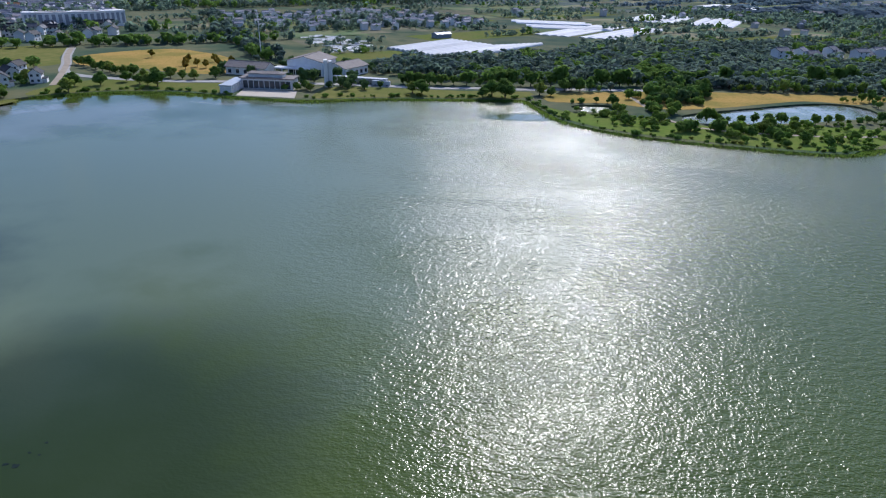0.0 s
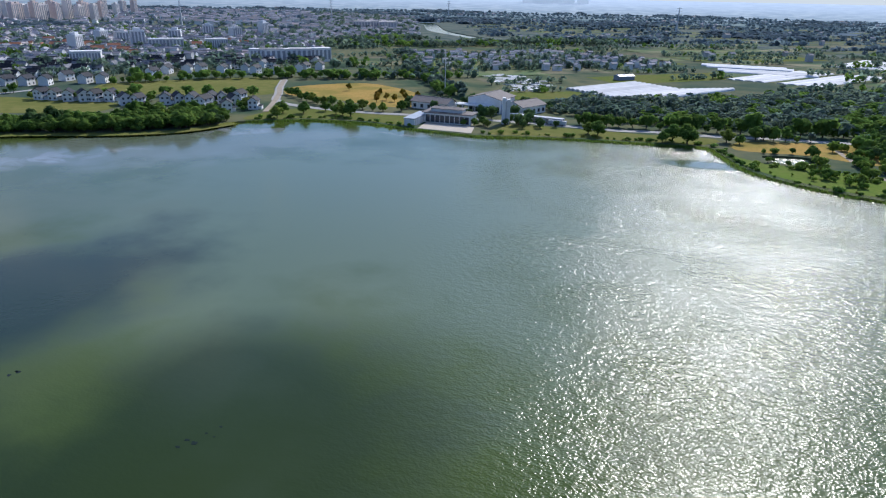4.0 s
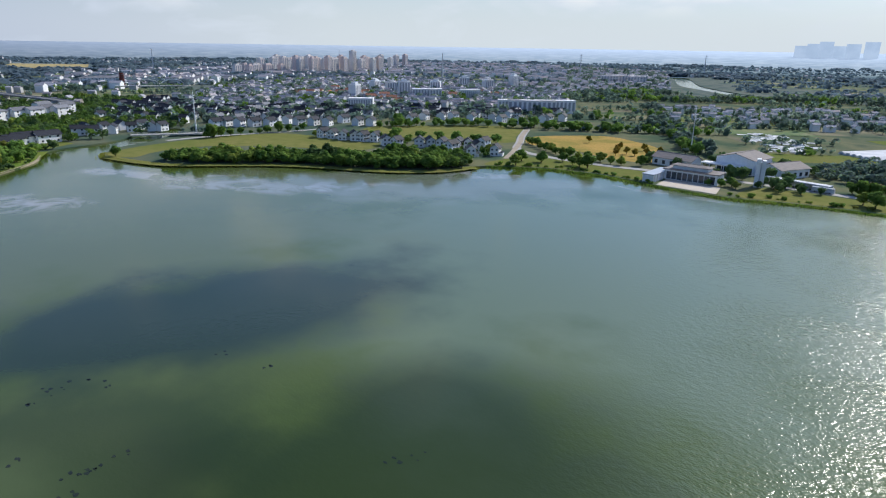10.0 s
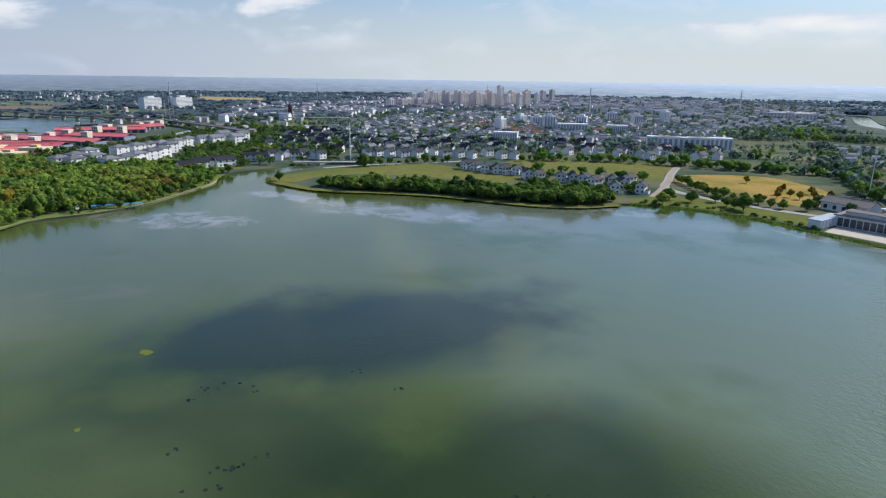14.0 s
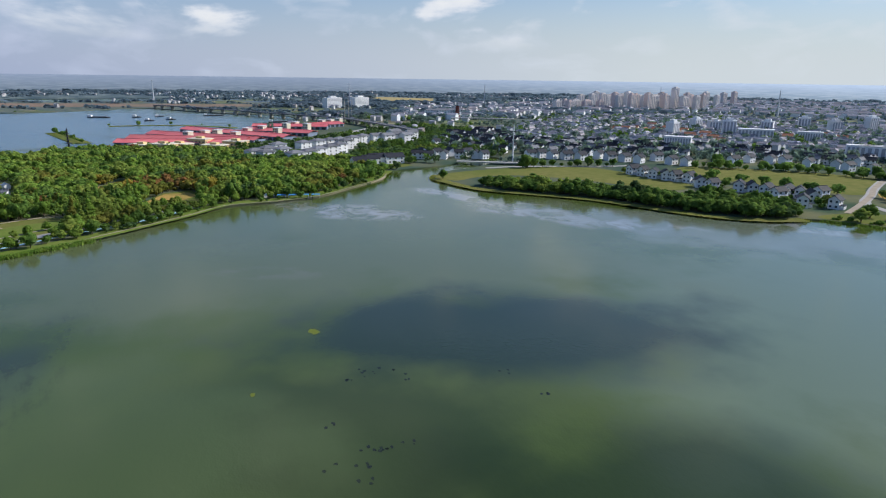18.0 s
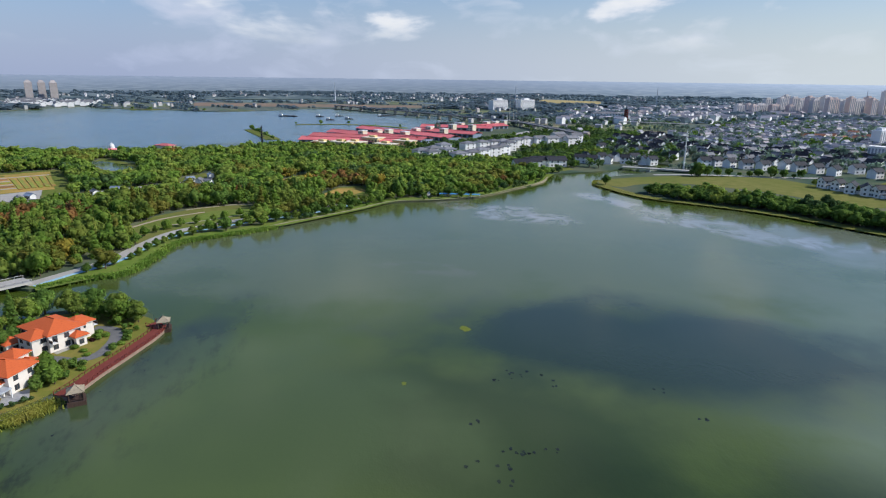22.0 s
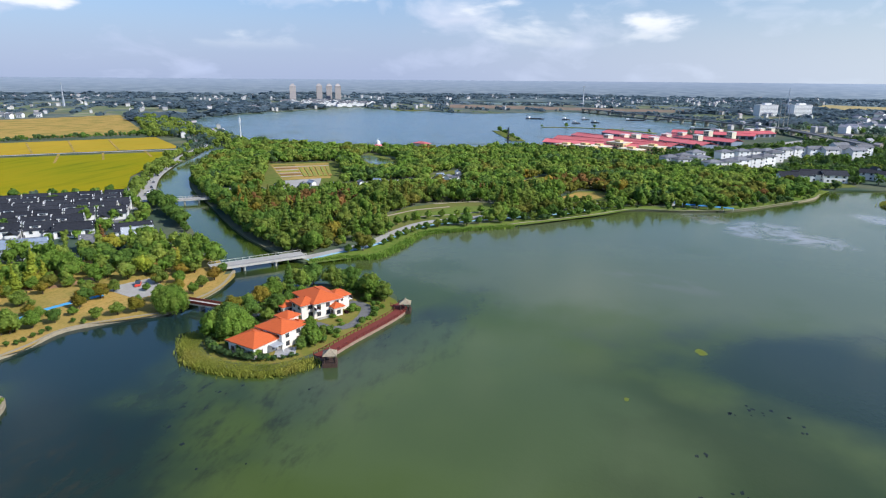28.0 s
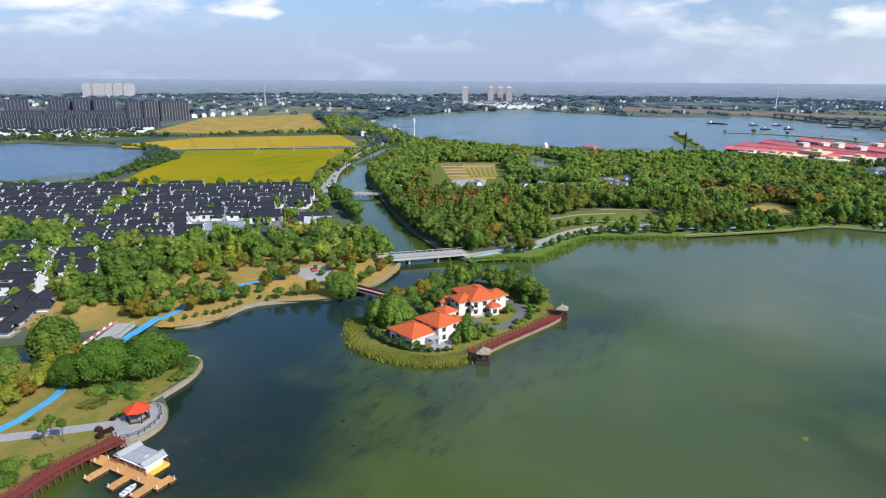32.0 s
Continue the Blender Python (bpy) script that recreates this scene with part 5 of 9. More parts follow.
for i, (x, y) in enumerate([(-131.8, -170.4), (-135.3, -168.2), (-138.5, -166.7), (-141.8, -165.2), (-143.4, -163.2), (-145.5, -162.7), (-149.2, -163.0), (-152.0, -162.6), (-154.7, -162.5), (-162.6, -160.6), (-162.7, -156.5)]):
    tree(x, y, 1.0, "dark0", "small clipped dark green tree on the shore lawn", "tree", "shore lawn trees", tall=1.0)
for i, (x, y) in enumerate([(-167.0, -155.0), (-172.0, -151.1), (-175.8, -146.9), (-179.6, -137.1), (-179.6, -134.5), (-148.4, -174.1), (-151.8, -172.7), (-161.0, -166.0), (-137.9, -179.1), (-133.6, -182.4), (-174.5, -168.8), (-179.9, -170.8), (-197.3, -139.0), (-205.1, -140.2), (-214.0, -140.4), (-224.4, -142.7), (-207.7, -152.0), (-221.2, -154.0), (-204.9, -160.4)]):
    big = i in (3, 4)
    tree(x, y, 5.0 if big else 2.3 + 0.4 * (i % 3), ("fresh1", "round1", "gold0", "dark2")[i % 4] if not big else "willow0", "round-crowned green tree on the shore lawn" if not big else "drooping willow on the stone bank", "tree", "" if big else "shore trees")

for x, y, r, k in ((-150, -172.5, 4.2, "fresh0"), (-151, -178.5, 3.8, "round1"), (-155.5, -169.5, 3.2, "fresh2"), (-129.5, -182.5, 3.0, "gold0"), (-133, -179.5, 2.8, "round2"), (-129, -187, 3.2, "gold1")):
    tree(x, y, r, k, "spreading tree beside the blue cycle path", "tree", "path side trees")
park_rng = np.random.default_rng(28)
more = scatter([(-236, -160), (-214, -146), (-186, -146), (-160, -170), (-138, -172), (-126, -184), (-116, -204), (-122, -226), (-170, -226), (-222, -206), (-250, -186)], 8.5, rng=park_rng, chance=.62)
for i, (x, y) in enumerate(more):
    tree(x, y, 1.8 + 0.5 * (i % 4), ("fresh0", "gold1", "round0", "dark1", "round2", "gold0", "fresh2")[i % 7], "small park tree on the dry lawn", "tree", "lawn trees", tall=0.95)

# a wood between the shore lawn and the houses
VILLAGE_WOOD = [(-121.5, -213.9), (-126.7, -239.6), (-132.5, -272.8), (-139.0, -260.8), (-159.5, -239.8), (-175.4, -242.7), (-199.9, -242.4), (-229.5, -235.2), (-261.5, -198.0), (-255.8, -159.2), (-239.2, -146.4), (-219.8, -154.6), (-202.6, -178.6), (-185.8, -191.9), (-168.8, -206.4), (-146.7, -189.7), (-133.7, -191.4)]
VILLAGE_SPOTS = [(-154, -298), (-149, -277), (-160, -263), (-136, -258), (-148, -243), (-126, -247)]
VILLAGE_MIX = ((LEAF_PINE, 0.10), (LEAF_DARK, 0.26), (LEAF_BRIGHT, 0.26), (LEAF, 0.18), (LIME, 0.13), (LEAF_OLIVE, 0.04), (LEAF_RUST, 0.03))
village_places = scatter(VILLAGE_WOOD, 6.0)
for x, y in VILLAGE_SPOTS:
    village_places = village_places[np.hypot(village_places[:, 0] - x - 3, village_places[:, 1] - y - 4) > 10.5]
wood("village_wood", village_places, 3.2, VILLAGE_MIX, "mixed green trees between houses and shore park", leaves=340, leaf=0.112, kinds=("canopy", "round", "canopy", "cone"), seed=21, tall=1.0)
bank_spots = np.array(curve_through([(-243.6, -146.6), (-274.6, -174.3), (-316, -212.7), (-352, -246.1)], 5.5) + curve_through([(-247.2, -157.0), (-278.7, -186.0), (-320, -223.7), (-355, -262.8)], 5.5) + curve_through([(-249.0, -164.7), (-280.6, -196.6), (-315, -231.5), (-351, -269.7)], 6))
bank_spots = bank_spots[is_land(bank_spots[:, 0], bank_spots[:, 1])]
bank_spots = bank_spots[~near_line(bank_spots, [(-397, -300), (-351, -255), (-273, -186), (-240, -156)], 3)]
wood("canal_bank_trees", np.array(curve_through([(-262, -131), (-299, -172), (-369, -236), (-424, -283), (-480, -316), (-560, -350)], 4.6)) + WOOD_RNG.uniform(-1.2, 1.2, (1, 2)), 3.5, ((LEAF, .4), (LEAF_DARK, .35), (LEAF_BRIGHT, .25)), "green trees leaning over the canal bank", leaves=210, leaf=0.14, kinds=("canopy", "round"), seed=23)
wood("canal_trees", bank_spots, 4.0, LEAF_DARK,
     "dense dark trees lining the canal bank", leaves=240, leaf=0.16, seed=22)

# ---- villa island ----
tagged(part("island_lawn", sheet(curve_through([(-155, -107), (-149, -100), (-148, -90), (-150, -81), (-158, -74), (-170, -69), (-196, -61), (-210, -64), (-218, -84), (-214, -100), (-200, -108), (-180, -113), (-163, -112)], 3, True), LAND + 0.06), LAWN),
       "dry garden lawn of the villa island", "lawn", kind="structure")
tagged(part("island_drive", strip(curve_through([(-184, -112), (-182, -100), (-181, -90), (-180, -81), (-178, -75.5), (-182, -70.5), (-192, -69.5), (-200.5, -72), (-203, -79)], 2), 3.6, LAND + 0.12, 0.08), ASPHALT), "grey curved drive through the villa gardens", "drive", kind="structure")
tagged(part("villa_forecourt", sheet([(-152.5, -83.5), (-157, -78.5), (-162, -80.5), (-158.5, -85.5)], LAND + 0.13, 0.08), GREYPAVE), "grey paved forecourt of the villa", "forecourt", kind="structure")
tagged(part("garden_paving", sheet([(-186.5, -85.5), (-183.5, -82.5), (-188.5, -78.5), (-191, -81.5)], LAND + 0.13, 0.08), PAVING), "pale paved villa entrance path", "path", kind="structure")


VILLAWALL = material("cream villa render", [(0.66, 0.61, 0.55), (0.75, 0.70, 0.64)], scale=0.6, rough=0.85, big=0.3, big_tone=(0.58, 0.52, 0.45))


def block(parent, name, cx, cy, L, W, h, rise, deg, roof=REDTILE, wall=VILLAWALL, storeys=2, over=0.7, hip=True, nx=3, z=0.0, sides=(0, 180, 90, 270)):
    """A wing of a villa: walls, roof and windows on each side."""
    m = pose(cx, cy, z, 0, 0, deg)
    w = part(name, shared(("wing", L, W, h), lambda: box_geo(-L / 2, -W / 2, -0.4, L / 2, W / 2, h), wall), None, parent, at=m)
    part("roof", shared(("roof", L, W, h, rise, hip), lambda: (hip_roof if hip else gable_roof)(L, W, h, rise, over), roof), None, w)
    if hip:
        part("eave_board", shared(("eave", L, W, h), lambda: box_geo(-L / 2 - over + .05, -W / 2 - over + .05, h - 0.14, L / 2 + over - .05, W / 2 + over - .05, h - 0.003), WHITEPAINT), None, w)
    for f in sides:
        span, off = (L, W / 2) if f in (0, 180) else (W, L / 2)
        n = max(1, int(span / 3.4))
        for s in range(storeys):
            for i in range(n):
                u = span * ((i + 0.5) / n - 0.5)
                x, y = {0: (u, -off), 180: (u, off), 90: (off, u), 270: (-off, u)}[f]
                window_at(w, x, y, 0.8 + 2.6 * s, 1.3, 1.35, f)
    return w


villa = thing("villa", turned(-160.5, -90.5, LAND, 0), "white villa with orange tiled hip roofs on the island", "villa", "island villas")
D = 70
block(villa, "low_wing", 3.4, -1.2, 11.0, 10.0, 3.6, 2.5, D, storeys=1)
block(villa, "main_wing", -4.2, 3.6, 10.5, 9.0, 5.2, 2.4, D)
block(villa, "tower", -10.5, 3.0, 5.0, 4.6, 6.2, 1.5, D)
block(villa, "side_wing", -9.5, 6.8, 6.0, 4.5, 4.0, 1.4, D, storeys=1)
porch = part("porch", box_geo(-1.4, -1.8, 2.5, 1.4, 1.8, 2.8), SHEETROOF, villa, "small pale porch roof", at=pose(4.0, 6.2, 0, 0, 0, D))
for x in (-1.2, 1.2):
    part("post", box_geo(x - .12, 1.45, -.1, x + .12, 1.7, 2.5), WHITEPAINT, porch)
villa2 = thing("villa", turned(-193.5, -87.0, LAND, 0), "white two-storey villa with orange tiled roof and balconies", "villa", "island villas")
D2 = -38 + 90
block(villa2, "main_wing", 0.6, 0.2, 14.5, 10.5, 5.4, 2.7, D2)
block(villa2, "front_wing", -3.2, 5.8, 6.2, 6.4, 5.1, 1.8, D2)
block(villa2, "side_wing", 6.5, -1.8, 7.0, 6.5, 5.1, 1.8, D2)
block(villa2, "garage", 5.2, -9.5, 5.0, 5.0, 3.0, 1.3, D2, storeys=1)
block(villa2, "porch", 3.2, 8.0, 3.8, 3.2, 3.2, 1.3, D2, storeys=1)
for x, y in ((8.4, 3.0), (-5.4, 9.2)):
    bal = part("balcony", box_geo(-1.8, -.8, 3.1, 1.8, .8, 3.3), WHITEPAINT, villa2, at=pose(x, y, 0, 0, 0, D2))
    part("balustrade", Geo().box(-1.8, -.8, 3.3, 1.8, -.7, 4.2).box(-1.8, .7, 3.3, 1.8, .8, 4.2), DARKWOOD, bal, "dark timber balustrade")

ring_walk = curve_through([(-156.6, -71.2), (-161.5, -69.2), (-170, -66.8), (-182, -62.8), (-193, -59.4), (-200.5, -58.4), (-204, -62)], 1.8)
QUAYBRICK = material("brown quay brick", [(0.20, 0.14, 0.11), (0.30, 0.22, 0.17)], scale=1.5, rough=0.9, bump=0.4)
deckwalk = thing("island_boardwalk", Matrix(), "dark red timber boardwalk on the island edge", "boardwalk")
part("deck", strip(ring_walk, 4.0, LAND + 0.3, 0.2), WOODRED, deckwalk)
part("quay", strip(ring_walk, 3.6, LAND + 0.1, 2.2), QUAYBRICK, deckwalk, "brown brick quay under the boardwalk")
for s in (-1.9, 1.9):
    part("handrail", strip(ring_walk, 0.12, LAND + 1.3, 0.1, s), WOODRED, deckwalk)
    for i, (x, y) in enumerate(ring_walk):
        ax, ay = ring_walk[max(i - 1, 0)]
        bx, by = ring_walk[min(i + 1, len(ring_walk) - 1)]
        d = math.hypot(bx - ax, by - ay)
        part("post", shared("walk post", lambda: box_geo(-.08, -.08, 0, .08, .08, 1.05), WOODRED), None, deckwalk, at=turned(x - (by - ay) / d * s, y + (bx - ax) / d * s, LAND + 0.28))
for x, y, a in ((-154.6, -66.6, 20), (-200.5, -57.0, 10)):
    pavilion(x, y, a + 45, STONE, 2.9, 4, "small dark timber water pavilion with grey tiled roof", z=0.7, eave=2.4, peak=1.5, plinth=0.5)
ISLE_TREES = [(-163.2, -103, 4.6, "willow0"), (-162, -109, 4.0, "fresh0"), (-168.5, -106, 4.4, "dark0"), (-176, -110, 4.0, "gold0"), (-181, -106, 3.4, "dark1"), (-214, -105, 3.6, "round1"), (-217, -99, 4.2, "dark2"), (-218.5, -92, 4.0, "round2"),
              (-217.5, -84, 4.0, "dark0"), (-214, -76, 3.6, "round0"), (-208.5, -72.5, 4.2, "fresh1"), (-206.5, -66.5, 3.2, "round1"), (-199, -107, 3.8, "fresh2"), (-192, -108.5, 3.4, "gold1"), (-207, -104.5, 3.6, "cone0"), (-187, -100, 3.2, "dark1"), (-191, -97.5, 2.8, "dark0"),
              (-172, -92, 2.2, "gold0"), (-175, -88, 2.4, "gold1"), (-170.5, -86, 2.6, "round0"), (-168, -79, 2.8, "palm0"), (-166, -76.4, 2.2, "palm0"), (-163.8, -75.2, 2.0, "palm0"), (-172.5, -80.5, 2.4, "fresh0"), (-154, -93.5, 2.0, "dark2"), (-152, -88.5, 1.6, "fresh2")]
ISLE_TREES += [(-212, -101, 3.4, "fresh0"), (-216, -88, 3.6, "round0"), (-211, -80.5, 3.2, "fresh2"), (-204, -108, 3.2, "round2"), (-196, -109, 3.0, "dark2"), (-186, -110, 2.8, "fresh1"), (-172, -110, 3.6, "round0"), (-166, -100, 3.8, "fresh2"), (-178, -98, 2.4, "round1"), (-176, -82.5, 1.8, "fresh0"), (-171, -76, 1.7, "round2"), (-163, -79.5, 1.5, "dark1"), (-210, -68.5, 3.0, "round1")]
for x, y, r, k in ISLE_TREES:
    tree(x, y, r * 1.08, k, "leafy garden tree beside the island villas", "tree", "island trees", tall=1.1)
for x, y, r, k in ((-187.3, -79, 1.7, "bush1"), (-198.4, -76, 1.7, "bush0"), (-195.7, -73, 1.6, "bush1"), (-197, -66.8, 1.8, "bush0"), (-186, -68, 1.9, "bush0"), (-188.5, -66.5, 1.6, "bush1"), (-176, -73, 1.5, "bush1"), (-192, -66, 1.6, "bush0"), (-181, -67.6, 1.4, "bush0"), (-172, -71.5, 1.5, "bush1"), (-164.5, -84, 1.3, "plum0"),
                   (-156, -96.5, 1.6, "bush0"), (-152.6, -84.4, 1.2, "bush1"), (-184.5, -75.5, 1.4, "bush1"), (-192.5, -76, 1.2, "plum0"), (-181.5, -73.5, 1.3, "bush1")):
    tree(x, y, r, k, "rounded garden shrub in the villa garden", "shrub", "villa garden shrubs", "shrub")


def reeds(name, line, width, height, count, label, mat=HEDGE, seed=7):
    """Reeds and water plants as one body of many upright leaf blades."""
    rng = np.random.default_rng(seed)
    line = np.array(line)
    seg = rng.integers(0, len(line) - 1, count)
    t = rng.uniform(size=(count, 1))
    p = line[seg] * (1 - t) + line[seg + 1] * t + rng.normal(scale=width / 2.2, size=(count, 2))
    a = rng.uniform(0, 2 * math.pi, count)
    h = height * rng.uniform(0.3, 0.85, count) - 0.4
    s = height * rng.uniform(0.14, 0.40, count)
    dx, dy = np.cos(a) * s, np.sin(a) * s
    lean = rng.normal(scale=0.8, size=(count, 2)) * (h[:, None] + 0.3)
    z0 = np.full(count, 0.0)
    v = np.stack([np.stack([p[:, 0] - dx, p[:, 1] - dy, z0], 1), np.stack([p[:, 0] + dx, p[:, 1] + dy, z0], 1),
                  np.stack([p[:, 0] + dx * .6 + lean[:, 0], p[:, 1] + dy * .6 + lean[:, 1], LAND + h], 1), np.stack([p[:, 0] - dx * .6 + lean[:, 0], p[:, 1] - dy * .6 + lean[:, 1], LAND + h], 1)], 1).reshape(-1, 3)
    return tagged(part(name, mesh_from(name, v, np.arange(count * 4).reshape(-1, 4), mat), None), label, "reeds", kind="stuff")


reeds("island_reeds", curve_through([(-163, -115.5), (-153.5, -110), (-147, -102.5), (-145.3, -92), (-147.3, -81), (-153.5, -73.5)], 2), 3.6, 0.72, 26000, "thick yellow-green reeds fringing the island")

wood("island_hedge", np.array(curve_through([(-165, -111.5), (-157, -107), (-151.8, -100), (-150, -91), (-151.5, -82.5), (-156, -77.5)], 1.7)), 1.15, ((LEAF_PINE, .6), (LEAF_DARK, .4)), "low dark hedge inside the island reeds", leaves=150, leaf=0.17, seed=24, category="hedge", tall=0.8)
garden_spots = scatter([(-155, -106), (-150, -96), (-151, -84), (-158, -76), (-170, -71), (-196, -63.5), (-209, -66), (-215, -84), (-212, -100), (-198, -106), (-180, -111), (-163, -110)], 3.6, [[(-176, -99), (-150, -99), (-150, -80), (-176, -80)], [(-205, -99), (-180, -99), (-180, -76), (-205, -76)]], chance=.85)
garden_spots = garden_spots[~near_line(garden_spots, [(-184, -112), (-182, -100), (-181, -90), (-180, -81), (-178, -75.5), (-182, -70.5), (-192, -69.5), (-200.5, -72), (-203, -79)], 2.6)]
wood("garden_plants", garden_spots, 1.25, ((LEAF_DARK, .35), (LEAF_BRIGHT, .3), (LEAF_GOLD, .2), (LEAF_RUST, .15)), "mixed low garden shrubs round the villas", leaves=140, leaf=0.18, seed=25, category="shrubs", tall=0.9)

foot = thing("footbridge", Matrix(), "short brown footbridge from shore to island", "bridge")
fa, fb = Vector((-186.5, -134.5, 2.6)), Vector((-183.5, -112.5, 2.6))
part("deck", Geo().beam(fa, fb, 3.4, 0.5), CONCRETE, foot)
side = (fb - fa).cross(Vector((0, 0, 1))).normalized()
for s in (-1.6, 1.6):
    part("parapet", Geo().beam(fa + side * s + Vector((0, 0, .9)), fb + side * s + Vector((0, 0, .9)), .2, .9), WOODRED, foot)
for t in (0.3, 0.7):
    c = fa.lerp(fb, t)
    part("pier", box_geo(c.x - 1.3, c.y - .4, -1.5, c.x + 1.3, c.y + .4, 2.1), CONCRETE, foot)


def road_bridge(name, a, b, width, label, spans=3, z=3.2, path=True):
    ob = thing(name, Matrix(), label, "bridge")
    a, b = Vector((*a, z)), Vector((*b, z))
    side = (b - a).cross(Vector((0, 0, 1))).normalized()
    part("deck", Geo().beam(a, b, width, 0.9), CONCRETE, ob)
    up = Vector((0, 0, 0.06))
    part("carriageway", Geo().beam(a + up, b + up, width - 2.0, 0.05), PAVING, ob)
    for s in (-1, 1):
        o = side * s * (width / 2 - 0.2)
        p = part("parapet", Geo().beam(a + o + Vector((0, 0, 1.0)), b + o + Vector((0, 0, 1.0)), .2, 0.14), CONCRETE, ob)
        n = 14
        for i in range(n + 1):
            c = (a + o).lerp(b + o, i / n)
            part("baluster", shared("baluster", lambda: box_geo(-.08, -.08, 0, .08, .08, 0.9), CONCRETE), None, p, at=Matrix.Translation(c))
    if path:
        o = side * (width / 2 + 1.0) + Vector((0, 0, -0.35))
        part("cycle_deck", Geo().beam(a + o, b + o, 1.6, 0.3), PALEBLUE, ob, "blue cycle deck beside the carriageway")
    for i in range(1, spans):
        c = a.lerp(b, i / spans)
        for s in (-.3, .3):
            q = c + side * width * s
            part("pier", Geo().tube(q.x, q.y, -1.5, z - 0.85, 0.5, 0.5, 8), CONCRETE, ob)
        part("pier_cap", Geo().beam(c - side * width * .45 + Vector((0, 0, -.85)), c + side * width * .45 + Vector((0, 0, -.85)), 1.0, .5), CONCRETE, ob)
    return ob


road_bridge("road_bridge", (-224, -148.5), (-252.5, -119.5), 8.0, "white concrete road bridge over the canal mouth", path=False)
road_bridge("canal_bridge", (-352, -258), (-366, -236), 7.0, "pale concrete bridge further up the canal", path=False)
inlet_br = road_bridge("inlet_bridge", (-104.5, -170.5), (-121, -179), 6.0, "pale road bridge with red and white barrier over the inlet", spans=2, z=2.6, path=False)
for k in range(10):
    b0, b1 = Vector((-103, -173.8, 3.7)).lerp(Vector((-119.4, -182.3, 3.7)), k / 10), Vector((-103, -173.8, 3.7)).lerp(Vector((-119.4, -182.3, 3.7)), (k + .96) / 10)
    part("barrier", Geo().beam(b0, b1, .35, .8), (WHITEPAINT, REDPAINT)[k % 2], inlet_br, ("white length of the safety barrier", "red length of the safety barrier")[k % 2])
tagged(part("cycle_bridge", Geo().beam((-104, -165.5, 2.6), (-130, -174.5, 2.6), 2.6, .4), BLUEPATH), "narrow blue cycle bridge over the inlet", "bridge")
lake_road = curve_through([(-252, -120), (-262, -113), (-284, -100), (-316, -92), (-336, -84), (-352, -66), (-372, -40), (-390, -12), (-420, 14)], 4)
tagged(part("lake_road", strip(lake_road, 6.0, LAND + 0.1, 0.1), PAVING), "pale concrete lakeside road", "road", kind="structure")
tagged(part("lake_cycle_path", strip(curve_through([(-250, -116.5), (-262, -109.5), (-283, -95.5), (-312, -88), (-331, -79), (-347, -59), (-364, -34), (-381, -8), (-396, 6)], 4), 2.0, LAND + 0.13, 0.1), PALEBLUE), "light blue cycle path along the lake", "path", kind="structure")
tagged(part("shore_grass", strip(curve_through([(-248, -116), (-258, -104), (-270, -90), (-300, -84), (-318, -76), (-330, -58), (-346, -34), (-368, -8), (-388, 14), (-410, 36), (-413, 66), (-423, 96), (-448, 126), (-478, 157), (-518, 182)], 4), 12, LAND + 0.06, 0, 2.0), FRESHGRASS), "green grassy verge along the lake", "verge", kind="structure")
reeds("shore_reeds", curve_through([(-249, -114.5), (-258, -103), (-263, -90.5), (-274, -85), (-312, -78.5), (-325, -62), (-341, -35)], 3), 2.6, 1.3, 6000, "green reeds and grass along the lake shore", LEAF_BRIGHT, 9)

# ---- courtyard estate of dark-roofed houses ----
def stepped_gable(W, h, rise):
    """A white gable wall that stands proud of the roof in steps."""
    g = Geo()
    for k, (w, z) in enumerate(((W, h + 0.3), (W * 0.62, h + rise * 0.5 + 0.35), (W * 0.28, h + rise + 0.45))):
        g.box(-0.16, -w / 2, 0 if k == 0 else h - 0.5, 0.16, w / 2, z)
    return g


EST_RNG = random.Random(8)


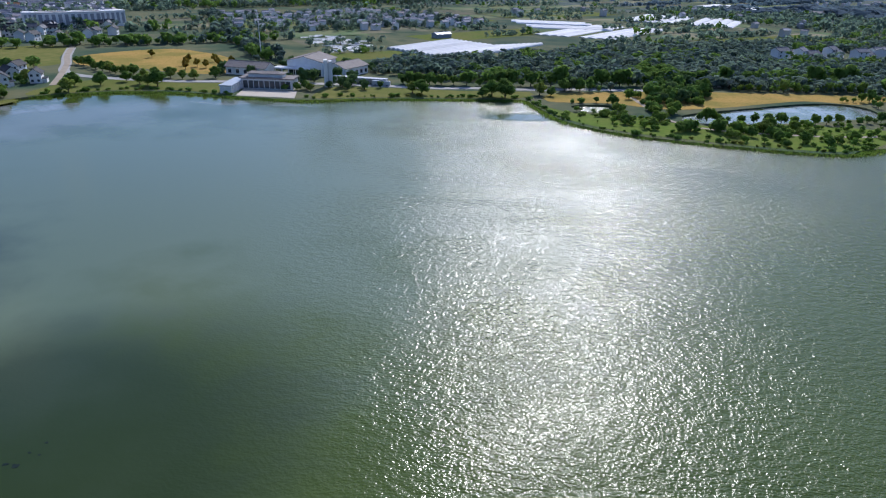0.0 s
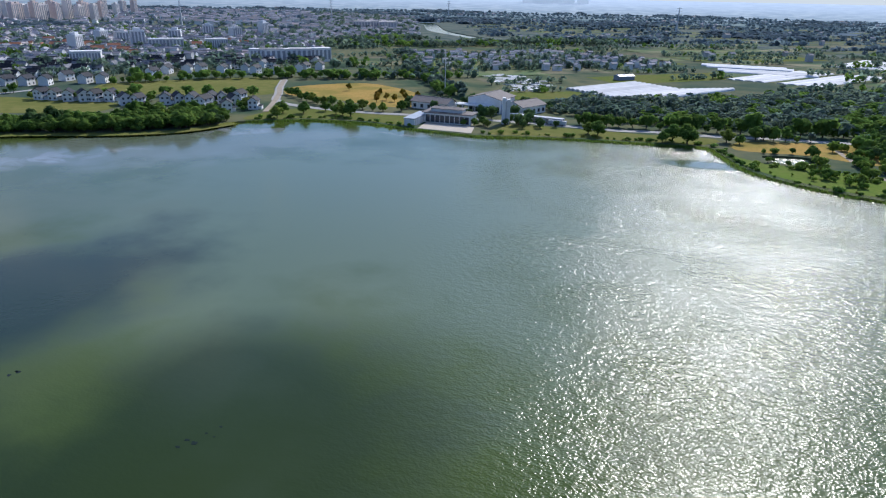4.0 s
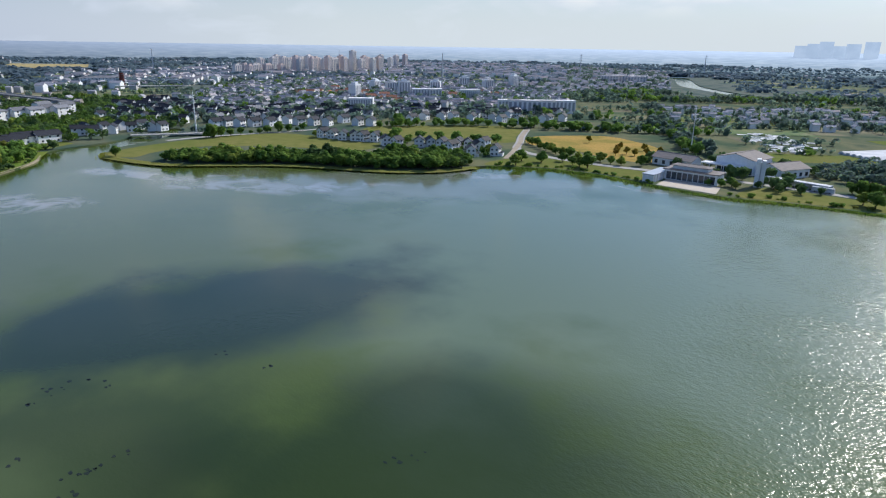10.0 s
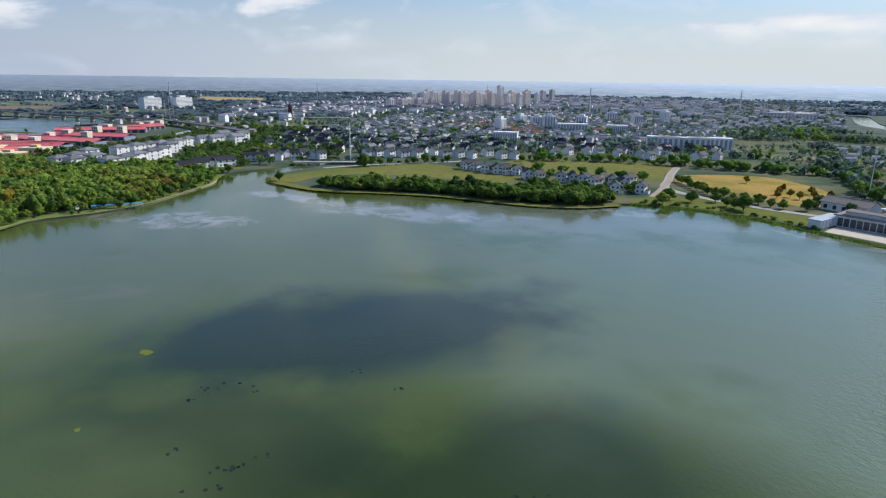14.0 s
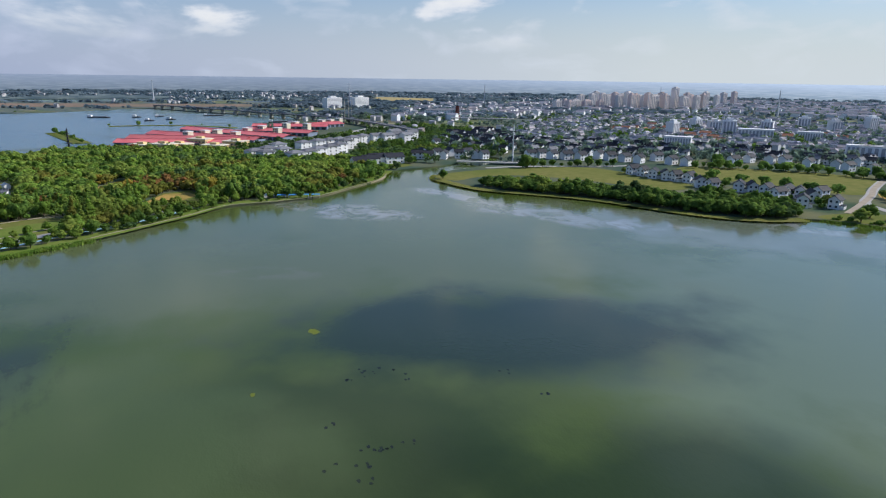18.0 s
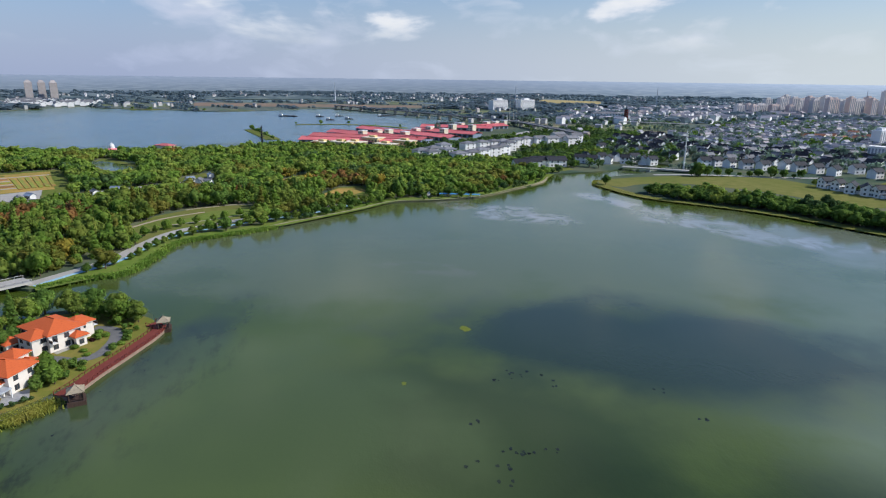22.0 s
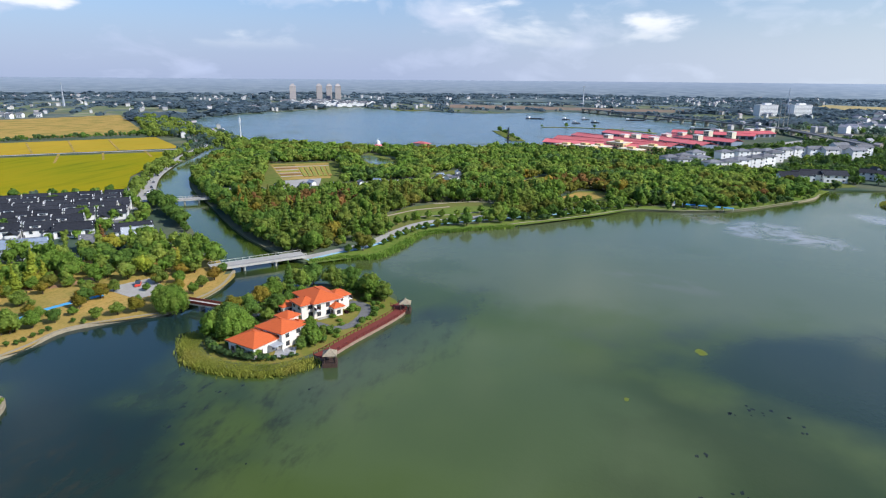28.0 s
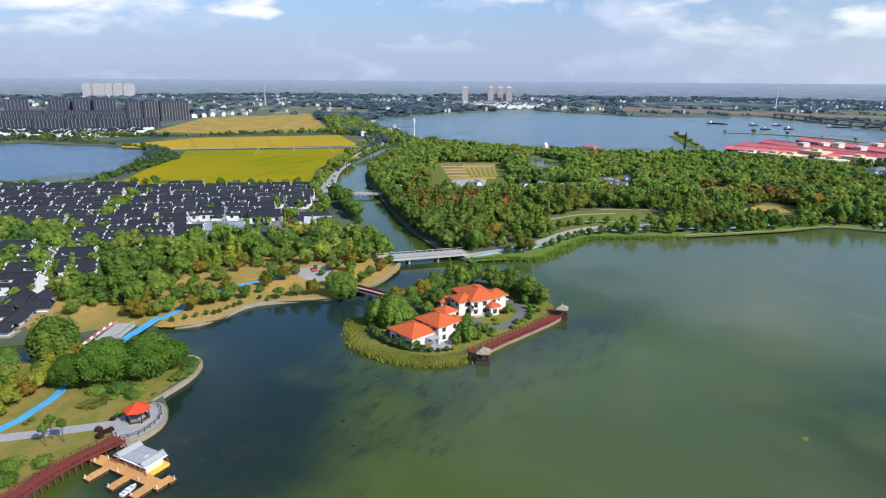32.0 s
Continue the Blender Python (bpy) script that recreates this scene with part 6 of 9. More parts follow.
def courtyard_house(x, y, deg, label, variant, z=LAND):
    ob = thing("courtyard_house", turned(x, y, z, deg), label, "house", "courtyard houses")
    L, W, h, r = ((14.4, 10.4, 4.2, 2.9), (13.6, 10.0, 4.5, 2.8), (15.0, 10.6, 4.0, 3.0))[variant]
    w = part("wall", shared(("estate wall", L, W, h, r), lambda: gable_walls(L, W, h, r), WHITEWALL), None, ob)
    part("roof", shared(("estate roof", L, W, h, r), lambda: gable_roof(L, W, h, r, 0.5), DARKTILE), None, ob)
    for s in (-1, 1):
        if variant != 1 or s > 0:
            part("gable_wall", shared(("stepped gable", W, h, r), lambda: stepped_gable(W + 0.6, h, r), WHITEWALL), None, ob, at=pose(s * (L / 2 + 0.2), 0, 0))
    wx = L * (0.28 if variant else -0.28)
    part("wing", shared(("estate wing",), lambda: box_geo(-2.6, -3.2, 0, 2.6, 3.2, 3.2), WHITEWALL), None, ob, at=pose(wx, -W / 2 - 3.2, 0))
    part("wing_roof", shared(("estate wing roof",), lambda: gable_roof(6.4, 5.2, 3.2, 1.5, 0.4), DARKTILE), None, ob, at=pose(wx, -W / 2 - 3.2, 0, 0, 0, 90))
    part("courtyard_wall", shared(("yard wall", L, W), lambda: Geo().box(-L / 2, -W / 2 - 6.4, 0, L / 2, -W / 2 - 6.1, 1.7).box(-L / 2, -W / 2 - 6.1, 0, -L / 2 + .3, -W / 2, 1.7).box(L / 2 - .3, -W / 2 - 6.1, 0, L / 2, -W / 2, 1.7), GREYTILE), None, ob)
    dm = part("dormer", shared(("dormer", W), lambda: box_geo(-2.4, -W / 2 + 1.1, h - 0.2, 2.4, -W / 2 + 4.4, h + 2.0), WHITEWALL), None, ob, "white dormer in the roof", at=pose(-wx * 0.6, 0, 0))
    part("dormer_roof", shared(("dormer roof", W), lambda: box_geo(-2.7, -W / 2 + .8, h + 2.0, 2.7, -W / 2 + 4.7, h + 2.2), DARKTILE), None, dm)
    part("window", shared(("dormer window", W), lambda: box_geo(-1.5, -W / 2 + 1.06, h + 1.0, 1.5, -W / 2 + 1.2, h + 1.7), GLASS), None, dm)
    for i in (-1, 0, 1):
        window_at(ob, i * L * 0.3, -W / 2 - .03, 2.0, 1.6, 1.5, 0, detail=False)
    return ob


ESTATE = [(-354, -297), (-306, -254), (-270, -256), (-241, -282), (-196, -238), (-174, -276), (-200, -319), (-176, -358), (-160, -400), (-196, -470), (-240, -492), (-290, -412)]
ESTATE_GREEN = [(-196, -236), (-150, -240), (-112, -240), (-98, -262), (-125, -360), (-172, -362), (-198, -319), (-172, -276)]
GREEN_STRIP = [(-218.4, -322), (-306, -397), (-302, -404), (-266.6, -376), (-209.4, -324), (-218.4, -308)]
ROW, ACROSS = Vector((0.585, -0.811)), Vector((-0.811, -0.585))
row_turn = math.degrees(math.atan2(ROW.y, ROW.x)) + 180
spots = []
for i in range(-14, 16):
    for j in range(-10, 11):
        p = Vector((-240, -345)) + ROW * (i * 15.0 + (j % 2) * 4) + ACROSS * (j * 14.6)
        spots.append((p.x, p.y))
spots = np.array(spots)
ok = inside(spots[:, 0], spots[:, 1], ESTATE) & ~inside(spots[:, 0], spots[:, 1], GREEN_STRIP) & is_land(spots[:, 0], spots[:, 1])
for k, (x, y) in enumerate(spots[ok]):
    courtyard_house(x + EST_RNG.uniform(-1, 1), y + EST_RNG.uniform(-1, 1), row_turn + EST_RNG.choice((-2, 0, 2)), "white courtyard house with dark tiled roof and stepped gables", k % 3)
for k, (x, y) in enumerate(VILLAGE_SPOTS):
    courtyard_house(x, y, row_turn + (0, 2, -2, 1, 3, -3)[k], "white courtyard house with dark tiled roof among the trees", k % 3)
tagged(part("estate_paving", sheet(ESTATE, LAND + 0.04), GREYPAVE), "grey paved lanes between the courtyard houses", "paving", kind="structure")
green_places = scatter(ESTATE_GREEN, 6.2)
for x, y in VILLAGE_SPOTS:
    green_places = green_places[np.hypot(green_places[:, 0] - x - 3, green_places[:, 1] - y - 4) > 10.0]
wood("estate_green", green_places, 3.4, VILLAGE_MIX, "mixed green trees in front of the courtyard houses", leaves=280, leaf=0.125, kinds=("canopy", "round"), seed=39, tall=1.0)
yard = scatter(ESTATE, 11.5)
wood("estate_trees", yard, 2.5, ((LEAF_BRIGHT, .5), (LEAF_DARK, .35), (LEAF_GOLD, .15)), "small green courtyard trees between the houses", leaves=90, leaf=0.24, seed=31)
wood("estate_strip_trees", np.concatenate([scatter(GREEN_STRIP, 6), np.array(curve_through([(-356, -301), (-330, -335), (-300, -380), (-270, -440), (-240, -500)], 7))]), 3.0, LEAF_BRIGHT, "fresh green trees along the estate lanes", leaves=110, leaf=0.22, seed=32)
for (x, y), deg, L, W, mat in (((-263, -250), row_turn, 17, 9, DARKTILE), ((-228, -245), row_turn, 19, 9, BLUEROOF), ((-224, -236), row_turn, 12, 5, BLUEROOF), ((-270, -221), row_turn + 8, 17, 10, DARKTILE), ((-262, -212), row_turn, 13, 6, SHEETROOF), ((-243, -222), row_turn, 9, 5, GREYTILE)):
    hall = thing("park_hall", turned(x, y, LAND, deg), "white garden hall with wide tiled roof among trees", "hall", "garden halls")
    part("wall", gable_walls(L, W, 4.6, 2.4), WHITEWALL, hall)
    part("roof", gable_roof(L, W, 4.6, 2.4, 1.0), mat, hall)
    for s in (-1, 1):
        part("gable_wall", stepped_gable(W + .4, 4.4, 2.2), WHITEWALL, hall, at=pose(s * (L / 2 + .1), 0, 0))
    for i in range(4):
        window_at(hall, -L * .36 + i * L * .24, -W / 2 - .03, 1.0, 1.8, 2.2, 0)
for (x, y), deg, L, W in (((-112, -226), 35, 7, 4), ((-117, -219), -50, 6, 4), ((-110, -217), 38, 7, 4), ((-104, -212), 30, 6, 4), ((-118, -233), 30, 8, 4.5), ((-107, -223), -52, 6, 4), ((-99, -208), -60, 5, 3.6), ((-122, -226), 30, 6, 4)):
    tea = thing("tea_house", turned(x, y, LAND, deg), "old-style tea house with dark curved roof by the inlet", "house", "tea houses")
    part("plinth", box_geo(-L / 2 - 1.2, -W / 2 - 1.2, -1.6, L / 2 + 1.2, W / 2 + 1.2, 0.3), STONE, tea)
    part("wall", gable_walls(L, W, 2.6, 1.3), WHITEWALL, tea)
    part("roof", gable_roof(L, W, 2.6, 1.3, 1.0), DARKTILE, tea)
    part("lower_roof", Geo().prism([(-L / 2 - 1.1, -W / 2 - 1.1), (L / 2 + 1.1, -W / 2 - 1.1), (L / 2 + 1.1, W / 2 + 1.1), (-L / 2 - 1.1, W / 2 + 1.1)], 1.9, 2.25, [(-L / 2, -W / 2), (L / 2, -W / 2), (L / 2, W / 2), (-L / 2, W / 2)]), DARKTILE, tea)
    for i in range(4):
        window_at(tea, -L * .36 + i * L * .24, -W / 2 - .03, .5, 1.1, 1.2, 0)
jetty = thing("stone_boat", turned(-89, -204.5, 0.2, 40), "small stone pleasure boat moored in the inlet", "boat")
part("hull", Geo().prism([(-4, -1.2), (3.5, -1.2), (5, 0), (3.5, 1.2), (-4, 1.2)], -.4, 0.9), WHITEPAINT, jetty)
part("cabin", box_geo(-2.5, -.9, .9, 2.2, .9, 2.6), CREAM, jetty)
part("roof", gable_roof(5, 2, 2.6, .7, .3), REDTILE, jetty)

# ---- rice fields, west lake shore, road ----
FIELD = [(-303, -438), (-321, -395), (-361, -300), (-442, -358), (-611, -425), (-490, -578), (-444, -534), (-372, -491)]
tagged(part("rice_field", sheet(FIELD, LAND + 0.7, 0.7), RICEGREEN), "ripe golden rice field", "field", kind="structure")
tagged(part("rice_field", sheet([(-513, -599), (-642, -450), (-746, -558), (-608, -692), (-498, -698), (-477, -670), (-493, -608)], LAND + 0.7, 0.7), RICE), "narrow golden rice field beyond the track", "field", kind="structure")
tagged(part("rice_field", sheet([(-640, -826), (-672, -735), (-712, -672), (-800, -618), (-875, -684), (-1163, -949), (-941, -1044)], LAND + 0.7, 0.7), DRYGRASS), "harvested brown rice field", "field", kind="structure")
MARKS = [(-520, -598), (-598, -694), (-546, -557), (-633, -652), (-571, -528), (-670, -626), (-598, -495), (-701, -594), (-489, -476), (-549, -527), (-522, -451), (-570, -492), (-557, -424), (-601, -465)]
for i in range(0, len(MARKS), 2):
    tagged(part("field_ridge", strip([MARKS[i], MARKS[i + 1]], 2.2, LAND + 0.95, 0.3), DRYGRASS), "brown earth ridge between rice plots", "ridge", kind="structure")
tagged(part("field_track", strip([(-489, -604), (-554, -530), (-626, -436)], 4, LAND + 1.0, 0.3), PAVING), "pale farm track across the rice", "track", kind="structure")
wood("estate_front_trees", np.array([(p[0] + 9 * s, p[1] + 9 * s) for s in (0, .55) for p in curve_through([(-350, -288), (-306, -243), (-256, -250), (-222, -256), (-184, -244), (-150, -258), (-118, -236), (-100, -240)], 6.0 + s)]), 2.5, VILLAGE_MIX, "green trees screening the front row of houses", leaves=150, leaf=0.18, seed=38, tall=1.0)
wood("field_edge_trees", np.array(curve_through([(-255.9, -504), (-281.9, -464), (-307, -414), (-338, -360), (-357, -322), (-364, -301)], 7)) + (-4, 0), 2.5, LEAF_DARK, "row of small trees between estate and rice", leaves=90, leaf=0.24, seed=33)
wood("lake_edge_wood", scatter([(-292.5, -466), (-317, -468), (-372, -491), (-437, -526), (-469, -571), (-495, -640), (-493, -719), (-467, -595), (-428, -561), (-356, -504)], 5.0), 2.3, ((LEAF_DARK, .5), (LEAF_PINE, .5)), "dark shrubs along the smaller lake", leaves=80, leaf=0.22, seed=34, tall=0.8)
wood("lake_far_belt", np.array(curve_through([(-452, -880), (-470, -850), (-482, -800), (-492, -745), (-500, -715)], 5.0) + curve_through([(-462, -895), (-484, -862), (-496, -806), (-505, -750)], 5.0)), 2.1, ((LEAF_PINE, .6), (LEAF_DARK, .4)), "dark tree belt on the far bank of the smaller lake", leaves=60, leaf=0.28, seed=37)
wood("far_hedge", np.array(curve_through([(-464, -894), (-514, -829), (-576, -777), (-608, -725), (-669, -680), (-734, -632), (-773, -589)], 4.6)), 3.0, ((LEAF_PINE, .5), (LEAF_DARK, .5)), "dark hedge of trees behind the rice", leaves=50, leaf=0.34, seed=35)
WEST_ROAD = curve_through([(-326, -266.5), (-361, -286.0), (-390, -303), (-428, -328), (-472, -352), (-572, -398), (-666, -436), (-726, -486), (-860, -620), (-1038, -790)], 8)
tagged(part("west_road", strip(WEST_ROAD, 10, LAND + 0.12, 0.1), PAVING), "grey road along the canal", "road", kind="structure")
wood("road_trees", np.concatenate([np.array(curve_through([(-367, -289.5), (-444, -333), (-527, -367), (-639, -403), (-715, -412)], 15)) + (9, 0), np.array(curve_through([(-350, -294.4), (-401, -324), (-452, -355), (-511, -384), (-621, -432)], 8)) - (4, -4),
     scatter([(-741, -565), (-772, -516), (-642, -398), (-731, -417), (-828, -522), (-985, -684), (-1108, -827), (-1087, -857)], 9)]), 3.6, LEAF, "green roadside trees along the canal road", leaves=90, leaf=0.26, seed=36)


def vehicle(x, y, deg, mat, label, long=4.4, wide=1.8, high=1.45, z=LAND + 0.15):
    ob = thing("car", turned(x, y, z, deg), label, "car", "parked cars")
    part("body", shared(("car body", long), lambda: Geo().prism([(-long / 2, -wide / 2), (long / 2, -wide / 2), (long / 2, wide / 2), (-long / 2, wide / 2)], 0.3, 0.85, [(-long / 2 + .08, -wide / 2 + .05), (long / 2 - .08, -wide / 2 + .05), (long / 2 - .08, wide / 2 - .05), (-long / 2 + .08, wide / 2 - .05)]), mat), None, ob)
    part("cabin", shared(("car cabin", long), lambda: Geo().prism([(-long * .38, -wide * .45), (long * .24, -wide * .45), (long * .24, wide * .45), (-long * .38, wide * .45)], 0.85, high, [(-long * .28, -wide * .38), (long * .1, -wide * .38), (long * .1, wide * .38), (-long * .28, wide * .38)]), GLASS), None, ob)
    for sx in (-.3, .3):
        for sy in (-1, 1):
            part("wheel", shared(("wheel",), lambda: Geo().tube(0, 0, -.1, .1, .32, .32, 8), ASPHALT), None, ob, at=pose(sx * long, sy * (wide / 2 - .08), .32, 90, 0, 0))
    return ob


CARS = [(-379, -294.4), (-398, -306), (-418, -319), (-364, -281.0), (-449, -338), (-370, -290.0), (-387, -296.7)]
for i, (x, y) in enumerate(CARS):
    vehicle(x, y, 38, (WHITEPAINT, DARKTILE, GREYTILE)[i % 3], ("white car on the canal road", "black car on the canal road", "grey car on the canal road")[i % 3])
vehicle(-180.5, -103.5, 95, DARKTILE, "dark car parked beside the island villa")
vehicle(-201, -165.5, 30, REDPAINT, "red service vehicle at the plaza edge", 4.8, 2.0, 2.0)

# ---- apartment slabs and towers to the west ----
APT_STRIP = material("pale facade strip", [(0.17, 0.16, 0.15), (0.22, 0.20, 0.18)], scale=0.3, rough=0.85)
# cloud shade over the apartments is put into this dark blue
APT = material("apartment cladding", [(0.034, 0.040, 0.070), (0.056, 0.062, 0.098)], scale=0.3, rough=0.85, vary=0.12)
APT_PALE = material("pale apartment cladding", [(0.32, 0.29, 0.28), (0.40, 0.37, 0.36)], scale=0.2, rough=0.85, vary=0.12)
TOWNTOWER = material("pale tower cladding", [(0.62, 0.57, 0.54), (0.72, 0.67, 0.64)], scale=0.2, rough=0.85, vary=0.12)
APT_PINK = material("pink apartment cladding", [(0.58, 0.47, 0.43), (0.68, 0.56, 0.52)], scale=0.2, rough=0.85, vary=0.12)


def tower_block(name, x, y, deg, L, W, floors, wall, label, group, bays=5, cap=True, roof=None, z=LAND, bands=True, glass=None, strips=None, sides=(-1, 1)):
    """A tall slab: body with recessed glazing columns, floor bands and a roof house."""
    H = floors * 3.0
    ob = thing(name, turned(x, y, z, deg), label, "tower", group)
    part("wall", shared(("slab", L, W, H), lambda: box_geo(-L / 2, -W / 2, -.5, L / 2, W / 2, H), wall), None, ob)
    for s in sides:
        for i in range(bays):
            u = L * ((i + .5) / bays - .5)
            if strips:
                part("pale_strip", shared(("strip", L, W, H, bays), lambda: box_geo(-.45, -.25, 0, .45, .25, H), strips), None, ob, at=pose(u + L / bays * .42, s * W / 2, 0))
            part("window_column", shared(("glazing", L, W, H, bays, glass is None), lambda: box_geo(-L / bays * .28, -.12, 3, L / bays * .28, .12, H - 1), glass or GLASS), None, ob, at=pose(u, s * W / 2, 0))
    if bands:
        step = max(1, floors // 6)
        for k in range(step, floors, step):
            part("floor_band", shared(("band", L, W), lambda: box_geo(-L / 2 - .2, -W / 2 - .2, 0, L / 2 + .2, W / 2 + .2, .7), wall), None, ob, at=pose(0, 0, k * 3.0))
    part("parapet", shared(("parapet", L, W, H), lambda: box_geo(-L / 2 - .3, -W / 2 - .3, H, L / 2 + .3, W / 2 + .3, H + 1.2), roof or wall), None, ob)
    if cap:
        part("roof_house", shared(("roof house", L, W, H), lambda: box_geo(-L * .25, -W * .3, H + 1.2, L * .25, W * .3, H + 4.4), roof or wall), None, ob)
    return ob


for px, py in [(-862, -1020), (-830, -1020), (-803, -1032), (-782, -1049)]:
    tower_block("apartment_tower", px, py, 150, 26, 15, 12, APT, "dark blue-grey apartment tower with pale strips", "west apartments", strips=APT_STRIP, sides=(-1,))
for px, py in [(-779, -1416), (-841, -1365), (-868, -1325), (-892, -1291)]:
    tower_block("apartment_tower", px, py, 150, 44, 15, 11, APT, "long dark apartment tower behind the slabs", "west apartments", bays=7, strips=APT_STRIP, sides=(-1,))
for a, b, n in [((-558, -1068), (-704, -885), 5), ((-642, -1164), (-754, -1034), 4), ((-696, -1328), (-838, -1136), 6)]:
    a, b = Vector(a), Vector(b)
    run = (b - a) / n
    for k in range(n):
        c = a + run * (k + .5)
        tower_block("apartment_slab", c.x, c.y, math.degrees(math.atan2(run.y, run.x)), round(run.length) - 2, 13, 5, APT, "five-storey dark apartment slab with pale strips", "west slabs", bays=8, cap=False, strips=APT_STRIP, sides=(-1,), bands=False)
for (px, py) in [(-1745, -2621), (-1772, -2592), (-1856, -2640), (-1883, -2612), (-1912, -2582)]:
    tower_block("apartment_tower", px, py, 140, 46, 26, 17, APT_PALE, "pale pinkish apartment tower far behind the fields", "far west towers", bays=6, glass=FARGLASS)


def far_houses(name, places, size, wall, roof, label, seed, deg=0.0, tall=(5.5, 9.0), hip=False):
    """A spread of plain gabled houses too far off to tell apart, as two bodies: walls and roofs."""
    rng = random.Random(seed)
    gw, gr = Geo(), Geo()
    for x, y in places:
        L, W, h = size * rng.uniform(.8, 1.4), size * rng.uniform(.6, .85), rng.uniform(*tall)
        a = radians(deg + rng.choice((0, 0, 0, 90)) + rng.uniform(-6, 6))
        c, s = math.cos(a), math.sin(a)
        for g, src in ((gw, gable_walls(L, W, h, W * .28)), (gr, gable_roof(L, W, h, W * .28, .5))):
            g.add([(x + c * p[0] - s * p[1], y + s * p[0] + c * p[1], LAND + p[2]) for p in src.v], src.f)
    ob = thing(name, Matrix(), label, "houses", kind="stuff")
    part("walls", gw, wall, ob)
    part("roofs", gr, roof, ob)
    return ob


pts = scatter([(-486, -985), (-494, -905), (-545, -812), (-596, -800), (-632, -838), (-690, -880), (-620, -905), (-560, -960), (-545, -1040)], 9.5)
far_houses("west_villas", pts, 8.5, WHITEWALL, DARKTILE, "rows of white villas with dark roofs by the lake", 41, 60, (3.2, 5.0))
for i, (px, py) in enumerate([(-930, -1062), (-958, -1066), (-986, -1074), (-1004, -1062), (-1036, -1070), (-1058, -1050)]):
    h = thing("farm_house", turned(px, py, LAND, 40 + 15 * i), "white farm house at the field edge", "house", "field houses")
    part("wall", gable_walls(12, 9, 7, 2.4), WHITEWALL, h)
    part("roof", gable_roof(12, 9, 7, 2.4, .6), GREYTILE, h)
    for s in range(2):
        for u in (-3.6, 0, 3.6):
            window_at(h, u, -4.54, 1 + 3 * s, 1.5, 1.5, 0, detail=False)
for (px, py) in [(-1994, -951), (-2154, -925), (-2177, -897), (-2143, -850)]:
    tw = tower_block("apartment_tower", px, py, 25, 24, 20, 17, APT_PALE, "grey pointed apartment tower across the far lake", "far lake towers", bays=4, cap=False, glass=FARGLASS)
    part("roof_tip", Geo().prism([(-12, -10), (12, -10), (12, 10), (-12, 10)], 52.3, 60, [(-5, -4), (5, -4), (5, 4), (-5, 4)]), APT_PALE, tw)
far_houses("far_lake_houses", scatter([(-1718, -863), (-1729, -599), (-1973, -665), (-2090, -829), (-1966, -987)], 34), 20, WHITEWALL, GREYTILE, "white lakeside houses across the far water", 42, 25)


def mast(x, y, height, label, name="mast", r=0.9, mat=WHITEPAINT):
    ob = thing(name, turned(x, y, LAND), label, "mast")
    part("shaft", Geo().tube(0, 0, -.5, height, r, r * .45, 10), mat, ob)
    part("base", Geo().tube(0, 0, -.5, 1.0, r * 2, r * 1.6, 10), CONCRETE, ob)
    for k in (.8, .86, .92):
        part("antenna_ring", Geo().tube(0, 0, height * k, height * k + .7, r * 1.5, r * 1.5, 10), mat, ob)
    part("tip", Geo().tube(0, 0, height, height * 1.06, r * .2, r * .1, 6), mat, ob)
    return ob


mast(-708, -410, 32, "tall white antenna mast on the lake bank")
mast(-530, 315, 36, "tall white antenna mast beside the river", r=0.8)
mast(-153, 527, 34, "slim white antenna mast behind the barn", r=0.5)

# ---- park details ----
PINKROOF = material("red market roof", [(0.50, 0.10, 0.11), (0.62, 0.16, 0.17)], scale=0.08, rough=0.6, vary=0.18, big=0.3, big_tone=(0.66, 0.24, 0.2))
SAND = material("sandy ground", [(0.28, 0.23, 0.17), (0.38, 0.32, 0.24)], scale=0.2, rough=0.95)
YELLOWFLOWER = material("flower beds", [(0.30, 0.26, 0.03), (0.20, 0.24, 0.04), (0.36, 0.14, 0.06)], scale=0.12, rough=0.9, bump=0.5)
for name, outline, mat, label in (
        ("flower_garden", [(-539, -284), (-567, -237), (-477, -198), (-457, -231)], DRYGRASS, "terraced garden with pale paths between flower beds"),
        ("fairground", [(-455, -228), (-474, -205), (-440, -192), (-426, -212)], PAVING, "pale paved yard with stalls"),
        ("event_lawn", [(-435, -11.6), (-462, 0.8), (-463, 15.8), (-449, 20.4), (-434, 10.8), (-425, -7.9)], DRYGRASS, "dry open lawn among the trees"),
        ("meadow", [(-353, -91.6), (-387, -76.1), (-394, -57.0), (-385, -45.9), (-355, -69.3)], FRESHGRASS, "bright green meadow beside the shore road"),
        ("narrow_lawn", [(-502, -48.0), (-526, -28.0), (-513, -25.1), (-490, -44.7)], DRYGRASS, "narrow dry clearing in the wood")):
    tagged(part(name, sheet(outline, LAND + 0.08), mat), label, "ground", kind="structure")
for outline in clearings:
    tagged(part("clearing_grass", sheet(outline, LAND + 0.04), GRASS), "rough grass of a clearing in the park wood", "ground", kind="structure")
garden_at = lambda u, v: (-539 - 28 * u + 82 * v, -284 + 47 * u + 53 * v - 14 * u * v)
REDFLOWER = material("red flower beds", [(0.26, 0.07, 0.05), (0.20, 0.12, 0.05), (0.34, 0.12, 0.09)], scale=0.3, rough=0.9, bump=0.5)
for k in range(6):
    u = 0.46 + 0.095 * k
    tagged(part("flower_bed", strip([garden_at(u, 0.30), garden_at(u, 0.92)], 2.6, LAND + 0.5, 0.45), YELLOWFLOWER), "raised bed of yellow flowers", "flower bed", "flower beds", kind="structure")
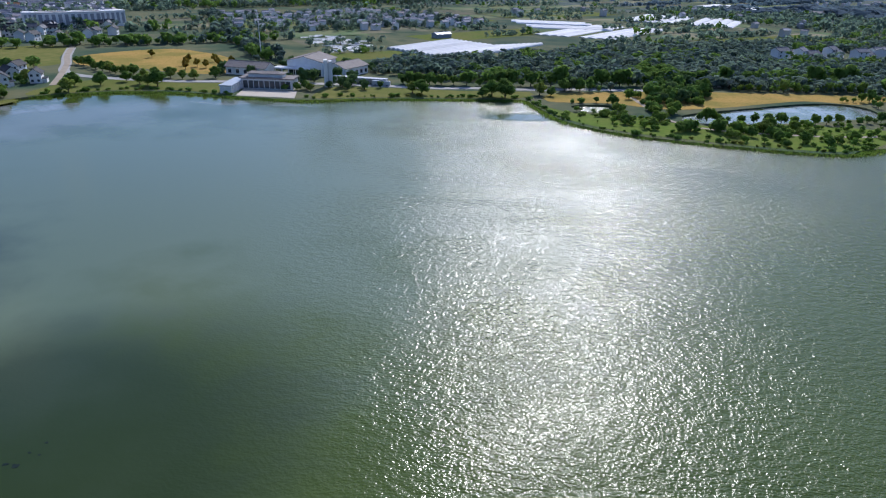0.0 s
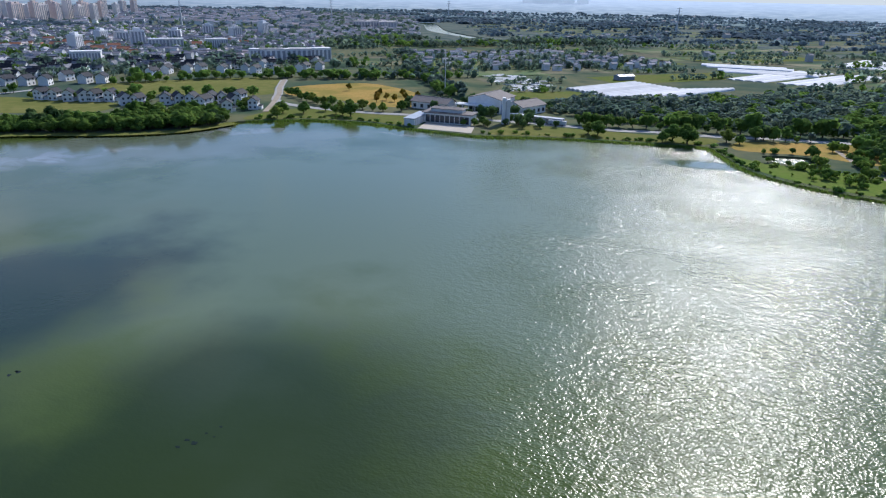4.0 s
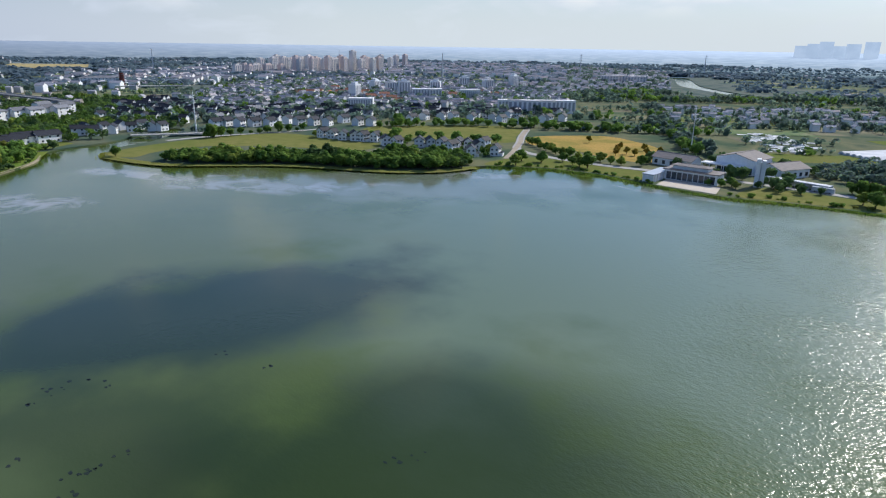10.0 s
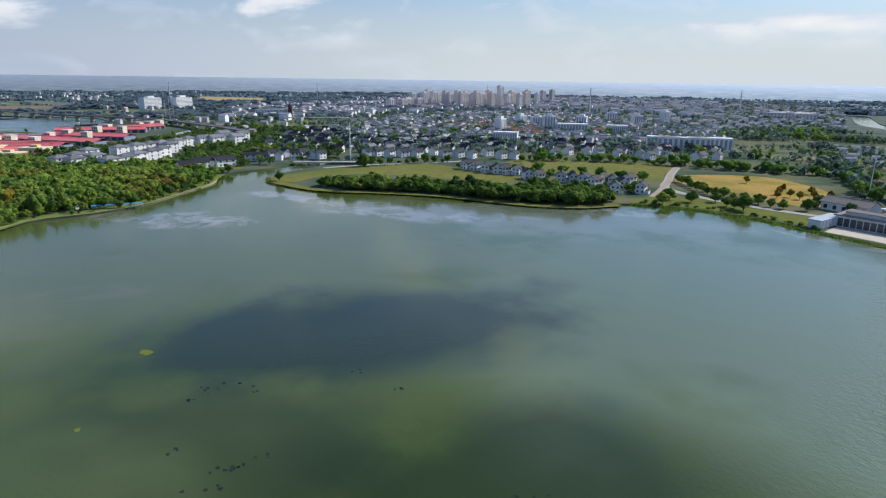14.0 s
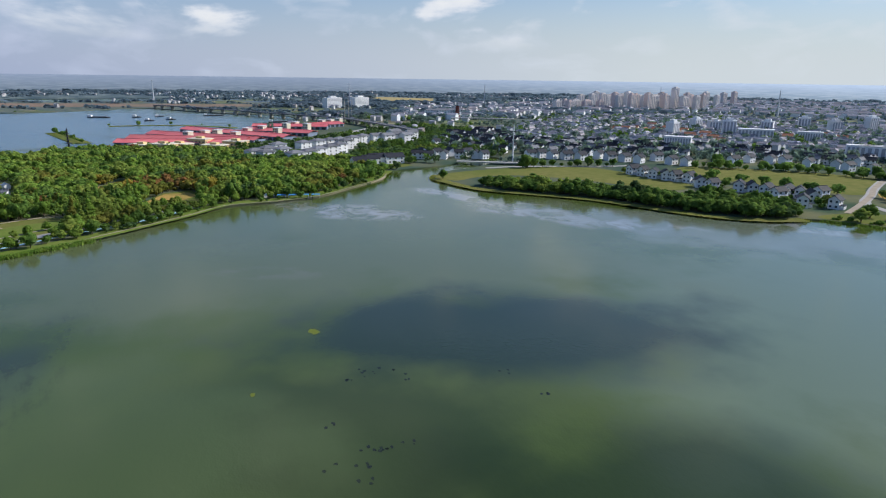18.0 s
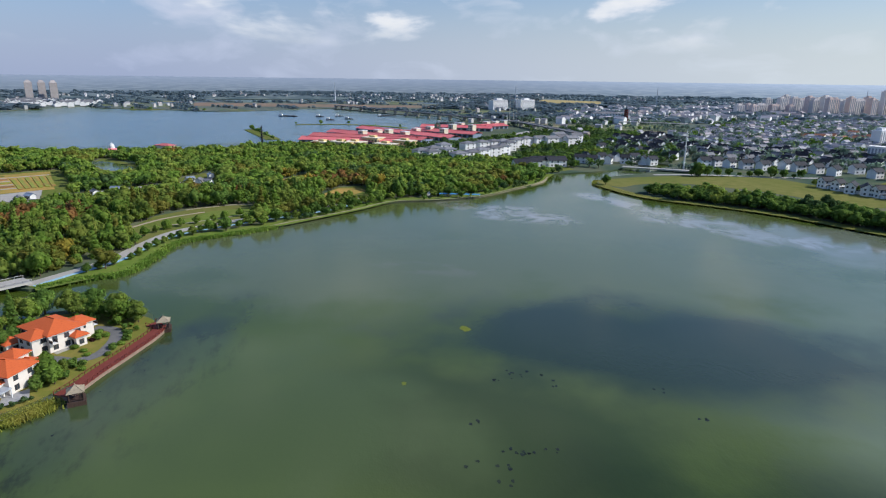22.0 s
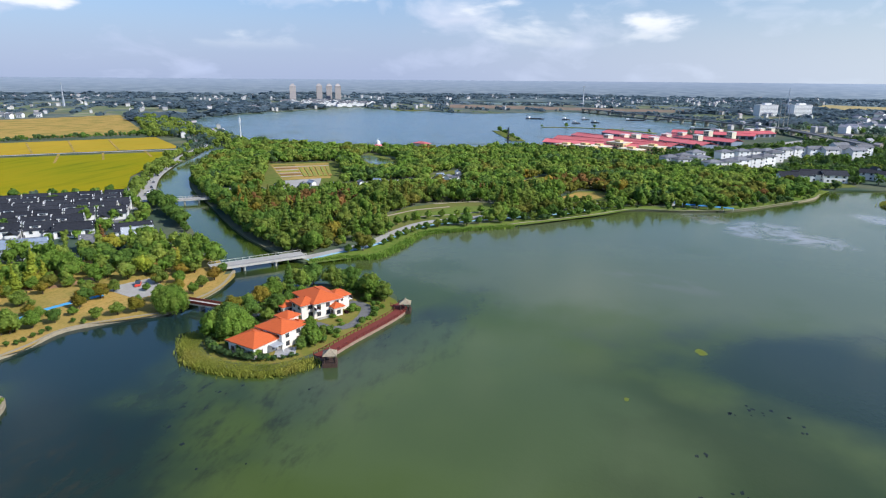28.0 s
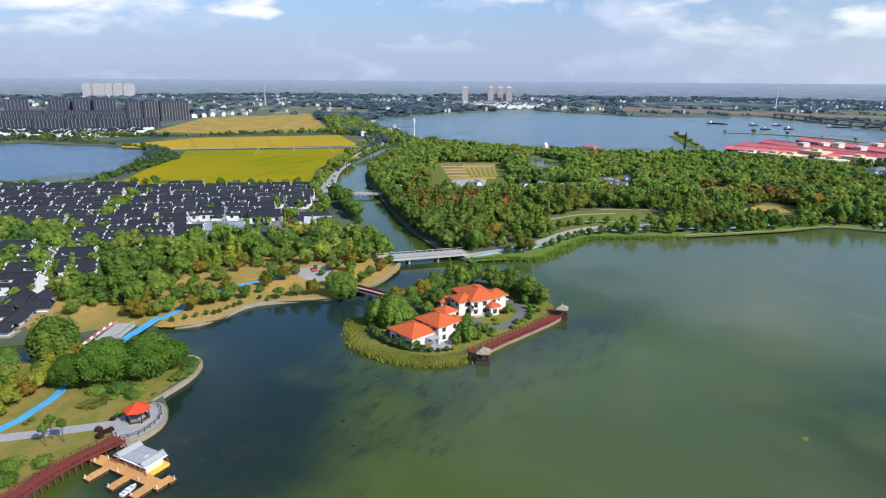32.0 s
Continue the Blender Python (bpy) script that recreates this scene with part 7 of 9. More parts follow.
for k in range(4):
    v = 0.12 + 0.2 * k
    tagged(part("flower_bed", strip([garden_at(0.04, v), garden_at(0.40, v)], 5.0, LAND + 0.5, 0.45), (GRASS, REDFLOWER, YELLOWFLOWER, REDFLOWER)[k]), ("clipped green bed in the terraced garden", "raised bed of red flowers", "raised bed of yellow flowers", "raised bed of red flowers")[k], "flower bed", "terrace beds", kind="structure")
    tagged(part("garden_terrace_path", strip([garden_at(0.02, v + 0.1), garden_at(0.98 if k == 0 else 0.42, v + 0.1)], 3.0, LAND + 0.16, 0.1), PAVING), "pale path between the garden terraces", "path", kind="structure")
tagged(part("park_road", strip(curve_through([(-406, -257.3), (-415, -226.9), (-432, -192.0), (-466, -158.8), (-499, -118.0), (-517, -99.3)], 8), 5, LAND + 0.12, 0.1), PAVING), "pale road through the park wood", "road", kind="structure")
for line_, wide in (([(-338, -116.7), (-348, -110.0), (-368, -99.1), (-378, -88.1), (-385, -79.3)], 2.0), ([(-392, -91.3), (-401, -76.4), (-407, -63.6), (-406, -53.8)], 1.6), ([(-350, -93.9), (-357, -80.7), (-367, -65.8), (-378, -53.0)], 1.6)):
    tagged(part("garden_path", strip(curve_through(line_, 5), wide, LAND + 0.13, 0.1), SAND), "pale winding path across the park meadow", "path", kind="structure")
row_rng = random.Random(17)
for i, (x, y) in enumerate(curve_through([(-266, -103.5), (-284, -91.5), (-312, -84.5), (-329, -75), (-345, -54), (-362, -29), (-379, -3), (-394, 10)], 6.4)):
    tree(x + row_rng.uniform(-.6, .6), y + row_rng.uniform(-.6, .6), row_rng.uniform(1.5, 2.3), ("dark1", "round0", "dark2")[i % 3], "clipped round tree between road and cycle path", "tree", "cycle path row")
for i, (x, y) in enumerate(curve_through([(-268, -121), (-290, -107), (-318, -99), (-342, -90), (-360, -70), (-380, -44), (-398, -17), (-424, 8)], 7.0)):
    tree(x + row_rng.uniform(-1, 1), y + row_rng.uniform(-1, 1), row_rng.uniform(2.0, 3.0), ("fresh0", "round2", "willow0", "fresh2")[i % 4], "fresh green tree along the lake road", "tree", "lake road row")
tagged(part("park_pond", sheet(curve_through([(-618, -222.7), (-632, -216.8), (-598, -184.4), (-575, -174.4), (-567, -188.4), (-579, -200.9)], 5, True), LAND + 0.1), LAKE), "small pond among the park trees", "water", kind="structure")
dome = thing("domed_pavilion", turned(-690, -226.9, LAND) @ Matrix.Scale(0.72, 4), "white domed pavilion with pink skirt above the trees", "pavilion")
part("base", Geo().tube(0, 0, -.5, 7, 6, 6, 12), CREAM, dome)
part("skirt_roof", Geo().tube(0, 0, 7, 8.5, 8, 5, 12), PINKROOF, dome)
part("drum", Geo().tube(0, 0, 8.5, 12, 4, 3.6, 12), WHITEPAINT, dome)
part("dome", Geo().tube(0, 0, 12, 14, 3.8, 2.6, 12).tube(0, 0, 14, 15.5, 2.6, 0.9, 12).tube(0, 0, 15.5, 18.5, 0.4, 0.1, 6), WHITEPAINT, dome)
pyl = thing("pylon", turned(-730, -82.2, LAND), "dark tiered observation mast above the trees", "mast")
part("shaft", Geo().tube(0, 0, -.5, 26, 1.2, .6, 6), DARKTILE, pyl)
for k in range(5):
    part("tier", Geo().tube(0, 0, 11 + 3.2 * k, 11.6 + 3.2 * k, 4.2 - .5 * k, 2.6 - .4 * k, 6), DARKTILE, pyl)
gate = thing("park_gate", turned(-698, -177.1, LAND, 60), "pink park building beyond the pond", "building")
part("wall", box_geo(-9, -5, -.5, 9, 5, 8), CREAM, gate)
part("roof", hip_roof(18, 10, 8, 2, .8), PINKROOF, gate)
HUTS = [(-431, -201.1), (-439, -197.7), (-418, -213.8), (-502, -111.9), (-496, -104.0), (-522, -100.5), (-491, -96.4), (-525, -83.1), (-548, -49.0), (-579, -27.5), (-539, -2.9), (-548, 8.7), (-530, 32.9), (-490, 52.6), (-457, 57.2), (-457, 61.7), (-435, 52.2), (-427, 59.7), (-432, 63.1), (-432, -178.2), (-450, -162.4), (-462, -152.8)]
for i, (x, y) in enumerate(HUTS):
    h = thing("park_hut", turned(x, y, LAND, 20 + 37 * i), ("small white park hut among trees", "small park hut with pale blue roof")[i % 2], "hut", "park huts")
    part("wall", shared("hut wall", lambda: gable_walls(6, 4, 2.7, 1.1), WHITEWALL), None, h)
    part("roof", shared("hut roof", lambda: gable_roof(6, 4, 2.7, 1.1, .5), (GREYTILE, BLUEROOF)[i % 2]), None, h)
    part("door", shared("hut door", lambda: box_geo(-.6, -2.06, 0, .6, -1.98, 2.1), DARKWOOD), None, h)
    for u in (-1.8, 1.8):
        window_at(h, u, -2.03, 1.0, 1.1, 1.1, 0, detail=False)
STALLBLUE = material("blue tarpaulin", [(0.05, 0.20, 0.42), (0.08, 0.28, 0.52)], scale=0.6, rough=0.6)
tent = thing("blue_stall", turned(-418, 80, LAND, 75), "blue canopy stalls by the lake shore", "stall")
for i in range(5):
    part("canopy", Geo().prism([(-3, -1.6), (3, -1.6), (3, 1.6), (-3, 1.6)], 2.2, 2.7, [(-2.6, -.2), (2.6, -.2), (2.6, .2), (-2.6, .2)]), STALLBLUE, tent, at=pose(-16 + 7.5 * i, 0, 0))
    for sx in (-2.8, 2.8):
        for sy in (-1.5, 1.5):
            part("pole", shared("stall pole", lambda: box_geo(-.06, -.06, 0, .06, .06, 2.25), WHITEPAINT), None, tent, at=pose(-16 + 7.5 * i + sx, sy, 0))
tagged(part("shore_wall", strip(curve_through([(-336, -44), (-350, -30), (-366, -10), (-385, 12), (-407, 35), (-411, 68), (-421, 98), (-447, 129), (-476, 160), (-500, 174)], 4), 0.9, LAND + 0.2, 1.7), STONE), "low stone retaining wall along the lake walk", "wall", kind="structure")
SHORE_TREES = curve_through([(-320, -78), (-333, -58), (-350, -34), (-371, -8), (-391, 14), (-413, 36), (-417, 66), (-427, 96), (-452, 126), (-480, 156)], 6.2)
for i, (x, y) in enumerate(SHORE_TREES):
    tree(x - 1.5 - 2 * (i % 3), y - 1, 2.2 + 0.6 * (i % 4), ("dark0", "round1", "fresh0", "dark2")[i % 4], "round roadside tree along the lake walk", "tree", "lake walk trees")

shore_line = curve_through([(-352, -27), (-366, -9), (-385, 13), (-408, 36), (-411, 68), (-420, 97), (-446, 128), (-475, 159), (-500, 172)], 3.2)
bank_rng = np.random.default_rng(44)
bank_bushes = np.array(shore_line) + bank_rng.uniform(-3.4, 0.2, (len(shore_line), 2)) * (1, .6)
bank_bushes = bank_bushes[is_land(bank_bushes[:, 0], bank_bushes[:, 1]) & (bank_rng.uniform(size=len(bank_bushes)) < .45)]
wood("bank_bushes", bank_bushes, 1.9, ((LEAF_PINE, .5), (LEAF_DARK, .3), (LEAF_BRIGHT, .2)), "bushes and low trees overhanging the lake wall", leaves=130, leaf=0.2, seed=45, category="bushes")

lot = curve_through([(-406, -252.1), (-415, -226.9), (-432, -192.0), (-466, -158.8), (-499, -118.0), (-517, -99.3)], 9)
for i, (x, y) in enumerate(lot[::2][:20]):
    vehicle(x + 2.2 * (i % 2), y + 1.5 * (i % 3), 30 + 80 * (i % 2), (WHITEPAINT, GREYTILE, WHITEPAINT, DARKTILE)[i % 4], ("white car parked beside the park road", "grey car parked beside the park road", "white car parked beside the park road", "black car parked beside the park road")[i % 4], 4.5 + .01 * (i % 4))

# ---- red-roofed market and ochre hotel ----
def market_hall(x, y, deg, L, W, label):
    ob = thing("market_hall", turned(x, y, LAND, deg), label, "hall", "market halls")
    part("wall", box_geo(-L / 2, -W / 2, -.5, L / 2, W / 2, 5.0), BLUEROOF, ob, "blue-grey shop fronts")
    part("roof", gable_roof(L, W, 5.0, 3.0, 1.0), PINKROOF, ob)
    part("ridge_vent", box_geo(-L * .46, -W * .06, 7.4, L * .46, W * .06, 8.4), PINKROOF, ob)
    n = max(4, int(L / 9))
    for i in range(n):
        part("shop_front", shared("shop front", lambda: box_geo(-3, -.15, .4, 3, .15, 4.0), GLASS), None, ob, at=pose(L * ((i + .5) / n - .5), -W / 2, 0))
    return ob


def gate_house(x, y, deg, label):
    ob = thing("gate_house", turned(x, y, LAND, deg), label, "building", "market gate houses")
    part("wall", shared("gate wall", lambda: box_geo(-5, -4, -.5, 5, 4, 10.5), CREAM), None, ob)
    part("cornice", shared("gate cornice", lambda: box_geo(-5.4, -4.4, 10.5, 5.4, 4.4, 11.2), WHITEPAINT), None, ob)
    for s in range(3):
        for u in (-3.2, 0, 3.2):
            window_at(ob, u, -4.04, 1.2 + 3.2 * s, 1.7, 1.9, 0, detail=False)
    return ob


MARKET = [(-802, -41.8), (-759, 85.2), (-854, -29.1), (-785, 98.6), (-912, -4.9), (-783, 112.2), (-976, 39.5), (-807, 152.3), (-943, 118.9), (-861, 194.5), (-1009, 136.4), (-970, 241.9), (-998, 216.2), (-1029, 276.0)]
for i in range(0, len(MARKET), 2):
    a, b = Vector(MARKET[i]), Vector(MARKET[i + 1])
    c, d = (a + b) / 2, b - a
    market_hall(c.x, c.y, math.degrees(math.atan2(d.y, d.x)), d.length, 23, "long market hall with red metal roof by the lake")
for x, y in [(-850, 35.0), (-863, 56.0), (-869, 71.3), (-833, 89.9), (-888, 111.7), (-921, 136.4), (-882, 150.3), (-966, 178.0), (-996, 197.3), (-951, 205.8), (-1025, 245.9), (-1035, 263.0), (-1058, 283.9)]:
    gate_house(x, y, 35, "cream gate house between the market halls")
HOTEL = [(-738, -15.5), (-722, 4.9), (-736, 21.0), (-770, 44.3), (-712, 54.7), (-731, 78.6)]
hotel = thing("ochre_hotel", Matrix(), "long ochre hotel with stepped flat roofs", "hotel")
for i, (x, y) in enumerate(HOTEL):
    w = part("wing", box_geo(-12, -8, -.5, 12, 8, 7 + 1.6 * (i % 2)), YELLOWWALL, hotel, at=turned(x, y, LAND, 50))
    part("flat_roof", box_geo(-12.5, -8.5, 7 + 1.6 * (i % 2), 12.5, 8.5, 7.8 + 1.6 * (i % 2)), CREAM, w)
    part("roof_house", box_geo(-4, -3, 7.8 + 1.6 * (i % 2), 4, 3, 10 + 1.6 * (i % 2)), YELLOWWALL, w)
    for s in range(2):
        for u in range(5):
            window_at(w, -9 + 4.5 * u, -8.04, 1.2 + 3.6 * s, 1.8, 1.8, 0, detail=False)
            window_at(w, 12.04, -6 + 3 * u, 1.2 + 3.6 * s, 1.6, 1.8, 90, detail=False)
sheds = [(-705, 33.0), (-609, 33.1), (-665, 25.3)]
for x, y in sheds:
    s_ = thing("white_shed", turned(x, y, LAND, 40), "white flat service shed behind the trees", "shed", "service sheds")
    part("wall", box_geo(-9, -5, -.5, 9, 5, 4), WHITEWALL, s_)
    part("roof", box_geo(-9.5, -5.5, 4, 9.5, 5.5, 4.5), SHEETROOF, s_)

# ---- white villas with grey hip roofs ----
HOMES = []


def white_block(x, y, deg, L, W, storeys, label, group, roof=GREYTILE, name="white_house", rise=2.6, hip=True):
    h = storeys * 3.2
    HOMES.append((x, y, L))
    ob = thing(name, turned(x, y, LAND, deg), label, "house", group)
    part("wall", shared(("wb wall", L, W, h), lambda: box_geo(-L / 2, -W / 2, -.5, L / 2, W / 2, h) if hip else gable_walls(L, W, h, rise), WHITEWALL), None, ob)
    part("roof", shared(("wb roof", L, W, h, hip), lambda: (hip_roof if hip else gable_roof)(L, W, h, rise, .8), roof), None, ob)
    n = max(2, int(L / 6))
    for s in range(storeys):
        for i in range(n):
            u = L * ((i + .5) / n - .5)
            window_at(ob, u, -W / 2 - .03, 1 + 3.2 * s, 1.6, 1.5, 0, detail=False)
    return ob


for x, y in [(-625, 83.4), (-645, 99.0), (-633, 112.1), (-596, 116.4), (-606, 130.9), (-626, 145.9), (-643, 162.0), (-661, 176.7), (-678, 115.2), (-614, 92.9), (-689, 144.4), (-703, 163.8), (-712, 179.5), (-716, 192.1), (-732, 212.6), (-749, 230.0), (-697, 193.8)]:
    white_block(x, y, 118, 15, 11, 3, "white lakeside villa block with grey hip roof", "white villa blocks")
for x, y in [(-752, 248.3), (-750, 262.4), (-761, 281.6), (-752, 289.2), (-806, 291.6), (-787, 309)]:
    white_block(x, y, 112, 17, 11, 3, "white row house with grey gabled roof", "white row houses", hip=False)
for (x, y), L in zip([(-549, 165.1), (-568, 191.6), (-565, 203.9), (-558, 177.3)], (14, 24, 18, 14)):
    white_block(x, y, 95, L, 11, 2, "grey-roofed shore house at the river mouth", "shore houses", DARKTILE, hip=False, rise=3)
for i, (x, y) in enumerate([(-578, 245.6), (-597, 263.3), (-579, 263.2), (-599, 280.0), (-580, 280.5), (-591, 295.5), (-572, 295.7), (-605, 250.6), (-588, 237.8), (-566, 302)]):
    white_block(x, y, 70 + 37 * (i % 4), (9.5, 8, 11)[i % 3], 7, 2, "white village house with dark roof by the river bridge", "river houses", DARKTILE, hip=False, rise=2.4)
def clear_of_homes(p):
    """Drops the spots on a house or just in front of it, towards the camera, to keep it in view."""
    for x, y, L in HOMES:
        k = 1 - L / math.hypot(x, y)
        p = p[np.hypot(p[:, 0] - x * k, p[:, 1] - y * k) > L + 3.0]
    return p


WEST_BELT = [(-548, 236), (-560, 200), (-590, 150), (-590, 100), (-600, 60), (-640, 40), (-690, 60), (-740, 100), (-775, 150), (-830, 215), (-900, 290), (-960, 320), (-1000, 400), (-860, 440), (-700, 400), (-590, 345), (-540, 290)]
DARK_ROWS = [(-690, 300), (-600, 350), (-640, 400), (-800, 480), (-900, 455), (-800, 360)]
for i, (x, y) in enumerate(scatter(DARK_ROWS, 16, chance=.6)):
    white_block(x, y, 20 + 90 * (i % 5 == 0) + 5 * (i % 3), (9, 10.5, 8)[i % 3], 6.6, 2, "white old-town house with black tiled roof", "old town houses", DARKTILE, hip=False, rise=2.3)
belt = clear_of_homes(scatter(WEST_BELT, 8.0))
belt = belt[is_land(belt[:, 0], belt[:, 1]) & ~near_line(belt, [(-770, 76), (-783, 119), (-812, 168), (-868, 229), (-958, 299)], 13) & ~near_line(belt, [(-1112, 304), (-954, 326), (-832, 334)], 18) & ~near_line(belt, [(-545, 262), (-508, 320)], 12)]
wood("villa_belt", belt, 3.6, ((LEAF_PINE, .5), (LEAF_DARK, .42), (LEAF, .08)), "dark green trees round the white villas", leaves=60, leaf=0.28, kinds=("canopy", "round"), seed=48, tall=0.85, core=False)
hotel_belt = scatter([(-590, 20), (-640, -40), (-700, -70), (-760, -66), (-735, -40), (-700, 0), (-690, 40), (-620, 60)], 7.5)
for x, y in HOTEL + sheds:
    hotel_belt = hotel_belt[np.hypot(hotel_belt[:, 0] - x, hotel_belt[:, 1] - y) > 17]
wood("hotel_belt", hotel_belt[is_land(hotel_belt[:, 0], hotel_belt[:, 1])], 3.6, ((LEAF_DARK, .6), (LEAF, .4)), "green trees before the ochre hotel", leaves=70, leaf=0.26, kinds=("canopy", "round"), seed=49, tall=0.8)
rb = road_bridge("river_bridge", (-545, 262), (-508, 320), 9.0, "pale concrete bridge across the river mouth", path=False)

# far water: low reed islands and barges
for i, (name, pts_) in enumerate((("reed_bar", [(-1015, -130.3), (-927, -104.1), (-851, -81.9)]), ("reed_bar", [(-1120, -68.0), (-1126, -9.8), (-1104, 54.1), (-1045, 113.6)]), ("reed_bar", [(-1647, -506), (-1594, -448), (-1615, -398)]), ("reed_bar", [(-1589, -471), (-1644, -369), (-1546, -291.6), (-1588, -228.6)]))):
    bar = curve_through(pts_, 14)
    tagged(part(name, strip(bar, 12 if i else 20, 0.6, 0.9), GRASS), "low grassy bar in the far lake", "islet", kind="structure")
    wood("bar_trees", np.array(bar) if i == 0 else np.array(bar[::3]), 2.5, LEAF_DARK, "bushes on a low bar in the far lake", leaves=60, leaf=0.32, seed=50 + i, category="bushes")
for i, (x, y) in enumerate([(-1355, -96.7), (-1349, -32.4), (-1364, 7.0), (-1271, 26.0), (-1242, -10.3), (-1374, 108.9), (-1410, 169.0), (-1154, 202.5)]):
    b = thing("barge", turned(x, y, 0, 70 + 9 * (i % 3)), "dark low cargo barge on the far lake", "barge", "barges")
    Lb = 40 if i in (0, 5, 6, 7) else 16
    part("hull", Geo().prism([(-Lb / 2, -4), (Lb / 2 - 4, -4), (Lb / 2, 0), (Lb / 2 - 4, 4), (-Lb / 2, 4)], -.5, 1.6), DARKTILE, b)
    part("cabin", box_geo(-Lb / 2 + 1, -3, 1.6, -Lb / 2 + 7, 3, 5), WHITEWALL, b)
    part("hatch", box_geo(-Lb / 2 + 8, -3, 1.6, Lb / 2 - 5, 3, 2.4), ASPHALT, b)

# ---- viaduct, market road, far hotel, pagoda ----
via = thing("viaduct", Matrix(), "long grey road viaduct over the flat land", "viaduct")
vl = curve_through([(-1688, 2.3), (-1451, 134.3), (-1264, 227.9), (-1112, 304), (-954, 326), (-832, 334)], 40)
part("deck", strip(vl, 14, 9.0, 1.0), ASPHALT, via)
for s in (-6.8, 6.8):
    part("parapet", strip(vl, .4, 9.8, .8, s), GREYPAVE, via)
for x, y in vl:
    part("pier", shared("via pier", lambda: box_geo(-1.2, -4, 0, 1.2, 4, 8), CONCRETE), None, via, at=turned(x, y, 0, 30))
tagged(part("market_road", strip(curve_through([(-770, 76.2), (-783, 119.1), (-812, 168.0), (-868, 228.9), (-958, 298.9), (-1022, 359)], 12), 12, LAND + 0.12, 0.1), PAVING), "pale curved road behind the market", "road", kind="structure")
for x, y in [(-1111, 309), (-1125, 320), (-1124, 326)]:
    mast(x, y, 42, "thin steel floodlight mast by the viaduct", r=0.6, mat=CONCRETE)
for (x, y) in [(-1660, 429), (-1688, 512)]:
    far = thing("white_hotel", turned(x, y, LAND, 112), "large white slab hotel far across the plain", "hotel", "far hotels")
    part("wall", box_geo(-24, -11, -.5, 24, 11, 26), WHITEWALL, far)
    for k in range(8):
        part("window_band", box_geo(-23, -11.2, 2.4 + 3.1 * k, 23, 11.2, 3.6 + 3.1 * k), FARGLASS, far)
    part("roof_house", box_geo(-9, -6, 26, 9, 6, 30), WHITEWALL, far)
pg = thing("pagoda", turned(-1160, 556, LAND, 15) @ Matrix.Scale(0.62, 4), "dark tiered pagoda tower above the town", "pagoda")
for k in range(7):
    part("storey", Geo().tube(0, 0, k * 6, k * 6 + 5, 7.5 - .3 * k, 7.5 - .3 * k, 8), WOODRED, pg)
    part("tier_roof", Geo().tube(0, 0, k * 6 + 4.6, k * 6 + 6.4, 10.5 - .4 * k, 6.8 - .3 * k, 8), DARKTILE, pg)
part("spire", Geo().tube(0, 0, 42, 52, .8, .1, 6), DARKTILE, pg)
for x, y in [(-1252, 555), (-1269, 588)]:
    white_block(x, y, 70, 60, 14, 4, "long white school block behind the pagoda", "school blocks", GREYTILE, "school_block")
arch = thing("arch_bridge", turned(-1078, 570, LAND, 60), "white twin-arch bridge in the town", "bridge")
part("deck", box_geo(-60, -6, 5, 60, 6, 6.5), CONCRETE, arch)
for s in (-30, 10):
    for k in range(8):
        a0, a1 = math.pi * k / 8, math.pi * (k + 1) / 8
        part("arch_rib", Geo().beam((s + 20 - 20 * math.cos(a0), 0, 6.5 + 11 * math.sin(a0)), (s + 20 - 20 * math.cos(a1), 0, 6.5 + 11 * math.sin(a1)), 1.4, 1.2), WHITEPAINT, arch)

# ---- peninsula and the town behind it ----
MEADOW = material("olive meadow grass", [(0.125, 0.135, 0.036), (0.165, 0.165, 0.050), (0.21, 0.185, 0.065)], scale=0.12, big=0.7, big_tone=(0.105, 0.135, 0.032), detail=7, bump=0.6, bump_scale=2, spec=0.02, rough=1.0)
tagged(part("peninsula_field", sheet(curve_through([(-483, 217.8), (-495, 267.2), (-493, 333), (-470, 368), (-407, 381), (-359, 378), (-354, 338), (-406, 319), (-452, 280), (-458, 240), (-446, 214), (-468, 206)], 8, True), LAND + 0.06), MEADOW), "olive-green meadow on the peninsula", "field", kind="structure")
tagged(part("peninsula_shore", strip(curve_through([(-246, 349), (-258, 320), (-286, 298), (-336, 276), (-369, 251), (-400, 222), (-425, 212), (-462, 206)], 5), 9, LAND + 0.07, 0, 3.6), MEADOW), "yellow-green bank of the peninsula", "bank", kind="structure")
reeds("peninsula_reeds", curve_through([(-244, 349), (-256, 318), (-284, 296), (-335, 274), (-367, 249), (-398, 220), (-424, 209), (-463, 203), (-480, 212)], 5), 4.2, 0.75, 14000, "yellow-green reeds along the peninsula bank", HEDGE, 12)
tree(-459, 208, 4.2, "dark0", "lone dark tree at the peninsula tip")
wood("peninsula_back_trees", np.array(curve_through([(-493, 302), (-486, 360), (-473, 391)], 8)), 4, LEAF_DARK, "dark trees along the river road", leaves=100, leaf=0.26, seed=61)
tagged(part("river_road", strip(curve_through([(-505, 272.5), (-501, 313), (-479, 376), (-473, 412)], 8), 6, LAND + 0.12, 0.1), PAVING), "pale road behind the peninsula", "road", kind="structure")
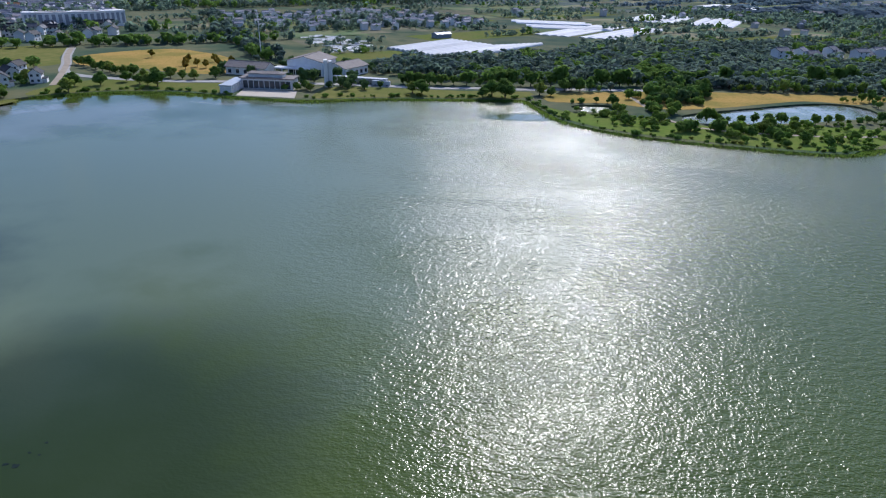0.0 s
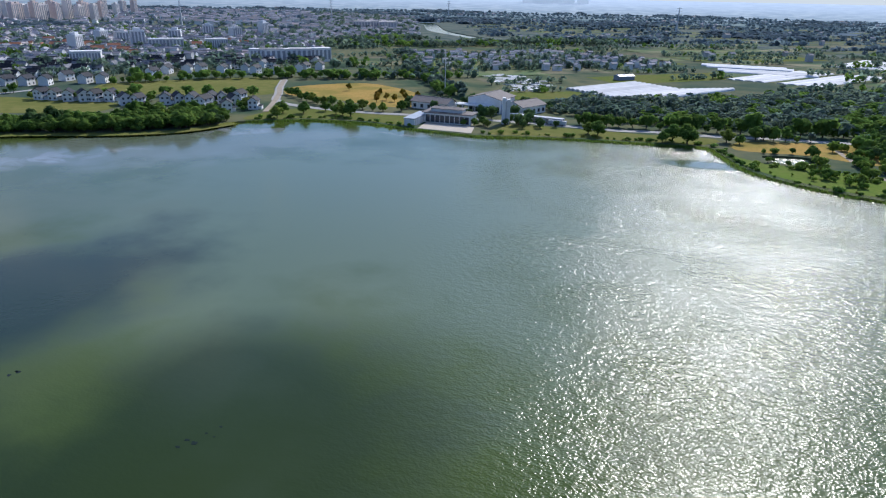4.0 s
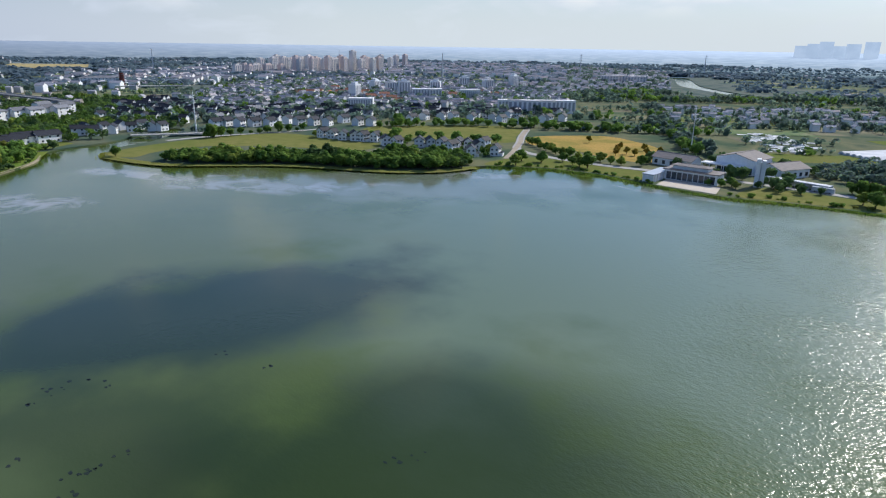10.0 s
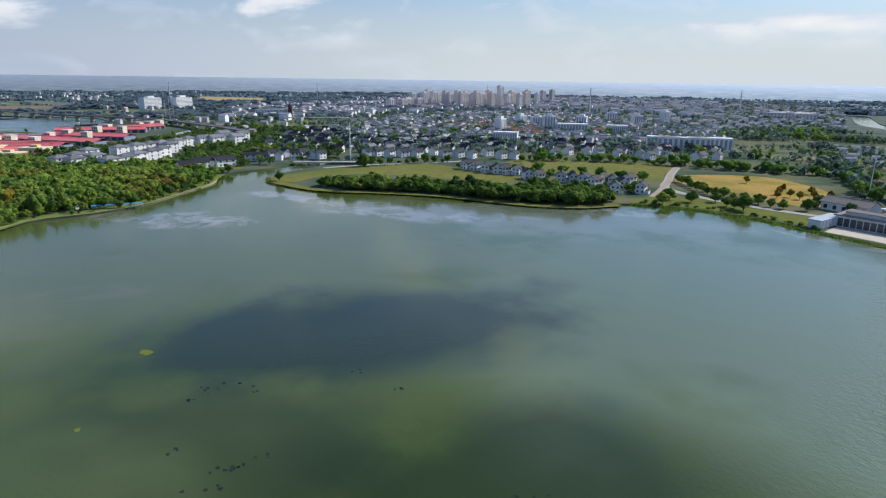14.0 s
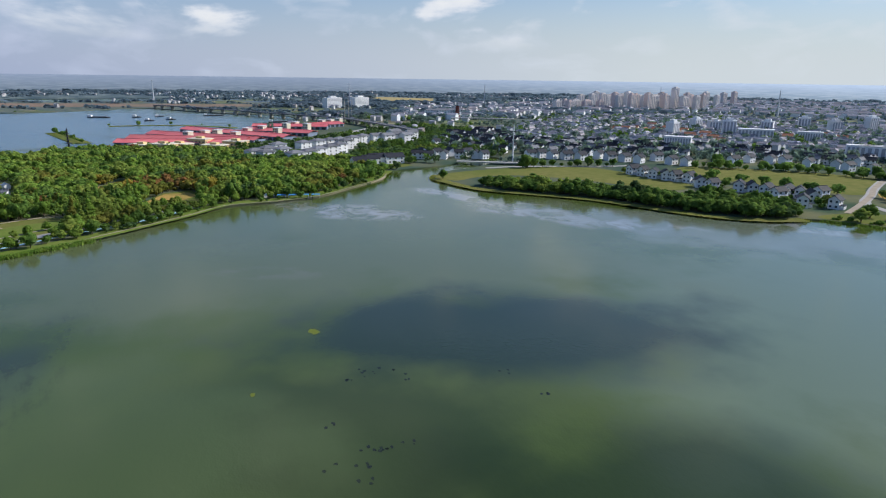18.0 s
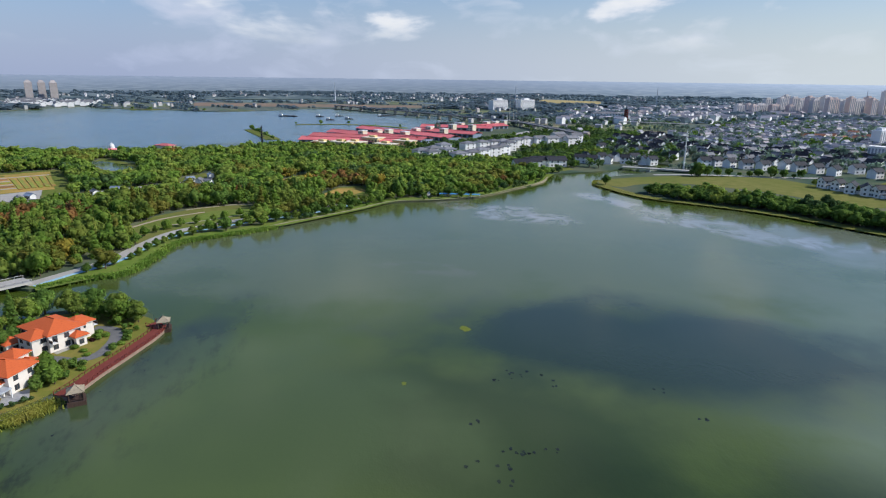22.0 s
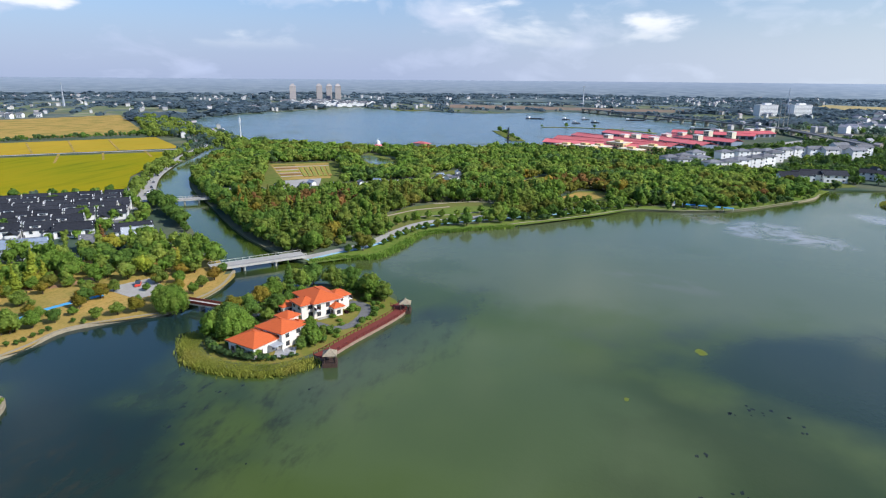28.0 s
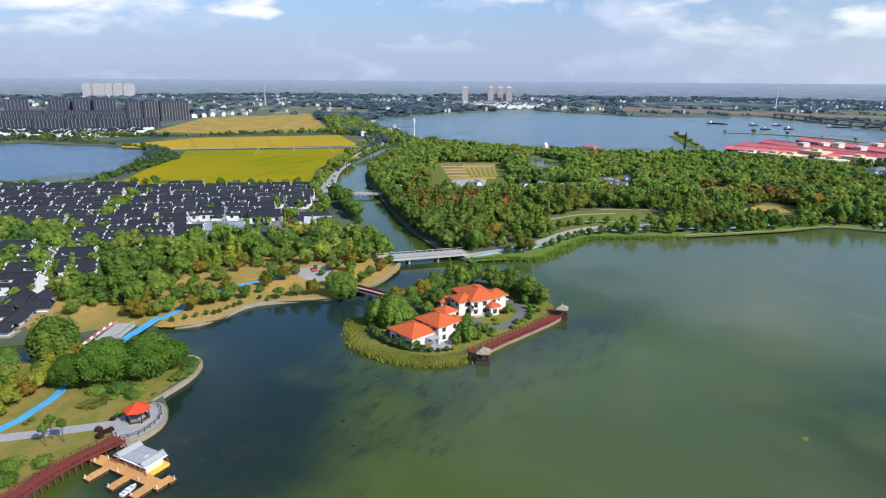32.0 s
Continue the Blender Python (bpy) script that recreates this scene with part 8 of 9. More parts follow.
for i, (x, y) in enumerate([(-427, 376), (-416, 377), (-404, 378), (-393, 381), (-385, 384), (-376, 390), (-330, 393), (-322, 397), (-297.4, 394), (-303, 410), (-294.6, 412), (-280.4, 405), (-288.5, 426), (-259.9, 400), (-271.5, 384), (-355, 380), (-343, 380), (-312, 400)]):
    home = white_block(x, y, 92 + 17 * (i % 4), (9.4, 8.2, 10.6)[i % 3], (7.4, 6.6, 7.0)[i % 3], 2, "white house with dark gabled roof near the shore", "shore village houses", DARKTILE, hip=False, rise=2.4)
    for u in (-1.7, 1.7):
        for s in range(2):
            window_at(home, (-4.73, -4.13, -5.33)[i % 3], u, 1 + 3.2 * s, 1.4, 1.4, 270, detail=False)
    part("lean_to", shared("lean-to", lambda: box_geo(-2.6, -5.9, -.4, 2.6, -3.2, 2.7), WHITEWALL), None, home)
    part("lean_to_roof", shared("lean-to roof", lambda: box_geo(-2.9, -6.2, 2.7, 2.9, -3.2, 2.95), DARKTILE), None, home)
for i, (x, y) in enumerate([(-556, 352), (-556, 364), (-543, 370), (-534, 381), (-524, 392), (-529, 418), (-513, 420), (-500, 428), (-487, 435), (-495, 465), (-468, 459), (-456, 466), (-448, 521), (-452, 547), (-440, 563), (-431, 573), (-407, 575), (-391, 592), (-375, 586), (-356, 592), (-344, 621), (-341, 629), (-333, 648)]):
    white_block(x, y, 92 + 12 * (i % 3), 11, 8, 2, "white village house with dark grey roof", "village houses", DARKTILE, hip=False, rise=2.6)
wood("shore_village_trees", scatter([(-440, 372), (-300, 396), (-262, 384), (-256, 404), (-285, 436), (-360, 400), (-430, 386)], 7.5, chance=.5), 2.5, ((LEAF_DARK, .6), (LEAF, .4)), "garden trees between the shore houses", leaves=90, leaf=0.22, seed=62)
TOWN = [(-582, 367), (-534, 433), (-492, 540), (-424, 590), (-350, 690), (-502, 988), (-736, 1123), (-1078, 1207), (-1153, 928), (-1033, 667), (-787, 451)]
big = np.random.default_rng(70)
tp = scatter(TOWN, 14, rng=big, chance=.64)
near = np.hypot(tp[:, 0], tp[:, 1]) < 830
for i, (x, y) in enumerate(tp[near][:205]):
    white_block(x, y, (12, 100)[i % 4 == 0] + 6 * (i % 4), (9, 10.5, 8)[i % 3], (6.6, 6.2, 5.8)[i % 3], 2, ("white town house with dark grey roof", "white town house with brownish grey roof")[i % 2], "town houses", (GREYTILE, DARKTILE)[i % 2], hip=False, rise=2.3)
# town roofs are lightened and greyed to stand in for haze
BROWNTILE = material("mixed brown roof", [(0.16, 0.165, 0.19), (0.27, 0.26, 0.28), (0.38, 0.30, 0.27)], scale=0.02, rough=0.8, island=0.35, sheen=0.1)
TOWNWALL = material("mixed pale render", [(0.56, 0.56, 0.57), (0.70, 0.70, 0.70), (0.64, 0.56, 0.50)], scale=0.02, rough=0.85, island=0.25, sheen=0.1)
far_houses("town_roofs", np.concatenate([tp[near][205:], tp[~near]]), 9, TOWNWALL, BROWNTILE, "dense town of pale houses with grey brown roofs", 71, 14, (4.5, 9))
OUTER = [(-1113, 398), (-1141, 737), (-1211, 974), (-1156, 1398), (-674, 1317), (-1268, 2455), (-1806, 2348), (-1914, 1535), (-1635, 618)]
EAST_TOWN = [(-510, 1000), (-400, 1180), (-470, 1400), (-610, 1790), (-760, 2200), (-1240, 2440), (-690, 1330), (-740, 1130)]
far_houses("river_town", scatter(EAST_TOWN, 21, rng=big, chance=.6), 11, TOWNWALL, BROWNTILE, "pale town houses reaching to the river", 75, 35, (5, 9))
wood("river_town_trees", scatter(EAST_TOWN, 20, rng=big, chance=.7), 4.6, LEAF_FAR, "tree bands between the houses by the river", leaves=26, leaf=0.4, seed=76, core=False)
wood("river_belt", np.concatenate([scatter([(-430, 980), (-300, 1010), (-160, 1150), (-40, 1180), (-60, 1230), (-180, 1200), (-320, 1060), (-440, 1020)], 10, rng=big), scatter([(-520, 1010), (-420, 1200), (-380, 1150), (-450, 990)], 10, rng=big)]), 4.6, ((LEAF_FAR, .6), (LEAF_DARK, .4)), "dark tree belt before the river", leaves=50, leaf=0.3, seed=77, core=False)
BLOCKS = [(-622, 1432), (-600, 1468), (-578, 1500), (-640, 1500), (-560, 1440)]
for x, y in BLOCKS:
    tower_block("apartment_block", x, y, 25, 40, 14, 6, TOWNTOWER, "low pale apartment block near the river", "river apartment blocks", bays=6, cap=False, glass=FARGLASS)
far_houses("outer_town", scatter(OUTER, 32, rng=big, chance=.55), 16, TOWNWALL, BROWNTILE, "far edge of the town with pale blocks", 72, 35, (5, 11))
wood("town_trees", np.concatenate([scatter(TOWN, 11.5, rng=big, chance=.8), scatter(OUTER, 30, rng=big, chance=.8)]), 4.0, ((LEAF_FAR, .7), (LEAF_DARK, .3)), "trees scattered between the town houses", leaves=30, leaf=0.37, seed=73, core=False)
for i, (x, y) in enumerate([(-1430, 980), (-1481, 1040), (-1448, 1045), (-1532, 1130), (-1439, 1086), (-1523, 1177), (-1430, 1129), (-1514, 1222), (-1392, 1154), (-1472, 1252), (-1381, 1201), (-1432, 1275), (-1370, 1251), (-1420, 1330), (-1383, 1343), (-1350, 1345), (-1401, 1423), (-1518, 1604), (-1579, 1748)]):
    low = i in (0, 1, 2, 4)
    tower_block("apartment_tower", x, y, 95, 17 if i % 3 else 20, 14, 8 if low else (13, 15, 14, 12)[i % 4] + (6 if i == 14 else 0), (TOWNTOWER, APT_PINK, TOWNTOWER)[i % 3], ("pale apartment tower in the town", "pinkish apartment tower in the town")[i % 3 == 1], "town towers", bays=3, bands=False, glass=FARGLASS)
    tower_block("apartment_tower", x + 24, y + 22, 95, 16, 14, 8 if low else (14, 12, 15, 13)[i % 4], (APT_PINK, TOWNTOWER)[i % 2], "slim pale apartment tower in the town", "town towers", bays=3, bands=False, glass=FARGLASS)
for (x, y), L in zip([(-422, 687), (-402, 696), (-382, 719), (-628, 766), (-571, 800), (-568, 564)], (40, 60, 50, 45, 30, 30)):
    tower_block("office_block", x, y, 38, L, 14, 5, WHITEWALL, "long white five-storey block in the town", "town blocks", bays=10, cap=False, bands=False, glass=FARGLASS)
for i, (x, y) in enumerate([(-718, 900), (-733, 1007), (-676, 767), (-747, 814), (-657, 975), (-677, 1097), (-793, 823), (-704, 686)]):
    tower_block("town_block", x, y, 30 + 11 * i, 18, 12, 6 + i % 3, TOWNWALL, "pale six-storey town block", "town mid blocks", bays=4, bands=False, glass=FARGLASS)

# ---- lakeside culture hall with its tower ----
GREYWALL = material("grey cladding", [(0.44, 0.45, 0.46), (0.54, 0.55, 0.56)], scale=0.4, rough=0.7)
HALLROOF = material("brownish grey roof", [(0.17, 0.15, 0.135), (0.25, 0.22, 0.20)], scale=0.6, rough=0.8, bump=0.4, bump_scale=3)
BEIGE = material("beige paving", [(0.46, 0.40, 0.32), (0.56, 0.49, 0.40)], scale=0.4, rough=0.9, big=0.3, big_tone=(0.42, 0.36, 0.28))
tagged(part("hall_forecourt", sheet([(-127, 376), (-91, 373), (-94, 394), (-128, 398)], LAND + 0.3, 1.6), BEIGE), "beige paved forecourt on the lake bank", "plaza", kind="structure")
front = thing("culture_hall", turned(-114, 403, LAND, -3), "low white hall with grey roofs and glass front", "hall")
part("wall", box_geo(-16, -5, -.5, 17, 7, 6.4), WHITEWALL, front)
part("flat_roof", box_geo(-17, -6, 6.4, 18, 8, 7.0), HALLROOF, front)
part("upper_floor", box_geo(-12, -2, 7.0, 10, 6, 9.0), WHITEWALL, front)
part("upper_roof", hip_roof(22, 8, 9.0, 1.2, 1.0), HALLROOF, front, at=pose(-1, 2, 0))
for i in range(9):
    part("glass_bay", box_geo(-14.5 + 3.4 * i, -5.2, .6, -11.7 + 3.4 * i, -4.9, 5.2), GLASS, front)
part("side_wing", box_geo(-23, -22, -.5, -16, 6, 4.4), WHITEWALL, front)
part("wing_roof", box_geo(-23.5, -22.5, 4.4, -15.6, 6.4, 5.0), SHEETROOF, front)
for i in range(5):
    part("colonnade_post", box_geo(-16, -20 + 4 * i, -.4, -15.5, -19.5 + 4 * i, 4.4), WHITEPAINT, front)
bighall = thing("assembly_hall", turned(-98, 462, LAND, -12), "tall grey hall with broad tiled roof", "hall")
part("wall", gable_walls(26, 26, 10, 3.2), WHITEWALL, bighall, at=pose(0, 0, 0, 0, 0, 90))
part("roof", gable_roof(26, 26, 10, 3.2, 1.0), HALLROOF, bighall, "brownish grey roof", at=pose(0, 0, 0, 0, 0, 90))
part("canopy", box_geo(-20, -21, 5.2, 8, -13, 6.0), WHITEPAINT, bighall)
for i in range(6):
    part("canopy_post", box_geo(-19 + 5 * i, -20.6, -.5, -18.5 + 5 * i, -20.1, 5.2), WHITEPAINT, bighall)
    part("glass_bay", box_geo(-12.5 + 4.2 * i, -13.3, .5, -9 + 4.2 * i, -12.9, 4.8), GLASS, bighall)
for x, y, deg, L, W, h, r, lab in ((-140, 452, -12, 30, 14, 5.5, 3, "long barn-like hall with grey gabled roof"), (-73, 462, 60, 26, 18, 6, 3, "grey-roofed side hall beside the trees")):
    b = thing("side_hall", turned(x, y, LAND, deg), lab, "hall", "side halls")
    part("wall", gable_walls(L, W, h, r), WHITEWALL, b)
    part("roof", gable_roof(L, W, h, r, .9), HALLROOF, b)
    for i in range(5):
        window_at(b, -L * .4 + i * L * .2, -W / 2 - .03, 1.2, 2.2, 2.4, 0)
bell = thing("slab_tower", turned(-77.5, 413, LAND, 12), "slim white twin-slab tower at the hall", "tower")
for s in (-1.5, 1.5):
    part("slab", box_geo(s - 1.15, -2.6, -.5, s + 1.15, 2.6, 17.0 if s < 0 else 16.2), WHITEWALL, bell)
part("link", box_geo(-.4, -1.6, 0, .4, 1.6, 15), GREYWALL, bell)
low = thing("gallery_wall", turned(-60, 428, LAND, -12), "low pale gallery wall with arcade behind the tower", "wall")
part("roof", box_geo(-18, -2.5, 3.4, 20, 2.5, 4.0), GREYWALL, low)
for i in range(8):
    part("post", box_geo(-17 + 5 * i, -2.2, -.3, -16.4 + 5 * i, -1.6, 3.4), WHITEPAINT, low)
part("back_wall", box_geo(-18, 2.0, -.3, 20, 2.4, 3.4), WHITEWALL, low)
garden = thing("bus", turned(-44, 421, LAND, -8), "long grey coach parked by the gallery", "bus")
part("body", Geo().prism([(-6, -1.3), (6, -1.3), (6, 1.3), (-6, 1.3)], .5, 3.2, [(-5.9, -1.2), (5.9, -1.2), (5.9, 1.2), (-5.9, 1.2)]), GREYWALL, garden)
for x in (-4, 4):
    part("wheel", Geo().tube(0, 0, -.15, .15, .5, .5, 8), ASPHALT, garden, at=pose(x, -1.2, .5, 90, 0, 0))

# ---- lake road, meadows and groves of the east bank ----
tagged(part("east_road", strip(curve_through([(-322, 551), (-300, 505), (-282, 472), (-262, 436), (-229, 421), (-180, 416), (-143, 420), (-60, 421), (-8, 417), (18, 421), (54, 421), (90, 427), (137, 430), (173, 447), (260, 470), (420, 480)], 8), 7, LAND + 0.14, 0.1), PAVING), "pale lakeside road behind the bank", "road", kind="structure")
tagged(part("dirt_road", strip(curve_through([(-326, 560), (-300, 505), (-282, 473), (-262, 430), (-246, 392)], 6), 4, LAND + 0.2, 0.1), SAND), "sandy dirt road between the fields", "road", kind="structure")
tagged(part("orange_meadow", sheet(curve_through([(-290, 513), (-246, 560), (-205, 545), (-172, 512), (-158, 452), (-190, 448), (-226, 462), (-272, 470)], 8, True), LAND + 0.07), DRYGRASS), "dry orange-brown meadow", "field", kind="structure")
tagged(part("green_meadow", sheet(curve_through([(-448, 458), (-390, 530), (-335, 560), (-303, 500), (-288, 462), (-350, 436), (-402, 416)], 8, True), LAND + 0.07), MEADOW), "green meadow in front of the village", "field", kind="structure")
tagged(part("bank_lawn", sheet(curve_through([(-244, 362), (-206, 381), (-166, 387), (-140, 384), (-141, 412), (-180, 411), (-226, 415), (-244, 395)], 6, True), LAND + 0.07), MEADOW), "green lawn along the lake bank", "lawn", kind="structure")
tagged(part("east_lawn", sheet(curve_through([(-80, 376), (-50, 382), (-16, 386), (18, 389), (45, 392), (54, 412), (10, 411), (-40, 413), (-75, 410)], 6, True), LAND + 0.07), MEADOW), "green lawn along the eastern bank", "lawn", kind="structure")
tagged(part("point_lawn", sheet(curve_through([(55, 372), (67, 338), (91, 316), (127, 301), (163, 291), (188, 289), (212, 300), (240, 330), (190, 340), (136, 334), (100, 352), (72, 356)], 6, True), LAND + 0.07), FRESHGRASS), "bright green grassy point", "lawn", kind="structure")
tagged(part("point_meadow", sheet(curve_through([(62, 385), (100, 384), (130, 372), (165, 380), (230, 408), (262, 402), (300, 430), (180, 430), (105, 420), (66, 408)], 8, True), LAND + 0.06), DRYGRASS), "dry orange meadow by the ponds", "field", kind="structure")
tagged(part("point_path", strip(curve_through([(118, 405), (120, 370), (122, 345), (140, 325), (175, 318), (215, 318), (260, 330)], 5), 3, LAND + 0.14, .1), SAND), "sandy path between pond and shore", "path", kind="structure")
reeds("east_reeds", curve_through([(213, 297), (188, 286), (163, 288), (126, 298), (89, 313), (64, 336), (52, 372), (46, 387), (17, 386), (-17, 383), (-51, 379), (-85, 370), (-122, 374), (-166, 383), (-206, 378), (-240, 360)], 6), 3.6, 0.75, 16000, "green reeds and grass along the eastern shore", LEAF_BRIGHT, 13)
BANK_TREES = [(-16, 396, 5.5), (-22, 399, 4.5), (28, 397, 6), (36, 392, 7), (22, 390, 4), (59, 404, 5), (77, 418, 5), (66, 402, 3.5), (-95, 398, 3), (-86, 396, 3), (-102, 396, 2.5), (-90, 402, 3.5), (-183, 398, 6), (-190, 400, 4.5), (-196, 402, 4), (-218, 396, 5), (-232, 392, 5),
              (-226, 374, 5), (-208, 410, 4), (146, 330, 3.5), (154, 326, 3), (165, 322, 4), (176, 303, 3.5), (186, 298, 3), (120, 318, 3), (108, 325, 3.5), (96, 333, 3)]
for i, (x, y, r) in enumerate(BANK_TREES):
    tree(x, y, r, ("dark0", "round1", "dark2", "dark1")[i % 4], "broad green tree on the lake bank", "tree", "eastern bank trees", tall=0.9)
for i, (x, y) in enumerate(curve_through([(-272, 470), (-250, 452), (-228, 436), (-205, 428), (-170, 424), (-158, 430)], 8)):
    tree(x, y + (i % 3), 3.2 + .5 * (i % 3), ("dark0", "round0")[i % 2], "round roadside tree by the dry meadow", "tree", "meadow road trees")
for i, (x, y) in enumerate(((-196, 478), (-186, 474), (-178, 470), (-172, 480), (-200, 495), (-236, 512), (-166, 492), (-160, 470), (-190, 462), (-182, 500))):
    tree(x, y, 2.6, "gold%d" % (i % 2), "thin young tree in the dry meadow", "tree", "meadow trees", tall=1.3)
wood("hall_trees", scatter([(-160, 442), (-122, 436), (-110, 432), (-96, 414), (-60, 398), (-40, 412), (-60, 440), (-52, 480), (-90, 500), (-160, 470)], 9, [[(-118, 440), (-78, 440), (-78, 484), (-118, 484)], [(-158, 442), (-122, 442), (-122, 462), (-158, 462)], [(-136, 390), (-90, 390), (-90, 414), (-136, 414)], [(-88, 446), (-58, 446), (-58, 478), (-88, 478)], [(-82, 408), (-73, 408), (-73, 418), (-82, 418)], [(-80, 422), (-38, 422), (-38, 434), (-80, 434)], [(-52, 416), (-36, 416), (-36, 426), (-52, 426)]]), 3.0, LEAF_PINE, "dark trees around the culture hall", leaves=110, leaf=0.24, seed=81)
wood("point_trees", np.concatenate([scatter([(72, 360), (96, 336), (128, 316), (150, 306), (190, 300), (212, 310), (190, 332), (136, 330), (104, 348)], 6.5, chance=.55), scatter([(110, 405), (120, 352), (134, 348), (136, 380), (170, 392), (180, 425), (130, 425)], 8, chance=.75),
     np.array(curve_through([(100, 360), (98, 384), (76, 382)], 6)), np.array(curve_through([(140, 345), (190, 341), (245, 352)], 6))]), 2.6, ((LEAF_DARK, .5), (LEAF_BRIGHT, .5)), "shrubs and trees between pond and shore", leaves=110, leaf=0.22, kinds=("canopy", "clump"), seed=82)
wood("point_grove", np.concatenate([scatter([(140, 450), (186, 462), (170, 408), (140, 384), (122, 380)], 6.0), scatter([(60, 416), (104, 420), (128, 440), (90, 440)], 8, chance=.6)]), 3.4, ((LEAF_PINE, .45), (LEAF_DARK, .4), (LEAF_FAR, .15)), "dark grove beside the pond", leaves=130, leaf=0.18, kinds=("canopy", "round"), seed=88)
wood("pond_rows", np.concatenate([np.array(curve_through([(196, 436), (240, 437), (310, 442)], 6.5)), np.array(curve_through([(255, 408), (280, 412), (310, 420)], 5)), scatter([(262, 372), (268, 400), (330, 430), (330, 330), (270, 330)], 7, chance=.7)]), 2.2, ((LEAF_DARK, .6), (LEAF_BRIGHT, .4)), "rows of small trees behind the pond", leaves=90, leaf=0.2, seed=89, tall=1.2)
wood("point_shrubs", scatter([(62, 350), (92, 322), (126, 304), (163, 294), (188, 292), (240, 322), (262, 352), (190, 338), (138, 334), (104, 346), (76, 368)], 5.2, chance=.6), 1.4, ((LEAF_DARK, .4), (LEAF_BRIGHT, .6)), "low shrubs on the grassy point", leaves=70, leaf=0.24, kinds=("clump", "canopy"), seed=93, category="shrubs")
scrub_rng = np.random.default_rng(86)
scrub = np.concatenate([np.array(curve_through([(213, 300), (188, 289), (163, 291), (126, 301), (89, 316), (66, 339), (55, 374), (46, 391), (17, 390), (-17, 387), (-51, 383), (-85, 374)], 2.6)), np.array(curve_through([(-130, 378), (-166, 387), (-206, 382), (-238, 364)], 2.6))])
scrub = scrub + scrub_rng.normal(scale=1.6, size=scrub.shape) + (0, 1.5)
scrub = scrub[is_land(scrub[:, 0], scrub[:, 1]) & (scrub_rng.uniform(size=len(scrub)) < .75)]
wood("bank_scrub", scrub, 1.3, ((LEAF_OLIVE, .2), (LEAF_DARK, .3), (LEAF_BRIGHT, .5)), "low scrub and tall grass along the eastern bank", leaves=70, leaf=0.26, kinds=("clump",), seed=87, category="scrub", tall=0.8)
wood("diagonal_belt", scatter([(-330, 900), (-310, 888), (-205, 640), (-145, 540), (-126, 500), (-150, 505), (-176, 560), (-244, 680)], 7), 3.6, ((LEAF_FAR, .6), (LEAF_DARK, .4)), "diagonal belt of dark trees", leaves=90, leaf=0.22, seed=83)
wood("road_edge_wood", np.array(curve_through([(-30, 428), (30, 432), (100, 440), (180, 458), (300, 480), (420, 490)], 7)), 4.5, LEAF_DARK, "dark trees along the lake road", leaves=100, leaf=0.26, seed=84)
wood("village_road_trees", np.concatenate([scatter([(-448, 470), (-390, 545), (-335, 575), (-180, 640), (-170, 620), (-330, 555), (-395, 520), (-440, 452)], 8, chance=.75), scatter([(-402, 410), (-350, 428), (-290, 455), (-288, 446), (-350, 420), (-400, 402)], 9)]), 3.8, LEAF_DARK, "trees between meadow and village", leaves=70, leaf=0.3, seed=85)

# ---- plastic greenhouses ----
PLASTIC = material("white greenhouse film", [(0.62, 0.62, 0.61), (0.74, 0.73, 0.71)], scale=0.1, rough=0.85, island=0.08, vary=0.10, spec=0.1)


def tunnel(L, r=4.0, high=0.5):
    g, n = Geo(), 7
    a = [math.pi * i / (n - 1) for i in range(n)]
    v = [(x, r * math.cos(t), r * high * math.sin(t)) for x in (0, L) for t in a]
    g.add(v, [(i, i + 1, n + i + 1, n + i) for i in range(n - 1)] + [tuple(range(n - 1, -1, -1)), tuple(range(n, 2 * n))])
    return g


def greenhouse_rows(origin, along, across, L, count, label, group, skip=(), r=4.0, high=0.5):
    a = math.degrees(math.atan2(along[1], along[0]))
    d = math.hypot(*across)
    for i in range(count):
        if i in skip:
            continue
        x, y = origin[0] + across[0] / d * i * r * 2.05, origin[1] + across[1] / d * i * r * 2.05
        ob = thing("greenhouse", turned(x, y, LAND, a), label, "greenhouse", group)
        part("film", shared(("tunnel", L, r), lambda: tunnel(L, r, high), PLASTIC), None, ob)
        part("end_frame", shared(("end frame", r), lambda: box_geo(-.1, -r * .4, 0, .05, r * .4, r * high * .8), SHEETROOF), None, ob)


greenhouse_rows((-55, 597), (64, 86), (39, -36), 98, 9, "long white plastic greenhouse tunnel", "near greenhouses", r=3.1, high=0.75)
greenhouse_rows((-14, 561), (66, 86), (66, 38), 92, 10, "long white plastic greenhouse tunnel", "near greenhouses", r=3.2, high=0.75)
shed = thing("farm_shed", turned(-8, 700, LAND, 40), "blue-grey farm shed behind the greenhouses", "shed")
part("wall", gable_walls(20, 9, 4, 1.6), BLUEROOF, shed)
part("roof", gable_roof(20, 9, 4, 1.6, .6), BLUEROOF, shed)
for corner, end, last, n in ([(85.5, 914), (184.8, 903), (108.6, 817)] + [5], [(100.7, 754), (198.5, 884), (187.3, 720)] + [9], [(255.2, 965), (329, 1095), (394, 900)] + [10], [(495, 1335), (565, 1410), (683, 1166)] + [12]):
    al, ac = Vector(end) - Vector(corner), Vector(last) - Vector(corner)
    greenhouse_rows(corner, al, ac, al.length, n, "distant white greenhouse tunnel in the fields", "far greenhouses", (n // 2,), ac.length / n / 2.05, 0.24)
cover_rng = random.Random(12)
